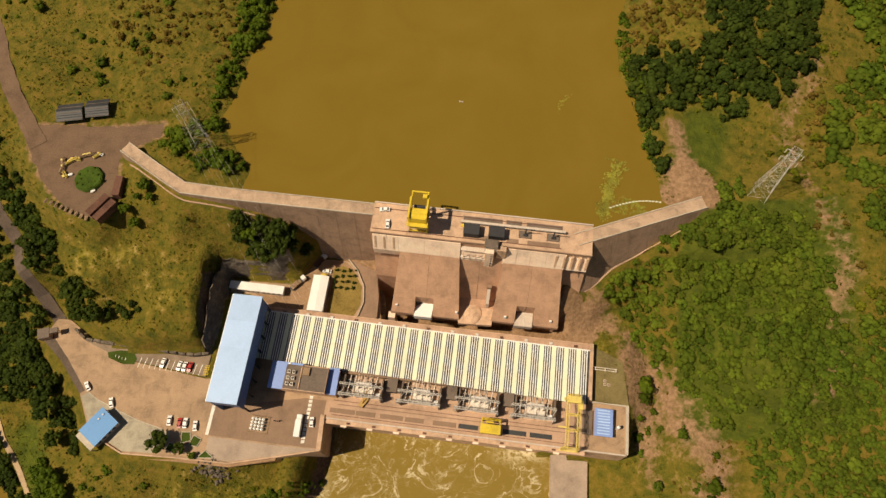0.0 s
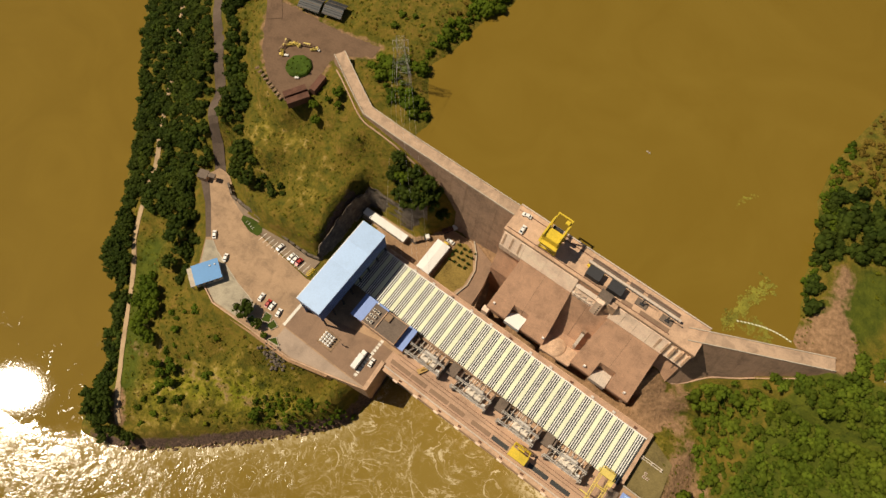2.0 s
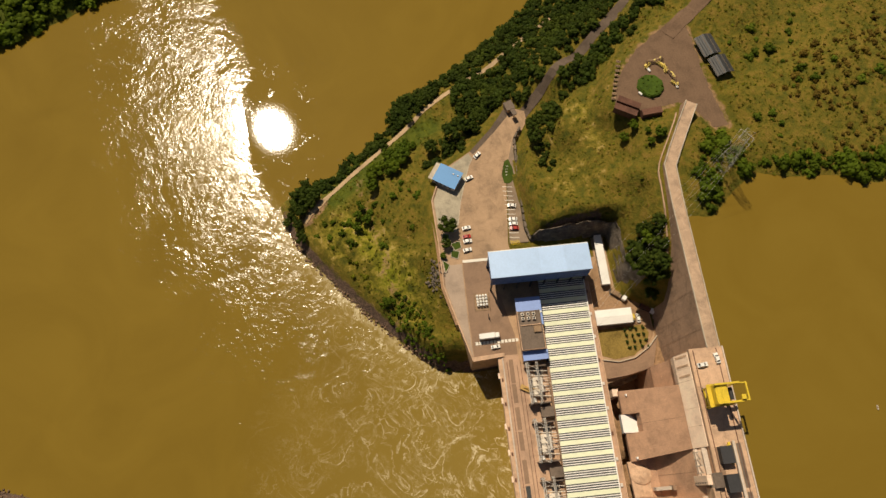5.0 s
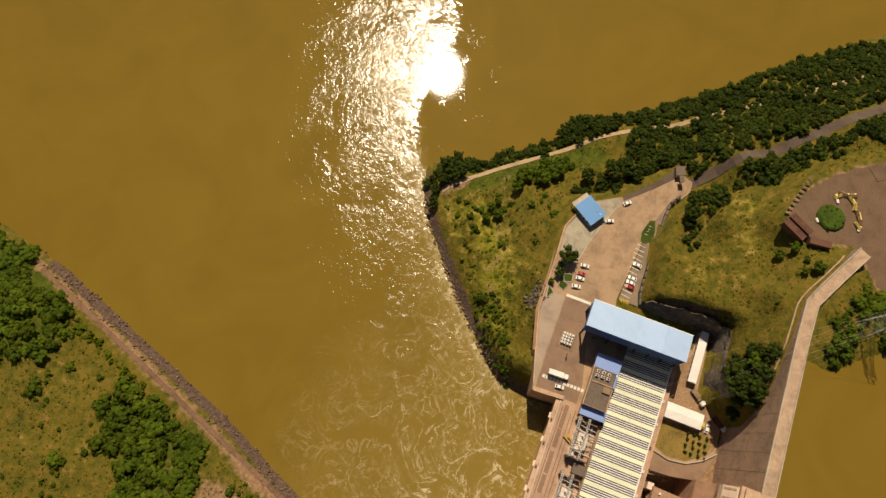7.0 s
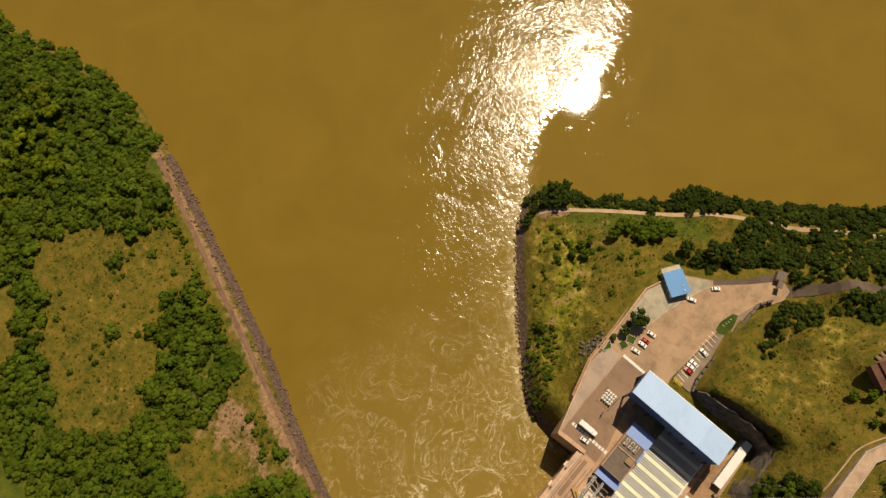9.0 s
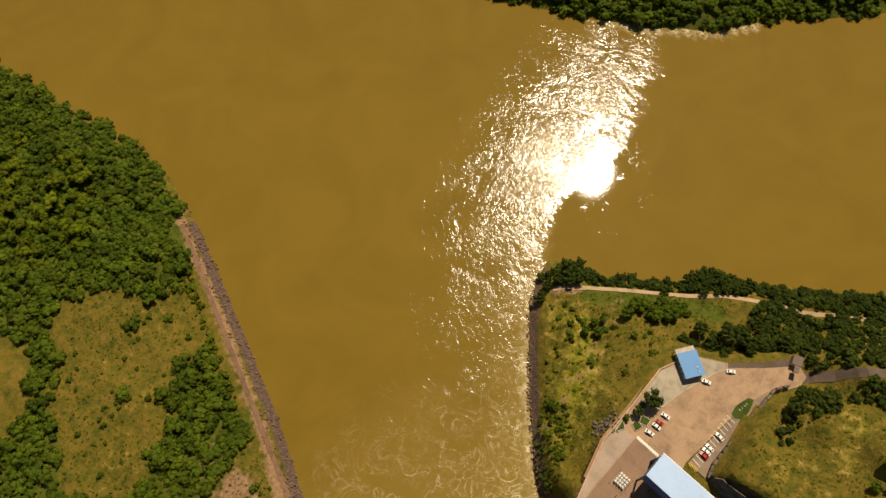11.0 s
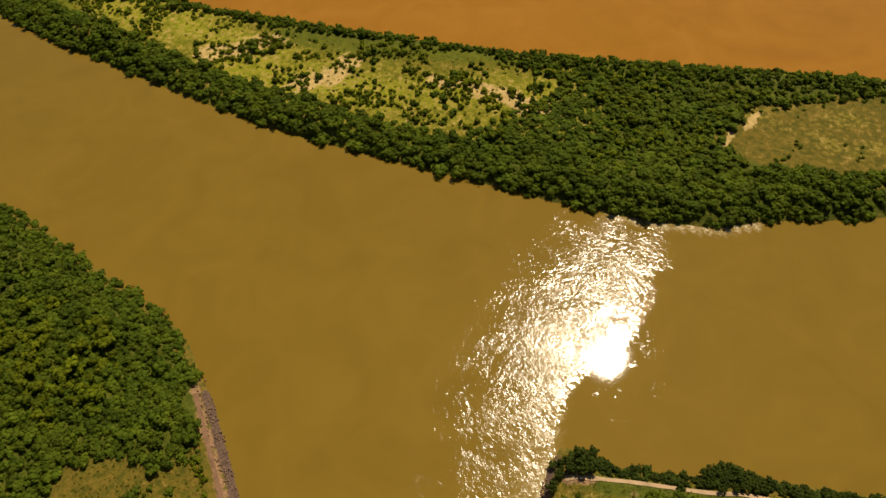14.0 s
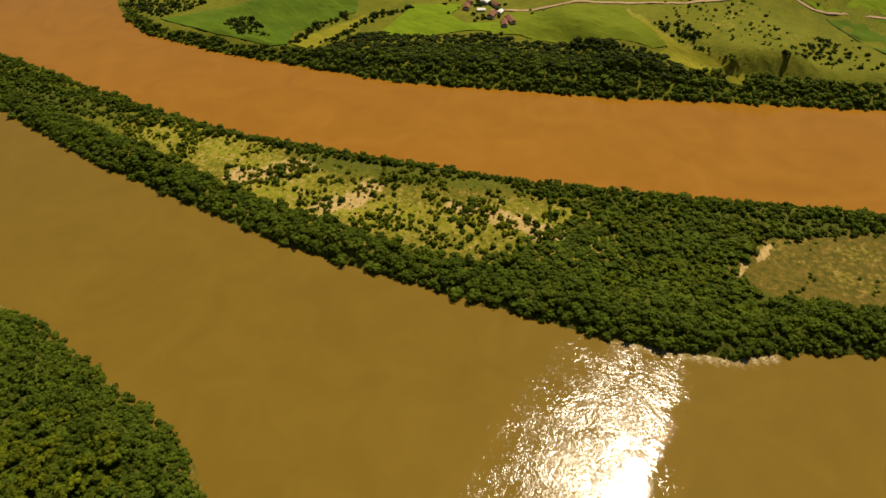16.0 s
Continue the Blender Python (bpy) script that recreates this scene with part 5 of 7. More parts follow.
wing("wing_dam", [(-152.1, 68.6), (-137.5, 60.4), (-128.6, 55.6), (-120.1, 51.4), (-101.8, 50.8), (-36.5, 51.0)], "long concrete wing dam with a crest road", 5.7, 6.5)
wing("wing_dam", [(50.2, 47.4), (56.3, 50.2), (78.9, 60.4), (103.0, 71.3)], "short concrete wing dam meeting the wooded abutment", 5.8, 17.5)


def build_intake_crane():
    c = thing("intake_crane", PF @ pose(-16.4, 49.2, 64.15), "tall yellow gantry crane on the dam crest", "crane")
    c.scale = (0.76, 0.84, 1.10)
    for x in (-4.6, 4.6):
        for y in (-4.4, 5.3):
            leg = part("leg", box((x - 0.38, x + 0.38), (y - 0.38, y + 0.38), (0.6, 13.6), bevel=0.06), "yellow", c)
            part("bogie", box((x - 0.9, x + 0.9), (y - 0.4, y + 0.4), (0, 0.7), bevel=0.08), "shadow_steel", leg)
        part("side_girder", box((x - 0.5, x + 0.5), (-5.4, 6.0), (12.4, 13.8), bevel=0.06), "yellow", c)
        part("tie_beam", box((x - 0.35, x + 0.35), (-4.4, 5.3), (4.2, 5.0), bevel=0.04), "yellow", c)
        part("jib_beam", box((x * 0.92 - 0.3, x * 0.92 + 0.3), (6.0, 8.6), (12.9, 13.7), bevel=0.05), "yellow", c)
        part("brace", rod((x, -4.2, 5.0), (x, 2.0, 13.2), 0.22, 5), "yellow", c)
    part("jib_end", box((-4.7, 4.7), (8.5, 9.2), (12.9, 13.7), bevel=0.05), "yellow", c)
    part("machine_house", box((-4.9, 4.9), (-5.0, 0.8), (9.0, 12.5), bevel=0.2), "yellow", c, "yellow machine house")
    part("roof_rim", box((-4.3, 4.3), (-4.4, 0.2), (12.5, 12.75), bevel=0.08), "yellow", c)
    for x in (-3.2, -1.0, 1.6):
        part("roof_hatch", box((x, x + 1.0), (-4.9, -4.5), (11.0, 12.0), bevel=0.06), "shadow_steel", c)
    part("trolley", box((1.6, 4.0), (5.2, 7.2), (13.6, 14.6), bevel=0.08), "yellow", c)
    for z in (1.0, 6.0):
        part("low_beam", box((-4.6, 4.6), (-4.8, -4.1), (z, z + 0.8), bevel=0.04), "yellow", c)
    part("lower_house", box((-4.4, 4.4), (-6.4, -4.6), (6.4, 8.6), bevel=0.15), "yellow", c, "yellow winch house")
    part("platform", box((-5.6, 5.6), (-6.9, 1.4), (8.6, 8.9)), "yellow", c)
    for x in (-5.5, 5.5):
        part("platform_rail", rod((x, -6.8, 10.0), (x, 1.3, 10.0), 0.1, 4), "yellow", c)
    part("hoist_drum", rod((-3, 3.2, 9.6), (3, 3.2, 9.6), 1.0, 12), "shadow_steel", c)
    part("ladder", lattice(None, (5.3, -4.4, 0.3), (5.3, -4.4, 13), 0.5, 0.05, 14), "yellow", c)
    part("hand_rail", rod((-5.1, -3.4, 15.2), (5.1, -3.4, 15.2), 0.06, 4), "yellow", c)


build_intake_crane()
for x in (5.4, 15.8):
    b = thing("gate_box", PF @ pose(x, 48.4, 64.15), "dark grey steel gate box on the crest", "box", "gate boxes")
    part("case", box((-3.2, 3.2), (-2.6, 2.0), (0, 3.4), bevel=0.1), "shadow_steel", b)
    part("rim", box((-3.3, 3.3), (-2.7, 2.1), (3.4, 3.65), bevel=0.04), "shadow_steel", b)
b = thing("lifting_beam", PF @ pose(5.4, 50.6, 64.15), "yellow lifting beam lying on the crest", "beam")
part("bar", box((-4.6, 3.6), (-0.4, 0.4), (0, 1.1), bevel=0.05), "yellow", b)
for x in (-3.4, 2.4):
    part("hook", box((x - 0.3, x + 0.3), (-0.9, -0.4), (0.2, 0.9), bevel=0.04), "yellow", b)
for x in (27.6, 39.2):
    b = thing("hoist_post", PF @ pose(x, 49.6, 64.15), "dark steel hoist on a crest slot", "hoist", "hoists on the crest")
    part("frame", box((-2.6, 2.6), (-1.6, 1.6), (0, 0.5), bevel=0.05), "roofbrown", b)
    part("post", rod((0, 0, 0.5), (0, 0, 5.6), 0.35, 8, 0.2), "shadow_steel", b)
    part("arm", rod((-1.2, 0, 5.2), (3.6, 0, 5.6), 0.18, 6), "shadow_steel", b)
    part("winch", rod((-0.8, -0.5, 1.0), (0.8, -0.5, 1.0), 0.5, 10), "shadow_steel", b)


# ---- vehicles ----
def car_mesh(paint, x, y, z, rz, kind="car", label=""):
    c = thing(kind, PF @ pose(x, y, z, 0, 0, rz), label, kind, "parked cars" if kind == "car" else "")
    sec = [(-2.15, 0.35), (-2.15, 0.95), (-1.7, 1.02), (-1.2, 1.45), (0.45, 1.48), (1.05, 1.0), (2.05, 0.85), (2.15, 0.35)]
    bm = profile(sec, -0.86, 0.86)
    for v in bm.verts:
        if v.co.z > 1.2:
            v.co.x *= 0.84
    part("body", bm, paint, c)
    part("windscreen", profile([(0.5, 1.46), (1.03, 1.03), (1.06, 1.06), (0.54, 1.5)], -0.66, 0.66), "glass", c)
    part("rear_window", profile([(-1.2, 1.47), (-1.66, 1.06), (-1.69, 1.1), (-1.24, 1.5)], -0.62, 0.62), "glass", c)
    for sx in (-1, 1):
        part("side_window", box((sx * 0.80 - 0.03, sx * 0.80 + 0.03), (-1.05, 0.55), (1.06, 1.36)), "glass", c)
        for y0 in (-1.35, 1.35):
            part("wheel", rod((sx * 0.7, y0, 0.33), (sx * 0.9, y0, 0.33), 0.33, 10), "black", c)
        part("headlight", box((sx * 0.62 - 0.16, sx * 0.62 + 0.16), (2.08, 2.17), (0.62, 0.78)), "porcelain", c)
    return c


for paint, x, y, rz in (("white", -124.2, -13.6, 172), ("white", -116.7, -14.0, 174), ("white", -114.3, -14.1, 176), ("red", -111.9, -13.9, 174), ("white", -114.4, -37.6, 8), ("red", -109.8, -38.0, 6),
                        ("white", -107.4, -37.8, 4), ("white", -102.8, -38.4, 10), ("white", -154.2, -27.6, 40), ("white", -141.6, -33.2, 22), ("white", -53.6, -30.8, 6)):
    car_mesh(paint, x, y, 24.04, rz, "car", f"small {paint} car parked on the concrete plaza")
car_mesh("white", -31.9, 54.0, 64.16, 98, "car", "white car parked on the dam crest")
car_mesh("white", -29.7, 47.6, 64.16, 4, "car", "white car parked on the dam crest")
car_mesh("white", -60.3, 38.2, 24.03, 88, "car", "white car parked in the service yard")


def build_truck(x, y, rz, load, label, length=8.5):
    t = thing("truck", PF @ pose(x, y, 24.03, 0, 0, rz), label, "truck")
    part("cab", box((-1.15, 1.15), (length / 2 - 2.0, length / 2), (0.6, 2.8), bevel=0.2), "white", t)
    part("windscreen", box((-1.0, 1.0), (length / 2, length / 2 + 0.04), (1.7, 2.5)), "glass", t)
    part("bed", box((-1.2, 1.2), (-length / 2, length / 2 - 2.3), (0.9, 1.15)), "shadow_steel", t)
    if load == "box":
        part("cargo_box", box((-1.25, 1.25), (-length / 2, length / 2 - 2.2), (1.15, 3.7), bevel=0.06), "white", t)
    else:
        for k in range(4):
            part("load", box((-1.0 + 0.2 * (k % 2), 1.0), (-length / 2 + 0.4 + k * 1.4, -length / 2 + 1.6 + k * 1.4), (1.15, 1.9 + 0.2 * (k % 3)), bevel=0.08), load, t)
    for sx in (-1, 1):
        for y0 in (-length / 2 + 1.2, -length / 2 + 2.4, length / 2 - 1.2):
            part("wheel", rod((sx * 0.85, y0, 0.5), (sx * 1.2, y0, 0.5), 0.5, 10), "black", t)


build_truck(-72.2, 30.6, -38, "wood", "flatbed truck with timber load in the yard")
build_truck(-64.2, 43.0, -36, "rust", "truck with brown load in the yard", 7.5)
build_truck(-58.6, -33.2, 2, "box", "white box truck parked by the river wall", 9.5)
b = thing("excavator", PF @ pose(-32.6, -19.2, 24.05, 0, 0, 60), "small ochre maintenance crane on the deck", "crane")
part("base", box((-3.0, 3.0), (-1.1, 1.1), (0.5, 1.3), bevel=0.08), "ochre", b)
part("cab", box((1.4, 2.9), (-1.0, 1.0), (1.3, 2.9), bevel=0.12), "ochre", b)
part("boom", rod((-1.5, 0, 1.4), (4.5, 1.2, 6.0), 0.28, 5, 0.16), "ochre", b)
for sx in (-2, 2):
    part("wheel", rod((sx, -1.2, 0.5), (sx, 1.2, 0.5), 0.5, 10), "black", b)

# ---- yard ----
b = thing("trailer_shed", PF @ pose(-88.2, 25.4, 24), "long low white shed beneath the rock cut", "shed")
part("wall", box((-10.4, 10.4), (-1.7, 1.7), (0, 3.6)), "pale", b)
part("roof", box((-10.8, 10.8), (-2.0, 2.0), (3.6, 3.95), bevel=0.08), "white", b, "white sheet roof")
for k in range(8):
    part("window", box((-9 + k * 2.4, -7.8 + k * 2.4), (-1.76, -1.7), (1.4, 2.6)), "glass", b)
b = thing("site_hut", PF @ pose(-101.0, 25.6, 24), "small white cabin beside the long shed", "cabin")
part("body", box((-1.7, 1.7), (-1.6, 1.6), (0, 3.4), bevel=0.06), "pale", b)
part("roof", box((-1.9, 1.9), (-1.8, 1.8), (3.4, 3.6), bevel=0.05), "white", b)
b = thing("yard_warehouse", PF @ pose(-61.4, 25.9, 24), "white-roofed warehouse in the yard", "warehouse")
part("wall", box((-3.3, 3.3), (-8.2, 8.2), (0, 4.4)), "pale", b)
part("roof", profile([(-3.6, 4.4), (0, 4.9), (3.6, 4.4), (3.6, 4.25), (-3.6, 4.25)], -8.6, 8.6), "white", b, "white sheet roof", m=pose(0, 0, 0, 0, 0, 90))
part("gate", box((-1.6, 1.6), (-8.28, -8.2), (0, 3.2)), "blue_wall", b)
b = thing("forklift", PF @ pose(-60.8, 35.6, 24), "yellow forklift behind the warehouse", "forklift")
part("body", box((-1.6, 1.6), (-0.7, 0.7), (0.4, 1.6), bevel=0.1), "yellow", b)
part("mast", box((1.6, 1.8), (-0.6, 0.6), (0.2, 2.4)), "shadow_steel", b)
part("roof", box((-1.0, 0.8), (-0.7, 0.7), (2.2, 2.3)), "yellow", b)
for sx in (-1.1, 1.1):
    part("wheel", rod((sx, -0.75, 0.4), (sx, 0.75, 0.4), 0.4, 10), "black", b)
strip("pavement_garden", [(-56.5, 17.2), (-44.5, 17.4), (-42.0, 24), (-43, 33), (-48, 40), (-53, 42), (-57.2, 40)], 24.0, 24.12, "lawn_dry", "yellowing garden lawn in the yard", "lawn")
strip("pavement_ramp", [(-42.2, 18.2), (-33.6, 18.4), (-34.4, 28), (-37.2, 41), (-50.6, 45.4), (-46, 40.2), (-41.8, 33), (-40.6, 25)], 24.0, 24.35, "deck_dark", "curved brown concrete ramp", "ramp")
b = thing("ramp_wall", PF, "curved concrete wall beside the ramp", "wall")
arc = [(-42.2, 18.2), (-40.6, 25), (-41.8, 33), (-46, 40.2), (-51, 45.2)]
for p, q in zip(arc, arc[1:]):
    v = Vector((q[0] - p[0], q[1] - p[1])).normalized() * 0.2
    part("wall_piece", prism([(p[0] - v.y, p[1] + v.x), (p[0] + v.y, p[1] - v.x), (q[0] + v.y, q[1] - v.x), (q[0] - v.y, q[1] + v.x)], 24, 25.2), "kerb", b)
arc = [(-33.4, 18.3), (-34.2, 28), (-37.0, 41.2)]
for p, q in zip(arc, arc[1:]):
    v = Vector((q[0] - p[0], q[1] - p[1])).normalized() * 0.25
    part("wall_piece", prism([(p[0] - v.y, p[1] + v.x), (p[0] + v.y, p[1] - v.x), (q[0] + v.y, q[1] - v.x), (q[0] - v.y, q[1] + v.x)], 3, 26), "deck_dark", b)

# ---- plaza things ----
b = thing("gate_office", PF @ pose(-142.2, -44.3, 24, 0, 0, -33), "small office with bright blue sheet roof", "office")
part("wall", box((-4.6, 4.6), (-6.2, 6.2), (0, 3.6)), "pale", b)
part("roof", profile([(-5.0, 3.7), (5.0, 4.3), (5.0, 4.5), (-5.0, 3.9)], -6.2, 6.6), "hut_blue", b, "bright blue sheet roof", m=pose(0, 0, 0, 0, 0, 90))
part("porch", box((-4.9, 4.9), (-8.6, -6.3), (3.0, 3.3), bevel=0.05), "kerb", b, "pale porch roof")
for sx in (-4.4, 4.4):
    part("porch_post", box((sx - 0.15, sx + 0.15), (-8.4, -8.1), (-2.0, 3.0)), "kerb", b)
for k in range(4):
    part("window", box((4.6, 4.66), (-4.8 + k * 2.6, -3.4 + k * 2.6), (1.2, 2.4)), "glass", b)
part("door", box((-4.66, -4.6), (-0.5, 0.5), (0, 2.1)), "blue_wall", b)
for sy in (2.0, 4.4):
    part("roof_vent", box((-2.6, -2.0), (sy, sy + 0.8), (4.0, 4.7), bevel=0.05), "steel", b)

b = thing("gatehouse", PF @ pose(-180.2, -7.5, 24, 0, 0, 20), "brown gatehouse beside the access road", "gatehouse")
part("wall", box((-2.4, 2.4), (-2.2, 2.2), (-1.5, 3.2)), "deck", b)
part("roof", box((-2.6, 2.6), (-2.4, 2.4), (3.2, 3.6), bevel=0.06), "roofbrown", b)
part("canopy", box((3.2, 6.8), (-1.2, 1.2), (4.2, 4.5), bevel=0.05), "roofbrown", b, "flat canopy over the gate")
for x in (3.8, 6.4):
    part("post", box((x - 0.15, x + 0.15), (-0.2, 0.2), (-0.5, 4.2)), "deck", b)

marks = thing("parking_marks", PF, "white painted parking bay lines", "markings")
for k in range(12):
    x = -134.6 + 2.53 * k
    part("bay_line", prism([(x - 0.13, -12.0), (x + 0.13, -12.0), (x - 0.55, -16.8), (x - 0.81, -16.8)], 24.03, 24.045), "line", marks)
for k in range(6):
    part("hatch_line", prism([(-105.6, -12.4 - k * 0.8), (-103.4, -12.0 - k * 0.8), (-103.4, -12.3 - k * 0.8), (-105.6, -12.7 - k * 0.8)], 24.03, 24.05), "line_yellow", marks)
part("cross_strip", prism([(-97.9, -29.0), (-96.5, -29.0), (-96.5, -41.4), (-97.9, -41.4)], 24.02, 24.05), "line", marks)
for k in range(12):
    part("dash", box((-56.7, -55.2), (-39.9 + k * 1.72, -38.6 + k * 1.72), (24.02, 24.05)), "line", marks)
marks = thing("helper_marks", PF, "short white lines beside the grass island", "markings")
for k in range(4):
    part("short_line", box((-146.6 + 1.6 * k, -146.4 + 1.6 * k), (-13.6 - 0.3 * k, -12.4 - 0.3 * k), (24.13, 24.15)), "line", marks)
strip("pavement_island", [(-150.5, -11.7), (-145, -10.2), (-139.1, -9.9), (-136.7, -13), (-137.2, -15.6), (-142, -16.2), (-149.4, -14.1)], 24.0, 24.12, "lawn", "dark green grass island by the parking bays", "lawn")

wall = thing("retaining_wall", PF, "low rough stone wall behind the parking bays", "wall")
line = [(-168, -3.2), (-161.5, -7.4), (-151.2, -7.9), (-136, -8.5), (-122.7, -8.6), (-111, -8.6), (-105, -6.8)]
rnd = random.Random(21)
for p, q in zip(line, line[1:]):
    n = max(1, int(math.hypot(q[0] - p[0], q[1] - p[1]) / 3))
    for j in range(n):
        x, y = p[0] + (q[0] - p[0]) * (j + 0.5) / n, p[1] + (q[1] - p[1]) * (j + 0.5) / n
        turn = math.degrees(math.atan2(q[1] - p[1], q[0] - p[0]))
        part("stone_block", box((-1.55, 1.55), (-0.5, rnd.uniform(0.5, 1.1)), (-1, rnd.uniform(1.6, 2.6)), bevel=0.12), "rock", wall, m=pose(x, y + rnd.uniform(-0.1, 0.1), 24, 0, 0, turn + rnd.uniform(-3, 3)))
kerb = thing("apron_kerb", PF, "pale kerb between plaza and apron", "kerb")
line = [(-153.2, -30.0), (-148.2, -32.7), (-138.1, -36.0), (-128.3, -39.1), (-116.4, -41.5)]
for p, q in zip(line, line[1:]):
    v = Vector((q[0] - p[0], q[1] - p[1])).normalized() * 0.16
    part("kerb_run", prism([(p[0] - v.y, p[1] + v.x), (p[0] + v.y, p[1] - v.x), (q[0] + v.y, q[1] - v.x), (q[0] - v.y, q[1] + v.x)], 24.0, 24.16), "kerb", kerb)

# concrete panels with open joints
panel = mesh_of(box((-3.1, 3.1), (-3.1, 3.1), (0, 0.02)), "panel", "plaza")
paved = bpy.data.objects["pavement_plaza"]
for i in range(14):
    for j in range(8):
        x, y = -170 + 6.24 * i, -48 + 6.24 * j
        cs = [wp(x + dx, y + dy) for dx in (-3.2, 3.2) for dy in (-3.2, 3.2)]
        ok = all(bool(inside(np.array([cx]), np.array([cy]), PAVE)[0]) for cx, cy in cs)
        if ok and not (x > -100 and y > -46) and not (y > -20 and x > -139) and not (-156 < x < -111 and y < -30 - 0.28 * max(0, x + 153)) and not (x > -124 and y < -39) and not (y > -19 and -155 < x):
            part("panel", panel, "", paved, m=PF @ pose(x, y, 24.0))

for outline, label in (([(-108, -41.6), (-104.4, -41.2), (-103.2, -44.6), (-107, -46.2)], "small lawn bed"), ([(-102.6, -42.2), (-98.8, -43.6), (-100.2, -46.8), (-103.6, -46.4)], "small lawn bed"),
                       ([(-112, -46.4), (-108.4, -47.2), (-109.4, -50.6), (-113, -49.4)], "small lawn bed"), ([(-96, -47.8), (-92, -50.4), (-99, -51.2)], "small lawn bed")):
    bed = thing("planter_bed", PF, "small angular lawn bed with pale kerbs", "planter", "beds on the plaza")
    part("lawn", prism(outline, 24.0, 24.28), "lawn", bed)
    for p, q in zip(outline, outline[1:] + outline[:1]):
        v = Vector((q[0] - p[0], q[1] - p[1])).normalized() * 0.14
        part("kerb", prism([(p[0] - v.y, p[1] + v.x), (p[0] + v.y, p[1] - v.x), (q[0] + v.y, q[1] - v.x), (q[0] - v.y, q[1] + v.x)], 24.0, 24.36), "kerb", bed)
b = thing("service_island", PF @ pose(-76.2, -34.4, 24.02), "rack of white gas bottles on a concrete plinth", "bottle rack")
part("plinth", box((-4.0, 4.6), (-3.6, 3.4), (0, 0.15), bevel=0.03), "wood", b)
part("rail", rod((-4.4, 3.5, 0.9), (4.8, 3.3, 0.9), 0.08, 4), "wood", b)
part("rail", rod((-4.4, -3.6, 0.9), (4.8, -3.8, 0.9), 0.08, 4), "wood", b)
for i in range(4):
    for j in range(4):
        u = part("bottle", rod((-2.4 + i * 1.5, -2.2 + j * 1.4, 0.15), (-2.4 + i * 1.5, -2.2 + j * 1.4, 1.9), 0.58, 10), "white", b, "white gas bottle")
        part("cap", rod((-2.4 + i * 1.5, -2.2 + j * 1.4, 1.9), (-2.4 + i * 1.5, -2.2 + j * 1.4, 2.2), 0.5, 10, 0.15), "white", u)
b = thing("notice_board", PF @ pose(-68.6, -32.4, 24.02), "dark notice board on two posts", "board")
part("panel", box((-0.8, 0.8), (-0.06, 0.06), (1.0, 3.4), bevel=0.02), "shadow_steel", b)
for x in (-0.7, 0.7):
    part("post", box((x - 0.07, x + 0.07), (-0.07, 0.07), (0, 1.0)), "steel", b)
b = thing("river_parapet", PF, "pale low parapet along the plaza's river side", "parapet")
edge = [(-48.1, -41.9), (-66, -46.8), (-85, -51.8), (-109, -52.3), (-131, -53.3), (-148, -46.4)]
for p, q in zip(edge, edge[1:]):
    v = Vector((q[0] - p[0], q[1] - p[1])).normalized() * 0.3
    part("parapet_run", prism([(p[0] - v.y, p[1] + v.x), (p[0] + v.y, p[1] - v.x), (q[0] + v.y, q[1] - v.x), (q[0] - v.y, q[1] + v.x)], 0, 24.7), "deck", b)
strip("path_parapet", [(-66, -48.2), (-85, -53.2), (-109, -53.8), (-131, -55.0), (-131, -53.6), (-109, -52.6), (-85, -52.1), (-66, -47.1)], 21.5, 23.4, "earth", "narrow worn footpath under the parapet", "path")
t = thing("pale_tank", PF @ pose(53.2, 32.6, 25.5), "round grey-blue tank beside the dam toe", "tank")
part("barrel", rod((0, 0, -2), (0, 0, 1.6), 1.3, 18), "tank_grey", t)
part("lid", rod((0, 0, 1.6), (0, 0, 1.9), 1.3, 18, 0.5), "tank_grey", t)

# ---- turning circle ----
g = thing("circle_garden", pose(-155.5, 148, 58.25), "round raised garden in the turning circle", "garden")
bm = bmesh.new()
bmesh.ops.create_cone(bm, cap_ends=True, segments=9, radius1=6.9, radius2=6.0, depth=1.4, matrix=pose(0, 0, 0.7, 0, 0, 12))
bmesh.ops.bevel(bm, geom=list(bm.edges), offset=0.3, segments=2, affect="EDGES")
part("mound", bm, "garden_green", g)
for k, (x, y, rz, l) in enumerate(((-147.6, 133.6, 52, 11), (-144.2, 131.0, 52, 11), (-140.6, 142.5, 88, 9.5))):
    c = thing("cargo_container", pose(x, y, 58.25, 0, 0, rz), "rusty brown cargo container at the circle's edge", "container", "containers")
    part("body", box((-l / 2, l / 2), (-1.6, 1.6), (0.15, 4.2), bevel=0.05), "rust", c)
    for j in range(int(l / 0.8)):
        part("roof_rib", box((-l / 2 + 0.3 + j * 0.8, -l / 2 + 0.55 + j * 0.8), (-1.5, 1.5), (4.2, 4.26)), "rust", c)
    part("door", box((l / 2, l / 2 + 0.06), (-1.5, 1.5), (0.3, 4.0)), "rust", c)
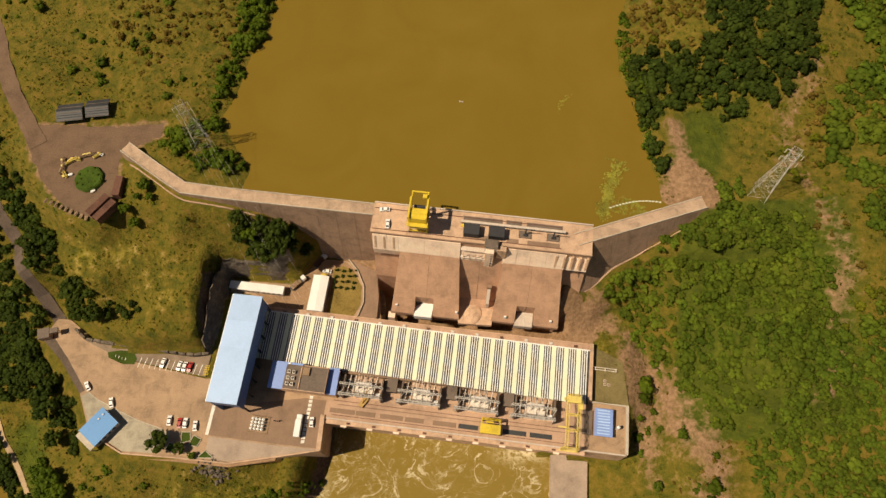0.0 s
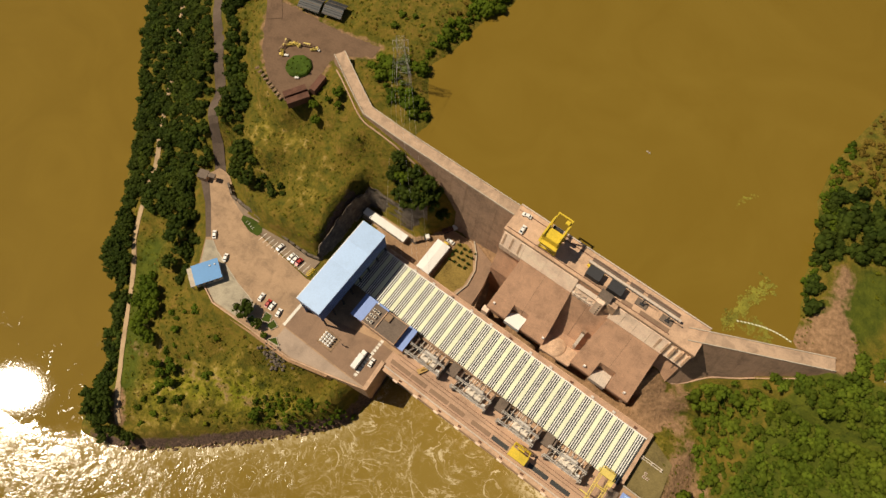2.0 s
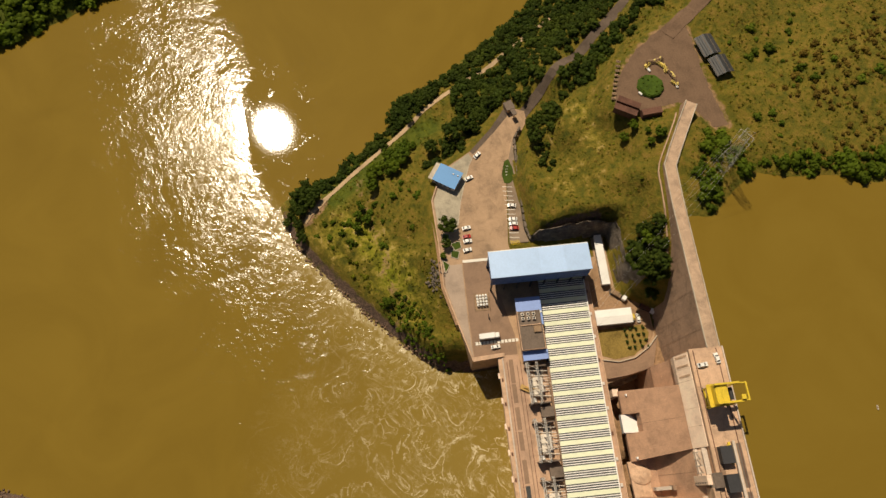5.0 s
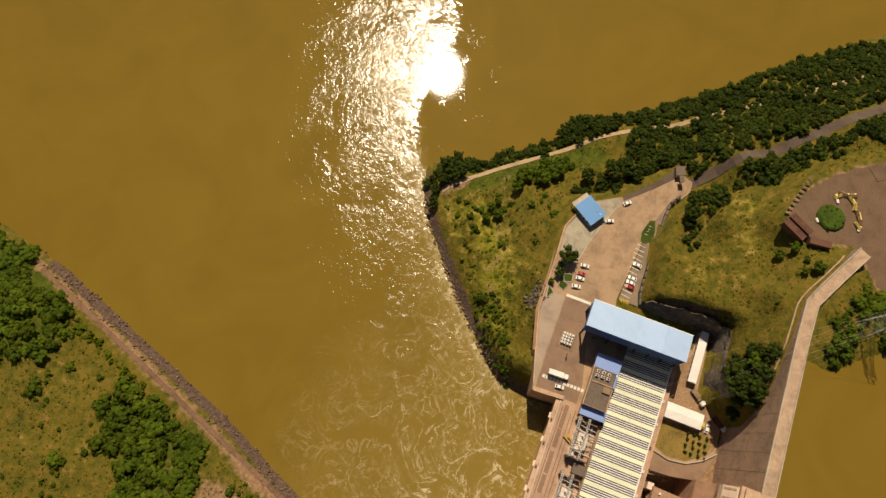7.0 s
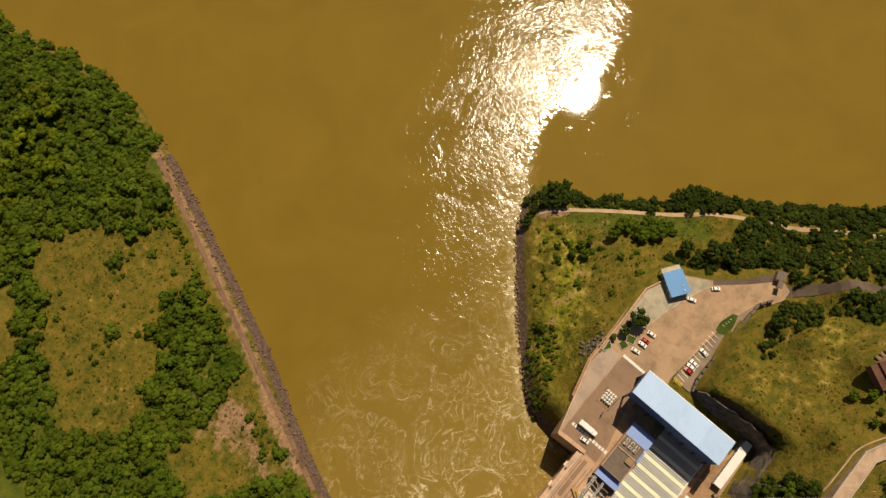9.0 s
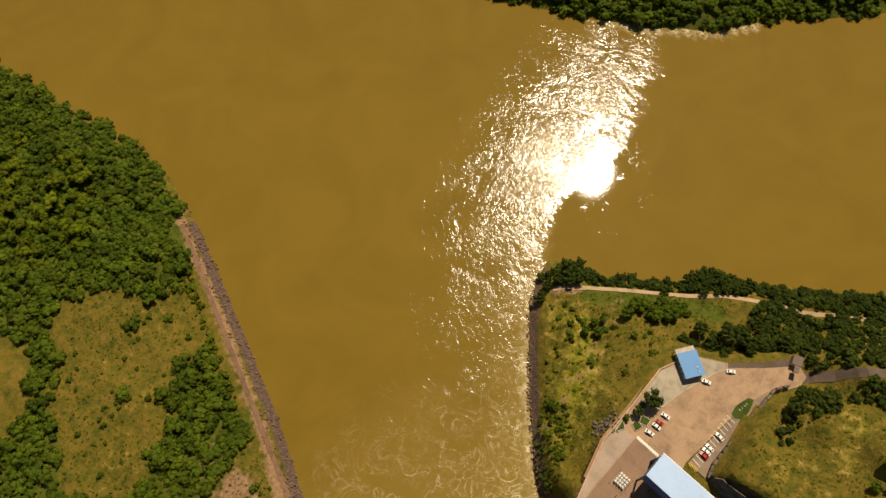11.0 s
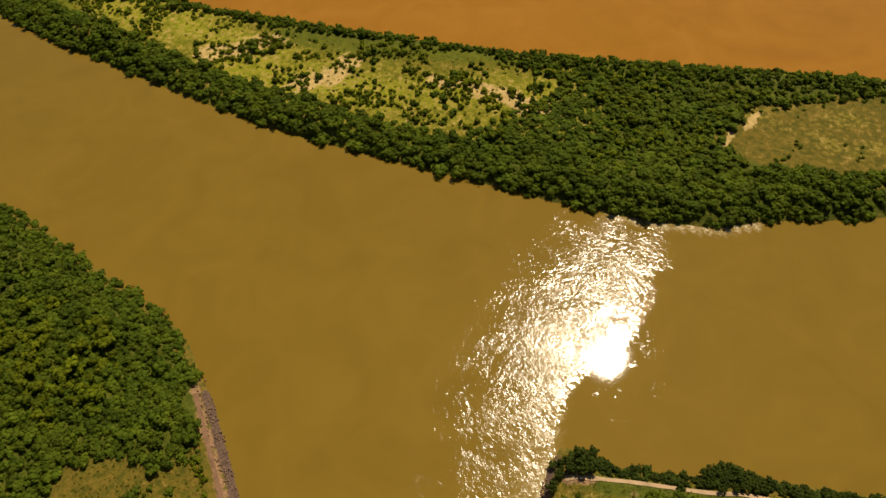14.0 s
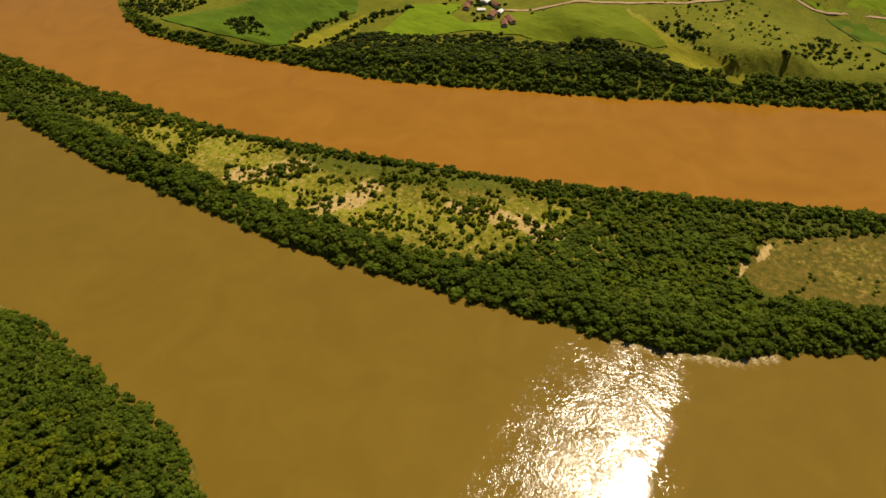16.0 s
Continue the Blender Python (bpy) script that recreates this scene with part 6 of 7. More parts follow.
# scrapped yellow crane parts round the garden
rnd = random.Random(12)
for k, (x, y, rz, l) in enumerate(((-168.6, 153.2, 78, 6), (-165.6, 157.4, 35, 6), (-163.4, 158.4, -10, 4.5), (-159.0, 160.2, 14, 8), (-154.4, 160.0, 30, 4.0), (-167.0, 150.2, 120, 3.5), (-168.8, 157.0, 100, 4))):
    c = thing("scrap_frame", pose(x, y, 58.25, 0, 0, rz), "faded yellow steel frame lying on gravel", "scrap", "scrap frames")
    part("frame", lattice(None, (-l / 2, -0.5, 0.6), (l / 2, -0.3, 0.7), 0.9, 0.13, 5), "pale_yellow" if k % 3 else "wood", c)
    part("plate", box((-l / 4, l / 5), (0.2, 1.1), (0, 0.5), bevel=0.06), "pale_yellow" if k % 2 else "wood", c)
    part("drum", rod((l / 4, -0.2, 0.5), (l / 4 + 0.2, 1.0, 0.5), 0.5, 9), "rust" if k % 2 else "pale_yellow", c)
for x, y, rz in ((-164.4, 150.4, 20), (-152.8, 142.0, 30), (-152.6, 160.4, 0)):
    c = thing("white_sack", pose(x, y, 58.25, 0, 0, rz), "white bulk sack on the gravel", "sack", "bulk sacks")
    part("bag", box((-1.1, 1.1), (-0.6, 0.6), (0, 0.7), bevel=0.22), "white", c)
for k in range(9):
    c = thing("timber_pile", pose(-172.5 + k * 2.4, 137.6 - k * 1.1, 58.25, 0, 0, 60 + 8 * (k % 3)), "small pile of pale timber", "timber", "timber piles")
    for j in range(3):
        part("baulk", box((-1.1, 1.1), (-0.6 + j * 0.45, -0.25 + j * 0.45), (0, 0.35 + 0.15 * (j % 2)), bevel=0.03), "wood", c)
for x, y, l in ((-169.5, 181.6, 11.6), (-157.4, 183.8, 10.4)):
    z = at(x, y)
    c = thing("dark_shed", pose(x, y, z, 0, 0, 6), "dark corrugated open shed by the gravel road", "shed", "open sheds")
    part("roof", profile([(-4.6, 3.0), (0, 4.6), (4.6, 3.0), (4.6, 2.85), (0, 4.4), (-4.6, 2.85)], -l / 2, l / 2), "roof_dark", c)
    for sx in (-l / 2 + 0.5, l / 2 - 0.5):
        for sy in (-3, 3):
            part("post", box((sx - 0.12, sx + 0.12), (sy - 0.12, sy + 0.12), (-1, 3)), "wood", c)
    for j in range(9):
        y = -4.2 + j * 1.05
        z = 4.62 - abs(y) * 0.348
        part("roof_batten", box((-l / 2 + 0.2 * (j % 3), l / 2 - 0.3 * (j % 2)), (y - 0.14, y + 0.14), (z - 0.1, z + 0.12)), "shadow_steel" if j % 3 else "roofbrown", c)


# ---- lattice masts ----
def build_mast(x, y, z, h, rz, label):
    t = thing("transmission_tower", pose(x, y, z, 0, 0, rz), label, "pylon")
    w0, w1 = 3.6, 1.7
    bm = None
    n = 9
    lev = [h * (1 - (1 - k / n) ** 1.15) for k in range(n + 1)]
    wid = [w0 + (w1 - w0) * min(1, l / (h * 0.72)) for l in lev]
    sq = ((-1, -1), (1, -1), (1, 1), (-1, 1))
    for k in range(n):
        for j in range(4):
            (a, b), (c, d) = sq[j], sq[(j + 1) % 4]
            p, q = Vector((a * wid[k], b * wid[k], lev[k])), Vector((a * wid[k + 1], b * wid[k + 1], lev[k + 1]))
            r, s = Vector((c * wid[k], d * wid[k], lev[k])), Vector((c * wid[k + 1], d * wid[k + 1], lev[k + 1]))
            bm = rod(p, q, 0.09, 4, bm=bm)
            bm = rod(p, s, 0.04, 3, bm=bm)
            bm = rod(r, q, 0.04, 3, bm=bm)
            bm = rod(q, s, 0.04, 3, bm=bm)
    part("mast", bm, "steel", t, "grey galvanised lattice")
    for f in (0.82, 0.97):
        arm = part("cross_arm", lattice(None, (-3.4, 0, h * f), (3.4, 0, h * f), 0.25, 0.022, 4), "steel", t)
        for sx in (-3.3, 3.3):
            part("insulator", rod((sx, 0, h * f - 0.4), (sx, 0, h * f - 2.6), 0.16, 6), "porcelain", arm)
    return t


build_mast(-106, 163, 60.2, 32, 30, "tall grey lattice pylon beside the reservoir")
build_mast(134, 132.5, at(134, 132.5) - 0.3, 34, -35, "tall grey lattice pylon on the wooded hillside")


def cable(a, b, sag, r=0.03):
    bm = None
    pts = [Vector(a).lerp(Vector(b), k / 14) - Vector((0, 0, sag * 4 * (k / 14) * (1 - k / 14))) for k in range(15)]
    for p, q in zip(pts, pts[1:]):
        bm = rod(p, q, r, 3, bm=bm)
    return bm


c = thing("power_lines", pose(0, 0, 0), "thin power lines from the pylon to the powerhouse", "cables")
for k in range(6):
    a = Vector((-106, 163, 60.2)) + Vector((((k % 2) * 2 - 1) * 2.8, ((k % 2) * 2 - 1) * 1.6, 26.2 + 4.8 * (k // 3)))
    bx, by = wp(-74 + k * 6, 3)
    part("line", cable(a, (bx, by, 28.2), 6), "steel", c)

# floating boom and a boat on the reservoir
c = thing("float_boom", pose(0, 0, 60), "line of pale yellow floats across the shallow corner", "floats")
for k in range(16):
    u = k / 15
    x, y = 72.0 + 21.5 * u, 129.6 + 2.6 * math.sin(u * 2.4) + 0.4 * u
    part("float", rod((x - 0.5, y, 0.05), (x + 0.5, y, 0.05), 0.3, 7), "roof_yellow", c)
c = thing("work_boat", pose(9.5, 185, 60.0, 0, 0, -12), "tiny pale boat on the reservoir", "boat")
part("hull", prism([(-1.1, -0.32), (0.6, -0.32), (1.1, 0), (0.6, 0.32), (-1.1, 0.32)], -0.1, 0.3), "kerb", c)
part("bench", box((-0.4, 0.0), (-0.28, 0.28), (0.3, 0.38)), "wood", c)


# ---- rock cut behind the hall ----
def build_cut():
    line = [wp(*p) for p in ((-103.4, -7.0), (-103.4, 8), (-103.4, 24), (-102.6, 29.6), (-92, 30.6), (-80, 31.4), (-72, 35))]
    rows, top = [], []
    pts = []
    for a, b in zip(line, line[1:]):
        for j in range(8):
            pts.append((a[0] + (b[0] - a[0]) * j / 8, a[1] + (b[1] - a[1]) * j / 8))
    pts.append(line[-1])
    verts, faces = [], []
    m = 9
    for k, (x, y) in enumerate(pts):
        d = Vector(pts[min(k + 1, len(pts) - 1)]) - Vector(pts[max(k - 1, 0)])
        s = Vector((-d.y, d.x)).normalized()
        zt = max(at(x + s.x * 4.5, y + s.y * 4.5) - 0.6, 25)
        for j in range(m):
            u = j / (m - 1)
            off = u * 2.6 + 0.8 * noise.noise((x * 0.35, y * 0.35, u * 5)) * (0.3 + u) + 0.5 * (j % 2)
            z = 23 + (zt - 23) * min(1, u * 1.15) ** 0.9 + 0.5 * noise.noise((x * 0.6, y * 0.6, u * 9 + 3))
            verts.append((x + s.x * off, y + s.y * off, z))
    for k in range(len(pts) - 1):
        for j in range(m - 1):
            i = k * m + j
            faces.append((i, i + m, i + m + 1, i + 1))
    tagged(new("rock_cut", array_mesh("rock_cut", verts, faces, "rock")), "dark blasted rock face behind the hall", "rock face", kind="structure")


build_cut()


# ---- plants ----
def crown_proto(seed, lobes, tufts, size, core=True):
    """Arrays of a crown of unit radius: leaf tufts over a few lobes, flat-bottomed."""
    r = np.random.RandomState(seed)
    V, Fc = [], []
    ico = bmesh.new()
    bmesh.ops.create_icosphere(ico, subdivisions=1, radius=1.0)
    ico.verts.ensure_lookup_table()
    iv = np.array([v.co[:] for v in ico.verts])
    fi = np.array([[v.index for v in f.verts] for f in ico.faces])
    ico.free()
    n = 0
    for k in range(lobes):
        a = r.uniform(0, 6.28)
        d = 0.0 if k == 0 else r.uniform(0.35, 0.68)
        c = np.array([math.cos(a) * d, math.sin(a) * d, r.uniform(0.45, 0.85) if k else 0.8])
        rad = (r.uniform(0.36, 0.55) if k else 0.55) * min(1.0, 6.5 / lobes) ** 0.45
        if core:
            v = iv * rad * 0.86 * r.uniform(0.85, 1.12, (len(iv), 1)) + c
            V.append(v)
            Fc.append(fi + n)
            n += len(v)
        for _ in range(tufts):
            p = r.normal(size=3)
            p[2] = abs(p[2]) * 1.1 - 0.25
            p /= np.linalg.norm(p)
            o = c + p * rad * r.uniform(0.86, 1.12)
            t = np.cross(p, r.normal(size=3))
            t /= np.linalg.norm(t) + 1e-9
            b = np.cross(p, t) + p * r.uniform(-0.3, 0.3)
            s = size * r.uniform(0.6, 1.3)
            q = np.array([o + t * s, o + b * s * 0.8 + p * s * 0.3, o - t * s * 0.9, o - b * s * 0.8 - p * s * 0.2])
            V.append(q)
            Fc.append(np.array([[0, 1, 2], [0, 2, 3]]) + n)
            n += 4
    return np.concatenate(V), np.concatenate(Fc)


NEAR = [crown_proto(s, 7, 20, 0.17) for s in range(5)]
MIDS = [crown_proto(20 + s, 6, 11, 0.21) for s in range(5)]
FARS = [crown_proto(40 + s, 5, 6, 0.26) for s in range(4)]
TUFT = [crown_proto(80 + s, 2, 7, 0.34, False) for s in range(4)]
BUSH = [crown_proto(60 + s, 3, 7, 0.30) for s in range(4)]


def scatter(name, spots, protos, material, label, category, seed, squash=(0.75, 1.1), sink=0.25):
    """One joined mass of crowns at (x, y, z, radius)."""
    r = np.random.RandomState(seed)
    V, Fc, T, n = [], [], [], 0
    for x, y, z, rad in spots:
        v, f = protos[r.randint(len(protos))]
        a = r.uniform(0, 6.28)
        c, s = math.cos(a), math.sin(a)
        q = v * rad * np.array([1, 1, r.uniform(*squash)])
        V.append(np.stack([q[:, 0] * c - q[:, 1] * s + x, q[:, 0] * s + q[:, 1] * c + y, q[:, 2] + z - sink * rad], 1))
        Fc.append(f + n)
        T.append(np.full(len(v), r.choice([r.uniform(-0.28, -0.05), r.uniform(-0.12, 0.14), r.uniform(0.05, 0.34)])))
        n += len(v)
    if V:
        me = array_mesh(name, np.concatenate(V), np.concatenate(Fc), material)
        me.attributes.new("tone", "FLOAT", "POINT").data.foreach_set("value", np.concatenate(T).astype(np.float32))
        tagged(new(name, me), label, category, kind="stuff")


def spread(poly, gap, seed, keep=None, lo=2.4, hi=4.2, margin=0.0):
    """Uneven spots inside an outline."""
    r = np.random.RandomState(seed)
    p = np.array(poly)
    x0, y0, x1, y1 = *p.min(0), *p.max(0)
    X, Y = np.meshgrid(np.arange(x0, x1, gap), np.arange(y0, y1, gap))
    x, y = X.ravel() + r.uniform(-0.5, 0.5, X.size) * gap, Y.ravel() + r.uniform(-0.5, 0.5, X.size) * gap
    ok = inside(x, y, poly) & (shore(x, y, RIVER) > 0.5 + margin) & (shore(x, y, FAR_RIVER) > 0.5) & (shore(x, y, LAKE) > 0.3) & (shore(x, y, PLAZA) > 2.5) & (shore(x, y, CIRCLE) > 3)
    for line, w in CLEAR:
        ok &= line_gap(x, y, line) > w
    if keep is not None:
        ok &= keep(x, y)
    x, y = x[ok], y[ok]
    rad = r.uniform(lo, hi, len(x)) * r.choice([0.65, 0.85, 1, 1, 1.3], len(x))
    return np.stack([x, y, height(x, y), rad], 1)


CLEAR = [([(-174, 92), (-184, 107), (-196, 127), (-211, 149), (-229, 178), (-243, 200), (-300, 300)], 4.2), ([(-176, 171), (-195, 186), (-211, 214), (-235, 260)], 6),
         ([(-149, -32), (-159, -19), (-172, 0), (-181, 15)], 2.4), ([(-181, 15), (-187, 26), (-206, 58)], 1.3), ([(44, -22), (15, -70), (-6, -105), (-33, -159), (-58, -212)], 7),
         ([(34, -46), (-5, -122), (-24, -160), (-50, -212), (-58, -227)], 5.5), ([wp(-150, 70), wp(-122, 53), wp(-36, 53)], 7), ([wp(55, 53), wp(102, 74)], 7), ([(104, 172), (104, 150), (112, 130)], 7),
         ([(-774, -370), (-756, -319), (-760, -270), (-753, -205)], 9), ([(-164, 183), (-172, 182)], 8), ([(112, 160), (122, 150)], 8), ([(134, 132), (140, 128)], 7)]


def patch(size, seed, level):
    """Uneven clumps: true where a broken pattern of that size is above the level."""
    return lambda x, y: np.array([2.6 * noise.noise((a / size, b / size, seed * 1.7)) + 1.5 * noise.noise((a * 3.1 / size, b * 3.1 / size, seed + 0.5)) for a, b in zip(x, y)] or [0.0])[: len(x)] > level


east = [(147, 125), (125, 142), (112, 130), (91, 114), (73, 105), (72, 98), (80, 94), (85, 84), (90, 75), (95, 66), (99, 59), (106, 57), (111, 45), (117, 38), (127, 49), (130, 43), (124, 32), (125, 22), (129, 12), (132, -20), (192, -20),
        (192, 80), (178, 92), (163, 72), (156, 85), (158, 97), (152, 107)]
scatter("forest_east", spread(east, 3.1, 1, patch(60, 11, -1.9), 1.8, 3.5), MIDS, "leaf_olive", "dense olive-green scrub forest on the slope", "forest", 1, (0.5, 0.9), 0.15)
scatter("scrub_slope_east", spread([(88, 70), (98, 62), (106, 56), (110, 44), (116, 37), (127, 48), (124, 20), (120, -18), (96, -18), (90, 20)], 3.4, 91, patch(12, 92, 0.1), 0.5, 1.1), MIDS, "straw", "low brown scrub on the bare earth slope", "scrub", 91)
scatter("scrub_east", spread([(80, 84), (84, 60), (84, 30), (72, 10), (84, -20), (128, -20), (122, 0), (114, 38), (98, 50), (90, 66)], 5.0, 51, patch(20, 52, 0.35), 1.4, 3.6), MIDS, "leaf", "scattered bushes below the east slope", "scrub", 51)
shore_woods = [(86, 207), (99, 211), (121, 206), (126, 225), (126, 245), (150, 330), (200, 330), (179, 235), (170, 202), (163, 191), (157, 185), (149, 175), (139, 178), (129, 169), (120, 176), (108, 179), (98, 174), (97, 150), (92, 143), (91, 164), (87, 190)]
scatter("forest_lakeside", spread(shore_woods, 3.9, 2, patch(28, 12, -1.6), 2.4, 4.3), MIDS, "leaf_dark", "mixed dark green trees along the reservoir shore", "forest", 2, (0.7, 1.15), 0.1)
scatter("scrub_lakeside_dry", spread([(86, 211), (99, 213), (121, 207), (126, 226), (127, 250), (150, 330), (110, 330), (88, 240)], 3.2, 93, patch(16, 94, -0.5), 0.9, 2.2), MIDS, "straw", "dry orange-brown scrub on the reservoir shore", "scrub", 93)
scatter("scrub_lakeside_green", spread([(86, 211), (99, 213), (121, 207), (126, 226), (127, 250), (150, 330), (110, 330), (88, 240)], 5.5, 95, patch(18, 96, 0.5), 1.4, 2.8), MIDS, "leaf_bright", "yellow-green bushes on the dry shore", "scrub", 95)
scatter("scrub_strip_dry", spread([(160, 190), (150, 172), (150, 146), (148, 128), (154, 108), (158, 92), (166, 80), (172, 90), (164, 110), (166, 135), (166, 160), (172, 186)], 3.4, 97, patch(14, 98, -0.2), 0.7, 1.8), MIDS, "straw", "brown scrub between the hillside woods", "scrub", 97)
scatter("forest_lakeside_east", spread([(200, 200), (193, 196), (175, 183), (170, 164), (167, 152), (169, 134), (180, 130), (170, 122), (169, 112), (180, 104), (225, 100), (235, 250), (205, 260), (190, 240)], 4.8, 3, patch(45, 13, -0.8), 2.8, 5.0), MIDS, "leaf_olive", "green trees on the far hillside", "forest", 3, (0.55, 0.85), 0.15)
scatter("scrub_pasture", spread([(120, 142), (96, 172), (150, 205), (190, 260), (240, 260), (230, 100), (170, 60), (150, 60), (166, 100), (150, 130)], 5.5, 41, patch(22, 34, 0.25), 1.0, 2.6), MIDS, "leaf_bright", "yellow-green bushes on the hill pasture", "scrub", 41)
scatter("shore_scrub", spread([(88, 125), (96, 180), (89, 240), (84, 240), (84, 180), (90, 140)], 3.0, 4, None, 1.4, 2.6), MIDS, "leaf", "low scrub at the water's edge", "scrub", 4)
scatter("forest_northwest", spread([(-82, 300), (-80, 250), (-84, 225), (-96, 190), (-103, 178), (-106, 182), (-100, 215), (-90, 300)], 3.6, 5, None, 2.0, 3.6), MIDS, "leaf", "trees along the reservoir's hill shore", "forest", 5)
scatter("scrub_northwest", spread([(-300, 330), (-215, 190), (-180, 190), (-110, 186), (-88, 240), (-60, 340)], 7.5, 6, patch(40, 16, 0.35), 1.4, 3.2), MIDS, "leaf_olive", "scattered bushes on the hill pasture", "scrub", 6)
scatter("scrub_northwest_dry", spread([(-200, 330), (-150, 200), (-110, 186), (-90, 240), (-60, 340)], 4.0, 87, patch(26, 86, 0.0), 0.8, 1.9), MIDS, "straw", "golden dry bushes on the hill pasture", "scrub", 87)
scatter("scrub_mast", spread([(-130, 166), (-104, 178), (-92, 166), (-86, 146), (-100, 148), (-118, 158)], 3.8, 7, patch(30, 17, -0.9), 1.8, 3.6), MIDS, "leaf", "scrub round the reservoir pylon", "scrub", 7)
scatter("forest_road", spread([(-178, 110), (-196, 145), (-230, 200), (-290, 300), (-330, 240), (-256, 128), (-222, 68), (-196, 60), (-186, 70)], 3.1, 8, patch(40, 18, -2.4), 1.9, 3.4), MIDS, "leaf_dark", "dark trees between access road and river", "forest", 8)
scatter("forest_roadside", spread([(-174, 104), (-190, 128), (-205, 150), (-226, 184), (-240, 206), (-232, 210), (-214, 184), (-196, 158), (-184, 136), (-168, 108)], 3.8, 88, patch(24, 19, -1.3), 2.0, 3.6), MIDS, "leaf_dark", "dark bushes along the hill side of the access road", "scrub", 88)
scatter("forest_hill", spread([(-182, 118), (-172, 100), (-160, 98), (-150, 92), (-128, 88), (-118, 90), (-118, 95), (-150, 99), (-166, 108), (-190, 150)], 4.2, 9, patch(20, 19, -0.9), 1.8, 3.4), MIDS, "leaf_dark", "bushy trees along the hill's edge", "forest", 9)
scatter("shore_spit", spread([(-150, -44), (-172, -34), (-176, -12), (-198, 22), (-214, 32), (-236, 84), (-300, 180), (-306, 204), (-232, 92), (-204, 42), (-182, 16), (-168, -10), (-160, -32)], 2.6, 10, patch(30, 20, -1.8), 1.6, 3.2), MIDS, "leaf_dark", "dark trees fringing the spit", "forest", 10)
scatter("scrub_spit", spread([(-160, -26), (-186, 22), (-205, 60), (-190, 66), (-172, 40), (-160, 34), (-140, 30), (-70, 18), (-60, 20), (-100, -8), (-140, -30)], 5.6, 11, patch(26, 21, 1.0), 1.2, 2.6), MIDS, "leaf", "bushes on the grassy spit", "scrub", 11)
scatter("scrub_bank", spread([(-48, 30), (-62, 24), (-90, 16), (-100, 8), (-94, -4), (-70, 8), (-54, 22)], 2.3, 12, patch(14, 22, -0.7), 0.8, 1.7), MIDS, "leaf", "thick scrub on the bank under the plaza", "scrub", 12)
scatter("bushes_road_side", spread([(-170, 56), (-176, 66), (-168, 80), (-158, 66), (-154, 40), (-162, 36)], 4.2, 13, None, 1.8, 3.4), MIDS, "leaf_dark", "dark bushes beside the plaza", "scrub", 13)

south = [(30, -46), (-8, -110), (-30, -160), (-62, -225), (-78, -262), (-80, -300), (-73, -350), (-72, -430), (-60, -470), (60, -470), (100, -300), (110, -60)]


def southern(x, y):
    clear = np.minimum.reduce([shore(x, y, p) for p in CLEARINGS])
    return (clear > 2) | (waves(x, y, 24, 23) > 1.3)


scatter("forest_south", spread(south, 4.5, 14, southern, 2.8, 5.0), MIDS, "leaf", "dense mixed forest on the river's far bank", "forest", 14, (0.5, 0.9), 0.1)
scatter("forest_south_bright", spread([(-26, -352), (-46, -334), (-55, -295), (-24, -250), (2, -253), (20, -290), (12, -345)], 5.0, 15, patch(20, 55, -0.5), 2.6, 4.2), MIDS, "leaf_lime", "lime-green crowns among the forest", "forest", 15, (0.6, 0.9), -0.6)
scatter("scrub_bank_path", spread([(-57, -214), (-46, -202), (-28, -192), (-22, -178), (-16, -164), (-11, -146), (-1, -124), (-14, -134), (-28, -166), (-50, -206)], 2.6, 99, None, 0.9, 2.0), MIDS, "leaf_lime", "yellow-green low scrub between forest and bank path", "scrub", 99)
scatter("scrub_south", spread([(28, -52), (-20, -150), (-62, -232), (-44, -232), (-14, -175), (0, -140), (50, -60)], 3.6, 16, patch(25, 24, -0.1), 1.2, 2.6, 9), MIDS, "leaf_olive", "low scrub along the bank path", "scrub", 16)

isle_near = [(-444, 33), (-403, -18), (-371, -46), (-347, -86), (-324, -136), (-290, -237), (-257, -329), (-232, -430), (-204, -591), (-186, -740), (-184, -1000), (-208, -1000), (-214, -760), (-240, -600), (-262, -450), (-292, -330),
             (-330, -240), (-362, -150), (-392, -95), (-436, -50), (-470, 0), (-560, 110), (-560, 140)]
isle_far = [(-236, -1000), (-241, -932), (-270, -776), (-296, -640), (-328, -535), (-378, -430), (-443, -290), (-521, -163), (-617, -13), (-600, -5), (-510, -120), (-430, -240), (-425, -290), (-372, -390), (-330, -480), (-310, -540),
            (-276, -640), (-236, -760), (-205, -830), (-205, -1000)]
isle_mid = [(-330, -240), (-385, -225), (-425, -215), (-440, -240), (-510, -120), (-512, -80), (-446, -80), (-436, -52), (-392, -95), (-362, -150)]
scatter("forest_island_shore", spread(isle_near, 5.8, 17, None, 4.2, 6.6), MIDS, "leaf", "dense dark trees along the island's near shore", "forest", 17, (0.5, 0.85))
scatter("forest_island_back", spread(isle_far, 5.4, 18, patch(60, 25, -2.6), 2.4, 5.0), FARS, "leaf", "trees along the island's back shore", "forest", 18)
scatter("crowns_island", spread(isle_mid, 11, 84, patch(40, 85, -0.2), 2.6, 4.4), FARS, "leaf_lime", "lime-green crowns among the island forest", "forest", 84, (0.6, 0.9), -0.35)
scatter("forest_island", spread(isle_mid, 5.4, 19, None, 3.6, 5.6), FARS, "leaf", "dense forest across the island", "forest", 19, (0.38, 0.64), 0.1)
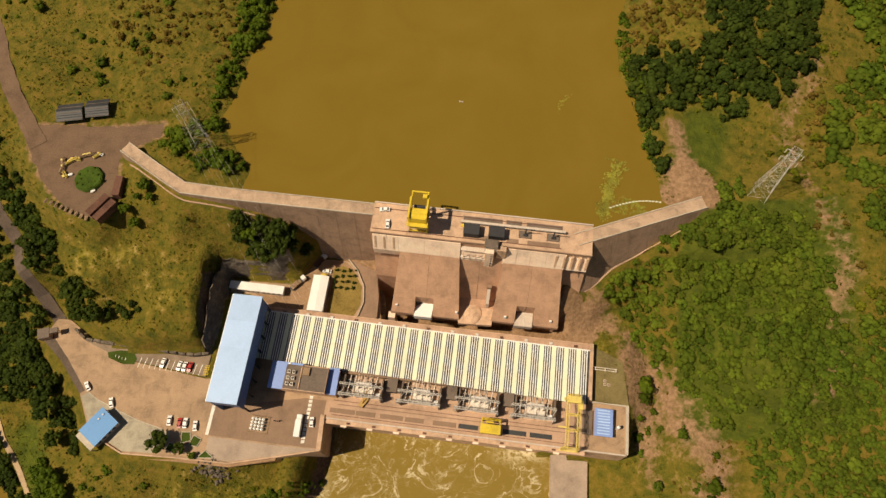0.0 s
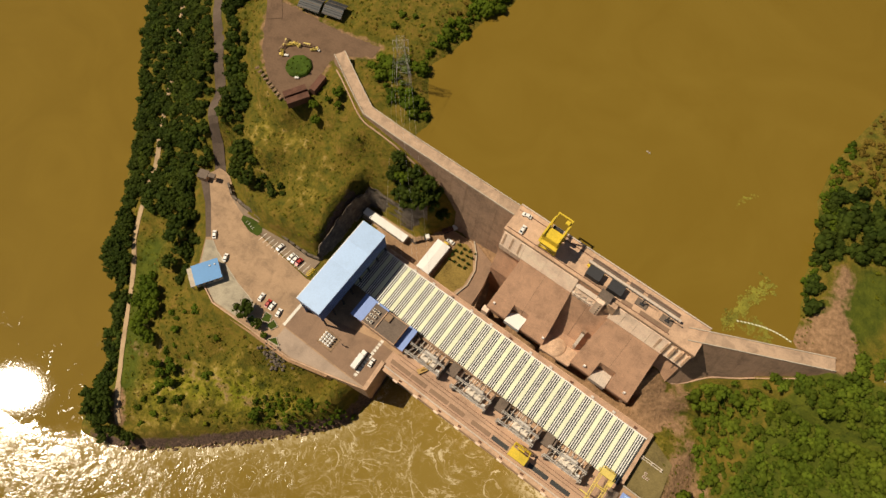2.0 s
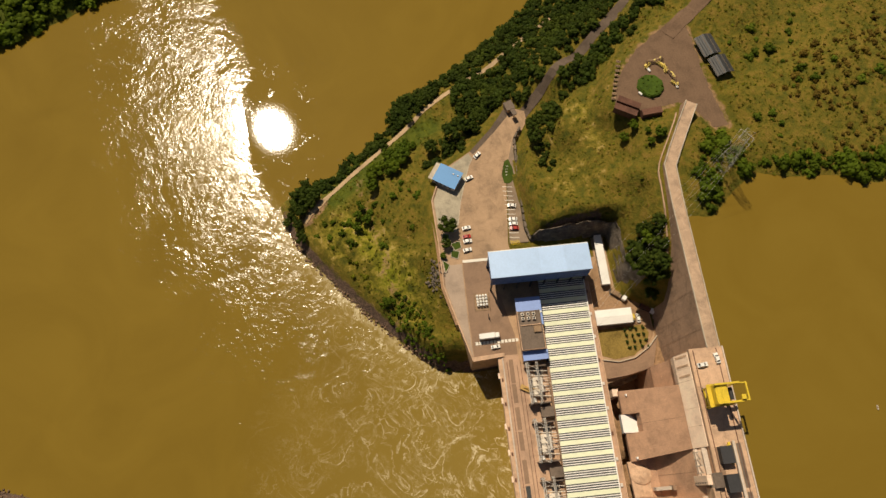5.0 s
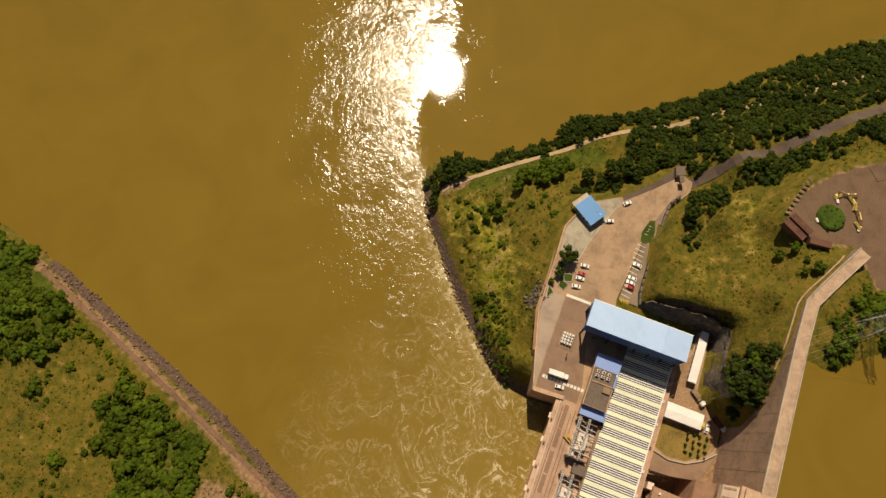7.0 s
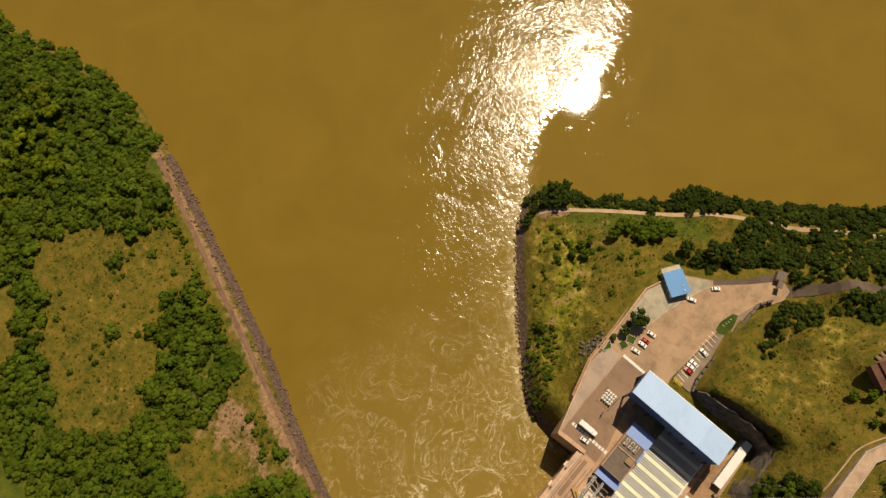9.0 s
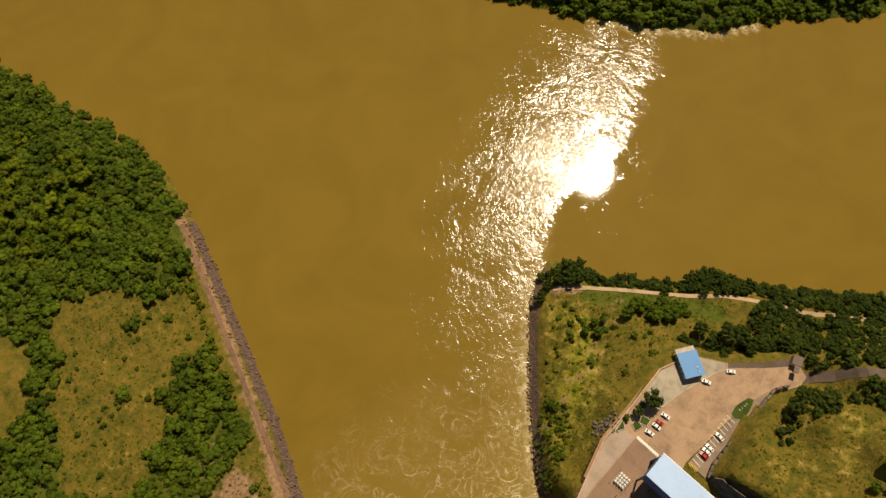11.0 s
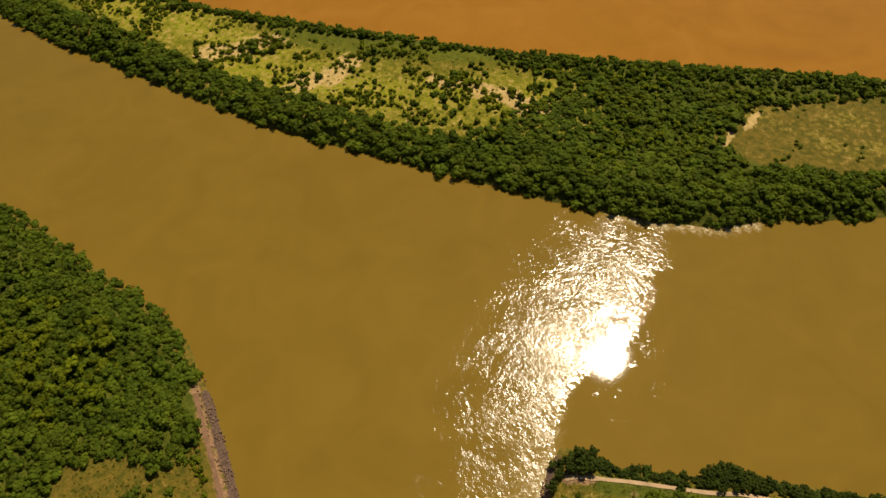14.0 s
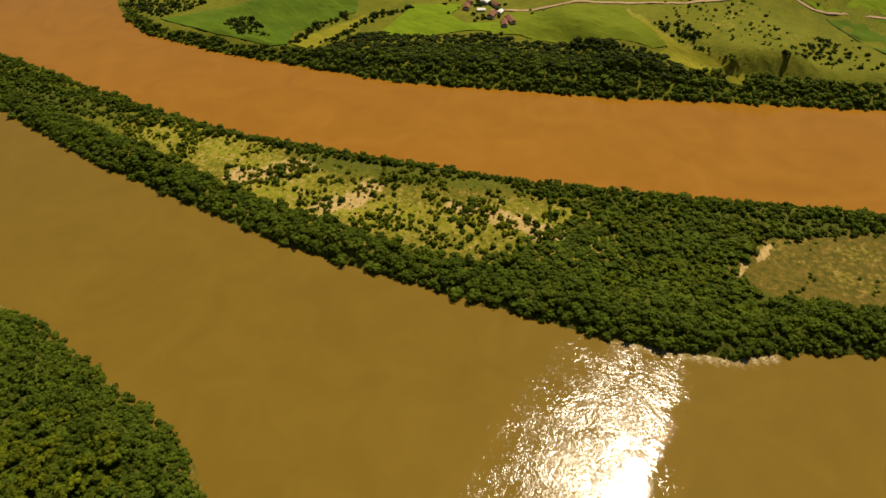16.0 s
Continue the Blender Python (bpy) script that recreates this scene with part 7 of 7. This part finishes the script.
scatter("scrub_island", spread([(-240, -680), (-300, -560), (-350, -420), (-425, -290), (-425, -215), (-335, -240), (-290, -340), (-262, -450), (-240, -590)], 6.8, 20, patch(34, 26, 0.6), 1.8, 4.0), FARS, "leaf", "yellow-green bushes on the island meadow", "scrub", 20)
scatter("scrub_island_lime", spread([(-240, -680), (-300, -560), (-350, -420), (-425, -290), (-425, -215), (-335, -240), (-290, -340), (-262, -450), (-240, -590)], 5.2, 89, patch(30, 90, 0.2), 1.6, 3.4), FARS, "leaf_lime", "lime-green shrubs on the island meadow", "scrub", 89)
scatter("scrub_island_edge", spread([(-500, -128), (-606, -4), (-590, 4), (-508, -70), (-496, -100)], 6.0, 51, None, 2.6, 4.6), FARS, "leaf_olive", "olive bushes between the dry field and the shore trees", "scrub", 51)
scatter("scrub_island_tip", spread([(-205, -830), (-276, -640), (-310, -540), (-290, -560), (-236, -690), (-205, -790)], 6.4, 52, None, 2.4, 4.6), FARS, "leaf_olive", "olive bushes towards the island's narrow end", "scrub", 52)
scatter("scrub_island_field", spread([(-512, -76), (-600, 0), (-560, 90), (-470, 40), (-442, -83)], 8, 21, patch(40, 27, 0.25), 1.2, 2.6), FARS, "leaf_olive", "sparse bushes in the dry field", "scrub", 21)
far_shore = [(-405, -925), (-393, -850), (-427, -723), (-512, -513), (-583, -403), (-651, -296), (-725, -197), (-817, -66), (-900, 40), (-925, 20), (-840, -90), (-752, -222), (-700, -300), (-690, -340), (-640, -430), (-590, -520),
             (-530, -560), (-446, -715), (-408, -850), (-420, -930)]
scatter("forest_far_shore", spread(far_shore, 5.6, 22, None, 3.6, 6.0), FARS, "leaf", "belt of trees along the far shore", "forest", 22, (0.5, 0.85))
scatter("forest_far_wood", spread([(-470, -640), (-489, -629), (-560, -610), (-596, -557), (-657, -458), (-696, -391), (-712, -322), (-735, -290), (-722, -240), (-640, -365), (-575, -460), (-510, -560)], 5.8, 23, None, 3.6, 5.8), FARS, "leaf_dark", "dark wood behind the far shore", "forest", 23, (0.45, 0.75))
scatter("forest_far_lines", np.concatenate([spread(p, g, 24 + k, None, 2.2, 4.4) for k, (p, g) in enumerate((([(-466, -787), (-495, -749), (-478, -693), (-454, -738)], 6.0), ([(-479, -664), (-531, -679), (-582, -668), (-576, -654), (-530, -666), (-480, -652)], 6.5),
        ([(-488, -636), (-562, -638), (-606, -638), (-650, -614), (-646, -602), (-603, -624), (-560, -624), (-488, -628)], 6.0), ([(-420, -968), (-460, -911), (-499, -853), (-421, -861)], 6.0),
        ([(-788, -184), (-822, -177), (-893, -171), (-897, -130), (-853, -122)], 10.0), ([(-764, -340), (-806, -294), (-785, -262), (-765, -285)], 7.5)))]), FARS, "leaf_dark", "hedgerow trees and clumps between far fields", "trees", 24)
scatter("scrub_far_hills", spread([(-792, -200), (-795, -300), (-860, -380), (-1000, -300), (-960, -150), (-860, -80)], 13.0, 53, patch(60, 54, 0.0), 1.5, 3.4), FARS, "leaf", "dark bushes scattered over the far hills", "scrub", 53)


def land(x, y):
    return (shore(x, y, PLAZA) > 2) & (waves(x, y, 16, 30) > -0.6)


scatter("grass_tussocks", spread([(-330, 330), (-260, 150), (-160, -40), (-60, 18), (-90, 100), (-95, 150), (-80, 300)], 2.2, 31, land, 0.4, 1.05), TUFT, "leaf_bright", "coarse grass tussocks", "grass", 31, (0.5, 0.8))
scatter("grass_east", spread([(90, 120), (66, 92), (80, 0), (92, 0), (96, 100), (140, 136), (160, 60), (180, 60), (230, 240), (110, 250)], 2.8, 32, land, 0.5, 1.1), TUFT, "leaf_bright", "coarse grass tussocks", "grass", 32, (0.5, 0.8))
scatter("grass_south", spread([(30, -50), (-60, -230), (10, -235), (90, -180), (80, -70)], 2.4, 33, land, 0.5, 1.0), TUFT, "leaf_bright", "coarse grass tussocks and low shrubs", "grass", 33, (0.5, 0.8))


scatter("grass_straw", spread([(-330, 330), (-260, 150), (-160, -40), (-60, 18), (-90, 100), (-95, 150), (-80, 300)], 2.6, 35, lambda x, y: waves(x, y, 22, 36) > 0.7, 0.5, 1.1), TUFT, "straw", "dry straw-coloured grass clumps", "grass", 35, (0.4, 0.7))
scatter("scrub_slope", spread([(-60, 20), (-100, -6), (-145, -36), (-150, -20), (-120, 14), (-80, 24)], 3.4, 36, patch(14, 37, 0.7), 0.7, 1.5), MIDS, "leaf_bright", "low olive scrub on the spit's river slope", "scrub", 36)
scatter("grass_island", spread([(-230, -700), (-300, -560), (-350, -420), (-425, -290), (-425, -215), (-335, -240), (-290, -340), (-262, -450), (-240, -590)], 7.0, 37, land, 1.0, 2.0), TUFT, "leaf_bright", "tall yellow-green grass on the island", "grass", 37, (0.4, 0.7))


# single trees that stand apart
def build_tree(seed, material, label):
    """A tree of unit crown radius 3.4 m."""
    r = random.Random(seed)
    t = thing("tree", pose(0, 0, 0), label, "tree", "single trees")
    bm = rod((0, 0, -0.8), (0.2, 0.1, 2.2), 0.32, 7, 0.2)
    for k in range(4):
        a = k * 1.57 + r.uniform(-0.4, 0.4)
        bm = rod((0.2, 0.1, 2.0), (math.cos(a) * 1.5, math.sin(a) * 1.5, 3.9), 0.16, 5, 0.06, bm=bm)
    part("trunk", bm, "bark", t)
    v, f = crown_proto(100 + seed, 17, 15, 0.125)
    part("crown", array_mesh("crown", v * np.array([3.4, 3.4, 3.2]) + np.array([0, 0, 1.4]), f, material), "", t)
    return t


kinds = [build_tree(1, "leaf_dark", "dark green broadleaf tree with a rounded crown"), build_tree(2, "leaf", "green broadleaf tree with an uneven crown"), build_tree(3, "leaf_olive", "olive-green small tree with an open crown")]
spots = [(-72, 116, 1.5, 0), (-66, 119, 1.35, 0), (-61, 121, 1.2, 0), (-78, 119, 1.55, 0), (-84, 123, 1.4, 1), (-70, 124, 1.5, 0), (-88, 128, 1.3, 0), (-121.0, 38.6, 1.7, 0), (-112, 36.0, 0.95, 0), (-106.6, 33.6, 0.6, 1)]
rnd = random.Random(5)
for outline, gap, pick in (([(-160, 0), (-174, 14), (-183, 32), (-175, 36), (-153, 5)], 5.0, 1), ([(-169, 40), (-186, 55), (-197, 74), (-185, 80), (-171, 66), (-163, 50)], 4.8, 0),
                           ([(-199, 23), (-212, 33), (-218, 56), (-209, 58), (-190, 30)], 5.0, 0), ([(-157, -43), (-171, -28), (-165, -23), (-145, -33), (-132, -31), (-146, -41)], 4.8, 0), ([(-145, -14), (-153, 0), (-139, 1), (-130, -7)], 7, 1),
                           ([(-94, 131), (-81, 134), (-68, 132), (-57, 124), (-54, 117), (-61, 110), (-68, 107), (-80, 113), (-90, 121)], 3.6, 0), ([(-172, 96), (-158, 92), (-140, 86), (-140, 92), (-168, 106)], 6.5, 0),
                           ([(84, 24), (76, 0), (84, -10), (96, 20)], 7, 2),
                           ([(-135, 128), (-120, 132), (-128, 142), (-140, 136)], 6.5, 1), ([(-150, -36), (-164, -36), (-162, -20), (-152, -26)], 5.5, 0)):
    for x, y, z, rad in spread(outline, gap, 70 + pick, None, 3.0, 5.2):
        spots.append((x, y, rad / 3.6, pick))
first = set()
for x, y, s, pick in spots:
    zz = at(x, y) if not (abs(x + 114) < 9 and y < 40) else 24.0
    m = pose(x, y, zz, 0, 0, rnd.uniform(0, 360))
    k = kinds[pick]
    if pick not in first:
        first.add(pick)
        k.matrix_world = m
        k.scale = (s, s, s)
    else:
        c = copy_thing(k, m)
        c.scale = (s, s, s * rnd.uniform(0.85, 1.1))

for i in range(4):
    for j in range(4):
        h = thing("hedge_shrub", PF @ pose(-55.4 + i * 2.9, 39.2 - j * 2.9 + 0.3 * i, 24.12), "clipped dark green shrub in a garden row", "shrub", "garden shrubs")
        v, f = BUSH[(i + j) % 4]
        part("foliage", array_mesh("foliage", v * np.array([1.25, 1.0, 1.2]) - np.array([0, 0, 0.15]), f, "hedge"), "", h)

scatter("scrub_clearing", spread([(16, -228), (-16, -190), (-14, -166), (13, -166), (27, -132), (56, -135), (79, -178)], 6.5, 43, patch(14, 44, 0.1), 0.7, 1.9), MIDS, "leaf", "small round bushes in the clearing", "scrub", 43)
scatter("garden_plants", [(-155.5 + 5.4 * math.cos(k * 2.4) * (0.35 + 0.06 * k), 148 + 5 * math.sin(k * 2.4) * (0.35 + 0.06 * k), 59.4, 0.5 + 0.03 * k) for k in range(14)], BUSH, "leaf_olive", "low green plants in the round garden", "plants", 44)

# floating weed in the reservoir's corner
r = np.random.RandomState(4)
weed = [(68 + 10 * u + r.normal() * 1.5, 127 + 24 * u + r.normal() * 2.2, 59.95, r.uniform(0.6, 2.0)) for u in r.uniform(0, 1, 190) ** 1.3] + [(53 + 6 * u + r.normal() * 0.7, 177 + 13 * u + 2 * math.sin(u * 5), 59.95, r.uniform(0.3, 0.8)) for u in r.uniform(0, 1, 40)]
weed += [(72 + 15 * u + 5 * v * (1 - u), 126.5 - 1.5 * u + 8.5 * v * (1 - 0.45 * u), 59.95, r.uniform(0.5, 1.3)) for u, v in r.uniform(0, 1, (120, 2))]
scatter("water_weed", weed, TUFT, "weed", "yellow-green weed mats floating on the reservoir", "weed", 45, (0.1, 0.2), 0.0)

# riprap along the far bank
r = np.random.RandomState(9)
V, Fc, n = [], [], 0
ico = bmesh.new()
bmesh.ops.create_icosphere(ico, subdivisions=1, radius=1.0)
iv = np.array([v.co[:] for v in ico.verts])
fi = np.array([[v.index for v in f.verts] for f in ico.faces])
ico.free()
for line, count, wide in (([(44, -22), (15, -70), (-6, -105), (-33, -159), (-60, -215), (-66, -231)], 620, 6.8), ([(-60, 17), (-74, 4), (-91, -9), (-130, -35), (-150, -43)], 300, 1.2)):
    L = np.array(line)
    seg = np.hypot(*np.diff(L, axis=0).T)
    for _ in range(count):
        u = r.uniform(0, seg.sum())
        k = min(int(np.searchsorted(np.cumsum(seg), u)), len(seg) - 1)
        f = (u - (np.cumsum(seg)[k] - seg[k])) / seg[k]
        p = L[k] + (L[k + 1] - L[k]) * f
        d = (L[k + 1] - L[k]) / seg[k]
        s = np.array([-d[1], d[0]]) * (-1 if line[0][0] == -60 else 1)
        q = p + s * r.uniform(-0.8, wide) * (1 if line[0][0] == -60 else 1)
        size = r.uniform(0.25, 1.0) ** 2 * 1.0
        v = iv * size * r.uniform(0.6, 1.15, (len(iv), 3)) + np.array([q[0], q[1], max(at(*q), -0.2) + size * 0.2])
        V.append(v)
        Fc.append(fi + n)
        n += len(v)
tagged(new("riprap", array_mesh("riprap", np.concatenate(V), np.concatenate(Fc), "rock_brown")), "brown broken rocks along the waterline", "rocks", kind="stuff")


V, Fc, n = [], [], 0
for _ in range(90):
    q = np.array([-98.6, 28.0]) + r.normal(size=2) * np.array([3.2, 2.2])
    size = r.uniform(0.4, 1.3)
    V.append(iv * size * r.uniform(0.6, 1.15, (len(iv), 3)) + np.array([q[0], q[1], at(*q) + size * 0.2]))
    Fc.append(fi + n)
    n += len(iv)
tagged(new("rock_outcrop", array_mesh("rock_outcrop", np.concatenate(V), np.concatenate(Fc), "rock")), "dark rock outcrop on the slope under the plaza", "rocks", kind="stuff")


# ---- farm on the far shore ----
def field_material(name, a, b, rows):
    """A crop in rows, with uneven growth."""
    k = Mat(name, 0.95)
    k.b.inputs["Specular IOR Level"].default_value = 0.15
    c = k.ramp(k.noise(0.03, 4, 0.6), (0.3, a), (0.7, b))
    c = k.mix(0.25, c, k.ramp(k.noise(1.0, 3, 0.5, k.stretch(0.5, 0.02, 0.02, rows)), (0.4, tuple(v * 0.6 for v in a)), (0.6, b)))
    k.color(c)
    return k.m


M["crop_dark"] = field_material("mid green crop", (0.068, 0.125, 0.006), (0.100, 0.170, 0.008), 40)
M["crop_lime"] = field_material("bright green crop", (0.130, 0.215, 0.006), (0.19, 0.27, 0.010), 30)
M["crop_mid"] = field_material("fresh green crop", (0.115, 0.160, 0.007), (0.175, 0.215, 0.010), 60)
M["crop_straw"] = field_material("yellowing grass field", (0.20, 0.200, 0.012), (0.28, 0.255, 0.020), 20)


def field(name, outline, material, label):
    """A field lying on the hills, with a clean edge."""
    bm = bmesh.new()
    bm.faces.new([bm.verts.new((*p, 0)) for p in outline])
    bmesh.ops.triangulate(bm, faces=list(bm.faces))
    for _ in range(4):
        long = [e for e in bm.edges if e.calc_length() > 9]
        bmesh.ops.subdivide_edges(bm, edges=long, cuts=1)
        bmesh.ops.triangulate(bm, faces=list(bm.faces))
    xy = np.array([v.co.xy[:] for v in bm.verts])
    for v, z in zip(bm.verts, height(xy[:, 0], xy[:, 1])):
        v.co.z = z + 0.7
    bmesh.ops.recalc_face_normals(bm, faces=list(bm.faces))
    tagged(new(name, mesh_of(bm, name, material)), label, "field", kind="structure")


field("field_bend", [(-420, -856), (-483, -824), (-522, -783), (-613, -676), (-589, -656), (-577, -660), (-507, -685), (-478, -663), (-464, -681), (-439, -761)], "crop_dark", "mid green crop field inside the river bend")
field("field_strip", [(-481, -661), (-509, -664), (-595, -643), (-578, -633), (-518, -630), (-489, -629)], "crop_straw", "narrow yellowing field between hedgerows")
field("field_bright", [(-569, -596), (-652, -613), (-692, -559), (-655, -549), (-646, -517), (-684, -480), (-663, -463), (-630, -512), (-565, -588)], "crop_lime", "bright green crop field below the farm")
field("field_wide", [(-664, -493), (-719, -494), (-778, -373), (-763, -353), (-747, -295), (-729, -305), (-698, -362), (-672, -452), (-645, -477)], "crop_mid", "wide fresh green crop field above the wood")
field("field_slope", [(-763, -350), (-760, -302), (-762, -206), (-750, -194), (-735, -229), (-728, -297), (-745, -293)], "crop_straw", "yellow grass slope between two lines of bushes")
field("field_east", [(-942, -176), (-990, -123), (-912, -98), (-924, -120)], "crop_dark", "dark green field on the far hill")
field("field_top", [(-956, -216), (-1020, -136), (-997, -125), (-950, -192)], "crop_lime", "bright green field on the far hilltop")
ribbon("road_farm", [(-700, -520), (-750, -450), (-802, -375), (-881, -309), (-904, -289), (-960, -240)], 5.0, "path", "pale farm road over the far hill", lift=0.9)
ribbon("road_ridge", [(-945, -250), (-949, -226), (-950, -189), (-973, -156), (-990, -123), (-1030, -80)], 4.0, "path", "pale farm track along the far ridge", lift=0.9)
ribbon("track_far", [(-942, -179), (-925, -138), (-910, -97)], 3.0, "garden_green", "dark hedge bank beside the far field", lift=1.2, category="hedge bank")
r = np.random.RandomState(77)
line = np.array([(-790, -299), (-764, -330), (-762, -272), (-757, -220), (-748, -196)])
belt = []
for p, q in zip(line[1:], line[2:]):
    for u in r.uniform(0, 1, 9):
        x, y = p + (q - p) * u + r.normal(size=2) * 2.2
        belt.append((x - 4, y, at(x - 4, y), r.uniform(1.4, 3.2)))
for _ in range(70):
    x, y = r.uniform(-870, -788), r.uniform(-330, -190)
    belt.append((x, y, at(x, y), r.uniform(1.0, 2.6)))
scatter("trees_slope", belt, FARS, "leaf", "dark bushes lining the yellow slope", "trees", 78)
yard = []
for _ in range(46):
    x, y = -694 + r.normal() * 20, -525 + r.normal() * 26
    if min(math.hypot(x - a, y - b) for a, b in ((-684, -548), (-690, -528), (-684, -506), (-700, -555), (-716, -540), (-676, -480), (-714, -522), (-700, -505))) > 9:
        yard.append((x, y, at(x, y), r.uniform(1.8, 4.0)))
scatter("trees_farm", yard, FARS, "leaf_dark", "garden trees round the farm houses", "trees", 79)


def build_house(x, y, rz, w, l, h, roof, label):
    z = at(x, y) - 0.4
    b = thing("farm_house", pose(x, y, z, 0, 0, rz), label, "house", "farm buildings")
    part("wall", box((-l / 2, l / 2), (-w / 2, w / 2), (0, h)), "pale", b)
    part("roof", profile([(-w / 2 - 0.6, h - 0.1), (0, h + w * 0.3), (w / 2 + 0.6, h - 0.1), (w / 2 + 0.6, h - 0.35), (-w / 2 - 0.6, h - 0.35)], -l / 2 - 0.6, l / 2 + 0.6), roof, b)
    for k in range(3):
        part("window", box((-l / 3 + k * l / 3 - 0.6, -l / 3 + k * l / 3 + 0.6), (-w / 2 - 0.05, -w / 2), (1.2, 2.4)), "glass", b)


for x, y, rz, w, l, h, roof, label in ((-684, -548, 35, 8, 13, 3.6, "tile", "farmhouse with a clay tile roof"), (-690, -528, -50, 6, 10, 3.2, "roof_white", "small farm building with a white roof"),
                                       (-684, -506, 20, 8, 16, 4.0, "tile", "long farm barn with a clay tile roof"), (-700, -555, 60, 6, 9, 3.4, "tile", "farmhouse with a clay tile roof"),
                                       (-716, -540, 10, 9, 15, 4.4, "roof_white", "farm barn with a white roof"), (-676, -480, 40, 7, 18, 3.6, "tile", "long farm shed with a clay tile roof"),
                                       (-714, -522, 70, 7, 12, 3.8, "tile", "farmhouse with a clay tile roof"), (-700, -505, 15, 6, 9, 3.4, "roof_white", "small farm building with a white roof"), (-689, -480, 55, 7, 20, 3.4, "tile", "long farm shed with a clay tile roof"),
                                       (-545, -770, 30, 7, 12, 3.6, "roof_white", "small white-roofed farm building"), (-560, -760, -20, 7, 10, 3.6, "roof_white", "small white-roofed farm building")):
    build_house(x, y, rz, w, l, h, roof, label)
